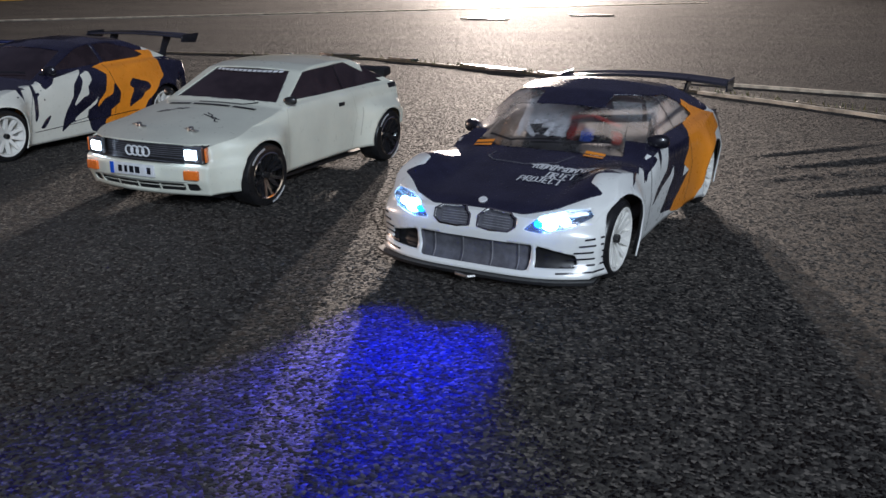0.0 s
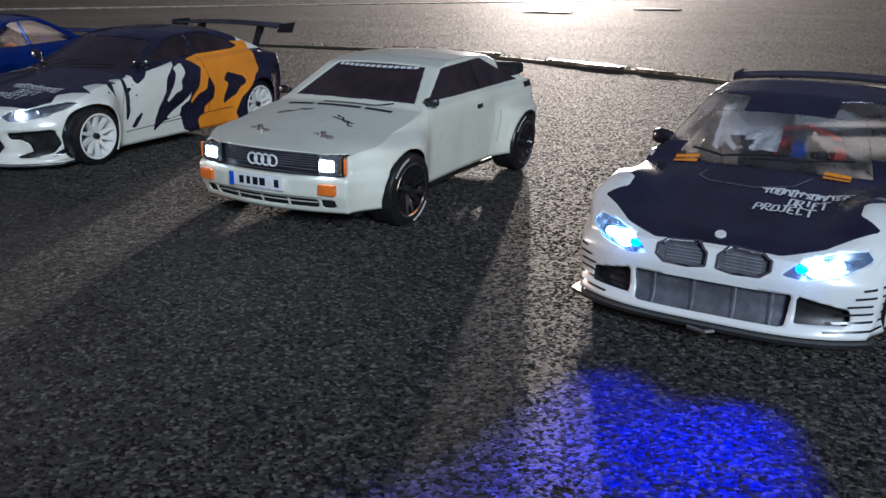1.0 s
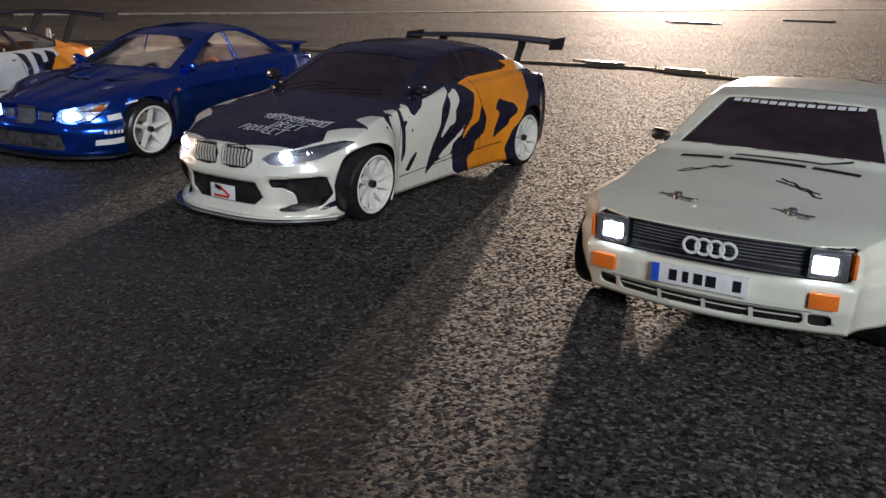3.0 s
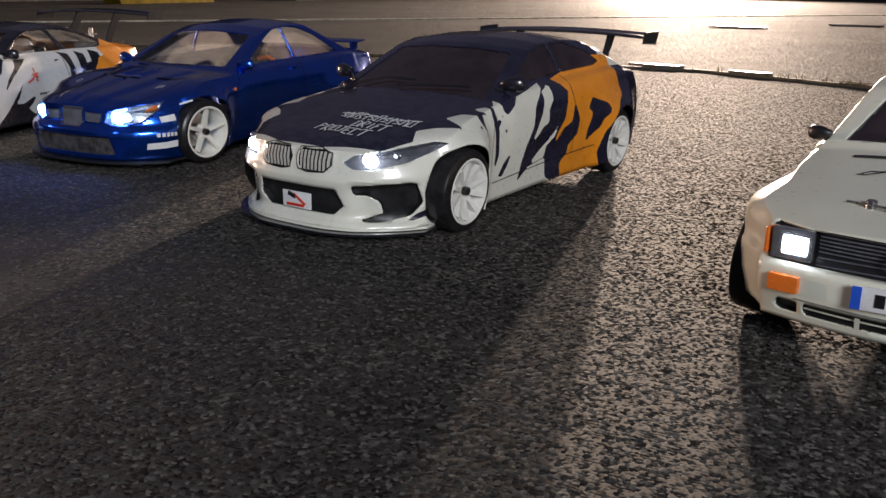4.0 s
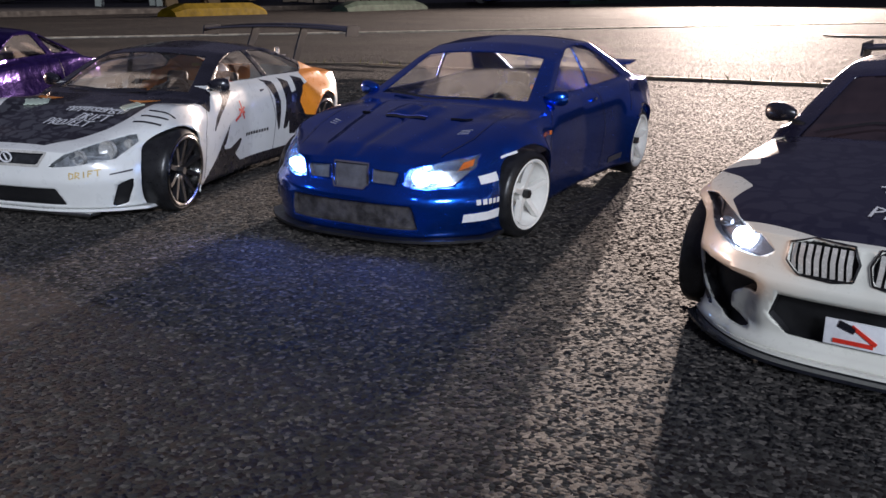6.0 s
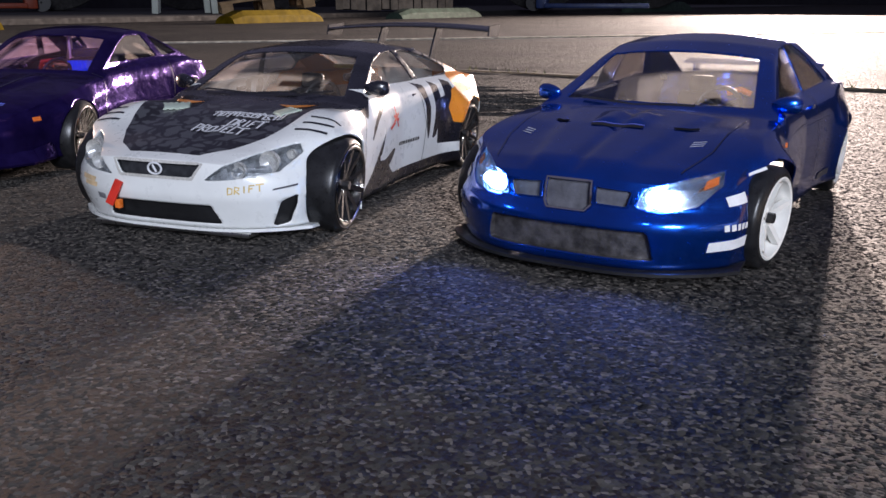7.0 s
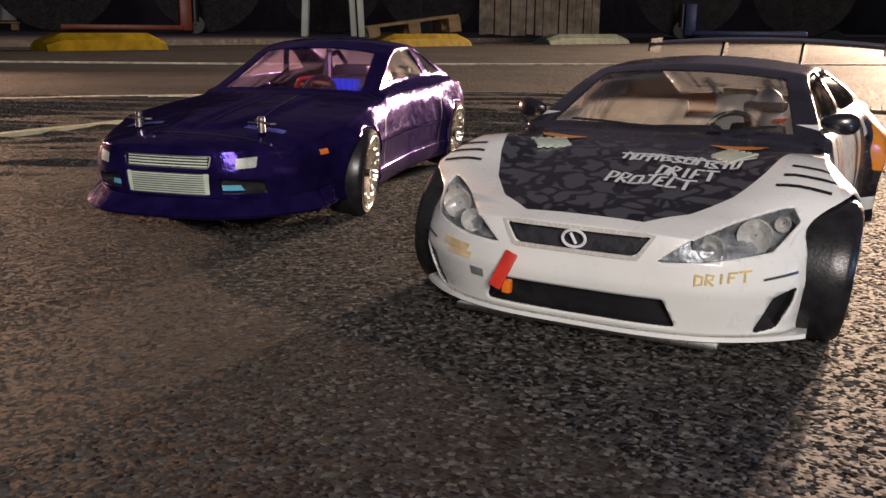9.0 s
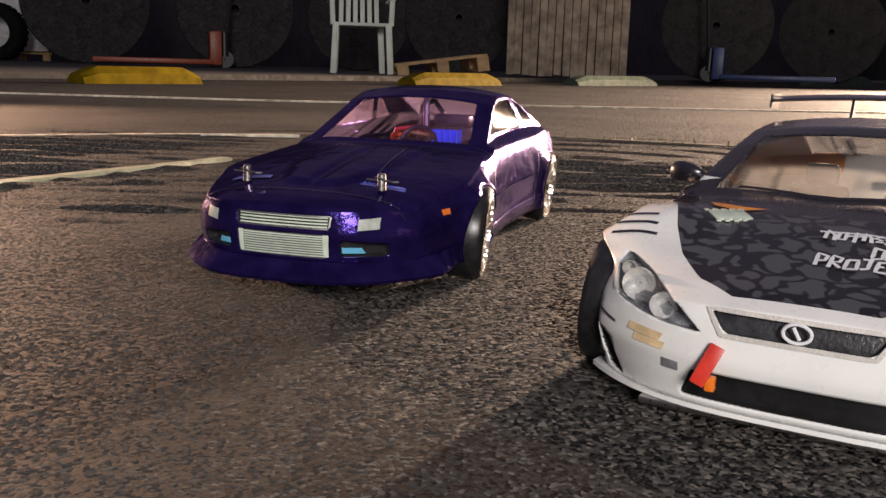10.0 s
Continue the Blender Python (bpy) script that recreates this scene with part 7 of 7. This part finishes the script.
def puddle(x, y, rx, ry, turn, seed):
    rnd = random.Random(seed)
    n = 40
    ph = [rnd.uniform(0, 6.28) for _ in range(4)]
    pts = []
    for i in range(n):
        a = 2 * math.pi * i / n
        r = 1 + 0.22 * math.sin(2 * a + ph[0]) + 0.16 * math.sin(3 * a + ph[1]) + 0.10 * math.sin(7 * a + ph[2])
        pts.append((rx * r * math.cos(a), ry * r * math.sin(a)))
    bm = plate(pts, 0.006, pose(x, y, 0.0045, 0, 0, turn))
    me = bpy.data.meshes.new("puddle")
    bm.to_mesh(me)
    bm.free()
    me.materials.append(WATER)
    return tagged(new("puddle", me), "shallow puddle gleaming on the asphalt", "puddle", "puddles", "structure")


for i, q in enumerate(((0.05, 2.735, 0.085, 0.016, -25), (0.19, 2.665, 0.035, 0.010, -25), (-0.42, 2.93, 0.06, 0.014, -5), (-0.22, 2.87, 0.04, 0.010, -20), (-0.62, 4.9, 0.09, 0.05, 10), (-0.22, 5.45, 0.09, 0.06, 5))):
    puddle(*q, 40 + i)

# tufts growing in the seam
rnd = random.Random(21)
tuft_vs, tuft_fs = [], []
for (ax, ay), (bx, by) in zip(SEAM[3:12], SEAM[4:13]):
    for _ in range(40):
        t = rnd.random()
        x, y = ax + (bx - ax) * t + rnd.gauss(0, 0.007), ay + (by - ay) * t + rnd.gauss(0, 0.007)
        a, h, w = rnd.uniform(0, 6.28), rnd.uniform(0.004, 0.014), 0.0012
        k = len(tuft_vs)
        tuft_vs += [(x - w * math.cos(a), y - w * math.sin(a), 0.003), (x + w * math.cos(a), y + w * math.sin(a), 0.003), (x + rnd.gauss(0, 0.005), y + rnd.gauss(0, 0.005), 0.003 + h)]
        tuft_fs.append((k, k + 1, k + 2))
tagged(new("seam_grass", to_mesh("seam_grass", tuft_vs, tuft_fs, [surface("dry_grass", (0.11, 0.11, 0.035), 0.6, vary=0.4)])), "short dry grass growing in the asphalt seam", "grass", kind="stuff")

# ---- the yard behind ----
EYE_END = Vector((-0.7527, 1.2137, 0.14))
YAW_END, F_END = 40.797, 1584.0


def yard(px, dist):
    """Ground place at a bearing (offset across the last view) and a distance from the path's end."""
    a = radians(YAW_END) - math.atan((px - 784) / F_END)
    d = dist / math.cos(math.atan((px - 784) / F_END))
    return Vector((EYE_END.x - math.sin(a) * d, EYE_END.y + math.cos(a) * d, 0)), math.degrees(a)


PAVING = surface("dusty_paving", (0.022, 0.021, 0.020), 0.8, vary=0.3, scale=4, bump=0.004, bump_scale=30)
YELLOW = surface("chipped_yellow_paint", (0.105, 0.072, 0.0006), 0.75, vary=0.3, scale=12, bump=0.002, bump_scale=80, spec=0.04)
GREENISH = surface("grey_green_paint", (0.040, 0.062, 0.047), 0.75, vary=0.3, scale=12, bump=0.002, bump_scale=80, spec=0.05)
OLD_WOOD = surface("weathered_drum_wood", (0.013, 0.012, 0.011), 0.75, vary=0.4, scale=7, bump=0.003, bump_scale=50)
PALE_WOOD = surface("fresh_pallet_wood", (0.42, 0.27, 0.12), 0.65, vary=0.25, scale=9, bump=0.002, bump_scale=70)
SLAT_WOOD = surface("grey_slat_wood", (0.30, 0.24, 0.17), 0.7, vary=0.4, scale=8, bump=0.002, bump_scale=70)
CHAIR_PLASTIC = surface("white_chair_plastic", (0.64, 0.70, 0.60), 0.45, vary=0.08, scale=8)
JACK_RED = surface("orange_red_enamel", (0.30, 0.045, 0.010), 0.4, vary=0.2, scale=10)
BACKDROP_DARK = surface("dark_backdrop", (0.030, 0.029, 0.033), 0.7, vary=0.3, scale=1.2)
WRAP = surface("white_wrap_film", (0.55, 0.56, 0.54), 0.35, vary=0.15, scale=6, bump=0.02, bump_scale=12)


def structure_box(name, sx, sy, sz, m, mat, label, category, bevel=0.0):
    bm = a_box(sx, sy, sz, m, bevel)
    me = bpy.data.meshes.new(name)
    bm.to_mesh(me)
    bm.free()
    me.materials.append(mat)
    return tagged(new(name, me), label, category, kind="structure")


structure_box("pavement", 6.0, 40.0, 0.08, pose(-8.75, 12.0, -0.002), PAVING, "low dusty pavement along the car park edge", "pavement", 0.01)
# dark backdrops, made up to hide the sky behind the yard
structure_box("backdrop_west", 0.3, 70.0, 5.0, pose(-14.5, 14.0, 2.5), BACKDROP_DARK, "made-up dark backdrop behind the yard", "wall")
structure_box("backdrop_north", 70.0, 0.3, 5.0, pose(10.0, 48.0, 2.5), BACKDROP_DARK, "made-up dark backdrop behind the yard", "wall")


def wheel_stop(y0, y1, x, mat, height=0.085, label=""):
    L = y1 - y0
    t = thing("wheel_stop", label, "wheel stop", "wheel stops", pose(x, (y0 + y1) / 2, 0))
    prof = [(-0.09, 0), (0.09, 0), (0.075, height * 0.6), (0.045, height), (-0.045, height), (-0.075, height * 0.6)]
    vs, fs = [], []
    for s, k in ((-0.5, 0.55), (-0.36, 1.0), (0.36, 1.0), (0.5, 0.55)):
        vs += [(px_, s * L, pz_ * k) for px_, pz_ in prof]
    for i in range(3):
        for j in range(6):
            fs.append((i * 6 + j, i * 6 + (j + 1) % 6, (i + 1) * 6 + (j + 1) % 6, (i + 1) * 6 + j))
    fs += [list(range(6)), [18 + j for j in range(6)]]
    part("block", to_mesh("block", vs, fs, [mat], angle=25), None, t)
    return t


wheel_stop(3.37, 4.03, -5.0, YELLOW, label="chipped yellow wheel stop at the car park edge")
wheel_stop(5.60, 6.52, -4.9, YELLOW, label="chipped yellow wheel stop at the car park edge")
wheel_stop(7.56, 8.9, -4.9, GREENISH, label="grey-green wheel stop at the car park edge")
wheel_stop(13.0, 15.6, -4.9, GREENISH, 0.14, label="grey-green wheel stop at the car park edge")


def plastic_chair(px, dist):
    p, turn = yard(px, dist)
    t = thing("garden_chair", "white stacking plastic chair on the paving", "chair", place=pose(p.x, p.y, 0.038, 0, 0, turn + 4))
    bm = bmesh.new()
    box(bm, 0.46, 0.44, 0.03, pose(0, 0, 0.425), 0.012)
    part("seat", bm, CHAIR_PLASTIC, t)
    for sx, sy, lean in ((-0.24, -0.22, 3), (0.24, -0.22, -3), (-0.21, 0.24, 3), (0.21, 0.24, -3)):
        bm = bmesh.new()
        vs = box(bm, 0.055, 0.05, 0.44, pose(sx, sy, 0.22, 0, lean, 0), 0.008)
        part("leg", bm, CHAIR_PLASTIC, t)
    for i in range(6):
        part("back_slat", a_box(0.042, 0.016, 0.42, pose(-0.16 + 0.064 * i, 0.225 + 0.02, 0.64, -12, 0, (i - 2.5) * 2), 0.006), CHAIR_PLASTIC, t)
    part("back_rail", a_box(0.46, 0.03, 0.05, pose(0, 0.29, 0.85, -12, 0, 0), 0.012), CHAIR_PLASTIC, t)
    for s in (-1, 1):
        bm = bmesh.new()
        box(bm, 0.05, 0.46, 0.026, pose(s * 0.265, 0.0, 0.64), 0.01)
        box(bm, 0.045, 0.045, 0.23, pose(s * 0.258, -0.2, 0.53, 0, s * 2, 0), 0.01)
        part("armrest", bm, CHAIR_PLASTIC, t)


def cable_drum(px, dist, r, width=0.75, spin_=0.0):
    p, turn = yard(px, dist)
    t = thing("cable_drum", "big dark wooden cable drum standing on the pavement", "cable drum", "cable drums", pose(p.x, p.y, 0.038, 0, 0, turn + spin_))
    for s in (-1, 1):
        bm = bmesh.new()
        m = pose(0, s * width / 2, r, 0, 0, 90)
        spin(bm, [(-0.035, 0.045), (-0.035, r - 0.01), (-0.025, r), (0.025, r), (0.035, r - 0.01), (0.035, 0.045)], 56, m, True)
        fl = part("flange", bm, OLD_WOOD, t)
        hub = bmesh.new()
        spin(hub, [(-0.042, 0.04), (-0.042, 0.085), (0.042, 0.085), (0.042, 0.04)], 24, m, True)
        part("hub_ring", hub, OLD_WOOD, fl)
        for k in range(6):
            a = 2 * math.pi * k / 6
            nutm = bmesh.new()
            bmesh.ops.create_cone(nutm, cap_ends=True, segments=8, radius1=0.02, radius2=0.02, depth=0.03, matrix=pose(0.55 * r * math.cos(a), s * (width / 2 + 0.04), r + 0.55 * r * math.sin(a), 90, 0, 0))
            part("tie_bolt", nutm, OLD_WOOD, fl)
    bm = bmesh.new()
    spin(bm, [(-width / 2 + 0.03, r * 0.62), (width / 2 - 0.03, r * 0.62)], 40, pose(0, 0, r, 0, 0, 90))
    part("wound_cable", bm, PLASTIC, t)


plastic_chair(631, 8.25)
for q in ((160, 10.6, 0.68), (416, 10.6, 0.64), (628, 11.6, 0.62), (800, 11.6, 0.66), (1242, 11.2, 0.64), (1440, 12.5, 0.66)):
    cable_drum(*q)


def slatted_drum(px, dist, half, high):
    """Drum lagged with upright boards."""
    p, turn = yard(px, dist)
    t = thing("boarded_drum", "cable drum boarded with pale weathered slats on the pavement", "cable drum", place=pose(p.x, p.y, 0.038, 0, 0, turn))
    rnd_ = random.Random(4)
    n = 15
    w = 2 * half / n
    for i in range(n):
        x = -half + w * (i + 0.5)
        y = -0.10 * math.sqrt(max(0, 1 - (x / half) ** 2)) + rnd_.uniform(-0.008, 0.008)
        part("board", a_box(w * 0.92, 0.025, high + rnd_.uniform(-0.03, 0.03), pose(x, y, high / 2 + rnd_.uniform(0, 0.03), 0, rnd_.uniform(-0.6, 0.6), 0), 0.004), SLAT_WOOD, t)
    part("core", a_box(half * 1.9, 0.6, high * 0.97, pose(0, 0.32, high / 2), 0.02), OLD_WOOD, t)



slatted_drum(987, 9.2, 0.60, 1.35)


def pallet(px, dist, turn_, tilt):
    p, turn = yard(px, dist)
    t = thing("pallet", "pale wooden pallet propped up on one side", "pallet", place=pose(p.x, p.y, 0.044, 0, 0, turn + turn_) @ pose(0, 0, 0, 0, tilt, 0))
    for i in range(5):
        part("deck_board", a_box(0.80, 0.12, 0.022, pose(0, -0.5 + 0.25 * i, 0.133), 0.003), PALE_WOOD, t)
    for sx in (-0.35, 0, 0.35):
        part("stringer", a_box(0.10, 1.2, 0.022, pose(sx, 0, 0.111), 0.003), PALE_WOOD, t)
        for yy in (-0.53, 0, 0.53):
            part("block", a_box(0.10, 0.14, 0.078, pose(sx, yy, 0.061), 0.003), PALE_WOOD, t)
        part("bottom_board", a_box(0.10, 1.2, 0.022, pose(sx, 0, 0.011), 0.003), PALE_WOOD, t)


pallet(765, 8.5, 6, -8)


def pallet_jack(px, dist, paint, label, turned=0):
    p, turn = yard(px, dist)
    t = thing("pallet_jack", label, "pallet jack", "pallet jacks", pose(p.x, p.y, 0.038, 0, 0, turn + turned))
    for yy in (-0.18, 0.18):
        bm = bmesh.new()
        box(bm, 1.15, 0.15, 0.05, pose(-0.05, yy, 0.06), 0.012)
        part("fork", bm, paint, t)
    part("mast", a_box(0.12, 0.40, 0.34, pose(0.56, 0, 0.2), 0.015), paint, t)
    part("pump", a_spin([(-0.12, 0.002), (-0.12, 0.05), (0.12, 0.05), (0.12, 0.002)], 20, pose(0.66, 0, 0.24, 0, 90, 0)), PLASTIC, t)
    part("steer_wheel", a_spin([(-0.03, 0.01), (-0.03, 0.09), (0.03, 0.09), (0.03, 0.01)], 24, pose(0.66, 0, 0.09, 0, 0, 90)), PLASTIC, t)
    part("handle", rods([(0.68, 0, 0.3), (0.74, 0, 0.95), (0.74, -0.12, 1.0)], 0.018), PLASTIC, t)


pallet_jack(282, 9.4, JACK_RED, "orange-red hand pallet jack on the pavement")
pallet_jack(1345, 9.9, surface("blue_enamel", (0.012, 0.035, 0.130), 0.4, vary=0.2, scale=10), "blue hand pallet jack on the pavement", 180)


OLD_RUBBER = surface("old_tyre_rubber", (0.010, 0.010, 0.010), 0.8, vary=0.3, scale=20, spec=0.05)


def standing_tyre(px, dist, r, width):
    p, turn = yard(px, dist)
    t = thing("tyre", "black rubber tyre standing on the pavement", "tyre", place=pose(p.x, p.y, 0.038, 0, 0, turn))
    h = width / 2
    ring = [(-h, r * 0.58), (-h * 1.1, r * 0.75), (-h, r * 0.93), (-h * 0.7, r), (h * 0.7, r), (h, r * 0.93), (h * 1.1, r * 0.75), (h, r * 0.58)]
    part("casing", a_spin(ring, 40, pose(0, 0, r, 0, 0, 70), True), OLD_RUBBER, t)
    for k in range(28):
        a = 2 * math.pi * k / 28
        part("tread_block", a_box(width * 0.8, 0.05, 0.012, pose(0, 0, r, 0, 0, 70) @ Matrix.Rotation(a, 4, "X") @ pose(0, 0, r + 0.004), 0.003), OLD_RUBBER, t)


standing_tyre(2, 10.8, 0.33, 0.24)


def wrapped_load(px, dist):
    p, turn = yard(px, dist)
    t = thing("wrapped_load", "film-wrapped white load standing on a pallet", "pallet load", place=pose(p.x, p.y, 0.038, 0, 0, turn))
    bm = bmesh.new()
    bmesh.ops.create_grid(bm, x_segments=1, y_segments=1, size=0.1)
    bm.clear()
    vs = box(bm, 0.62, 0.6, 0.95, pose(0, 0, 0.58), 0.05)
    bmesh.ops.subdivide_edges(bm, edges=bm.edges[:], cuts=3, use_grid_fill=True)
    for v in bm.verts:
        d = noise.noise_vector(v.co * 5) * 0.03
        v.co += d
    part("wrapped_block", bm, WRAP, t)
    for sx in (-0.28, 0, 0.28):
        part("pallet_block", a_box(0.09, 0.6, 0.08, pose(sx, 0, 0.04), 0.004), PALE_WOOD, t)
    part("pallet_deck", a_box(0.68, 0.66, 0.022, pose(0, 0, 0.091), 0.003), PALE_WOOD, t)


wrapped_load(45, 11.8)
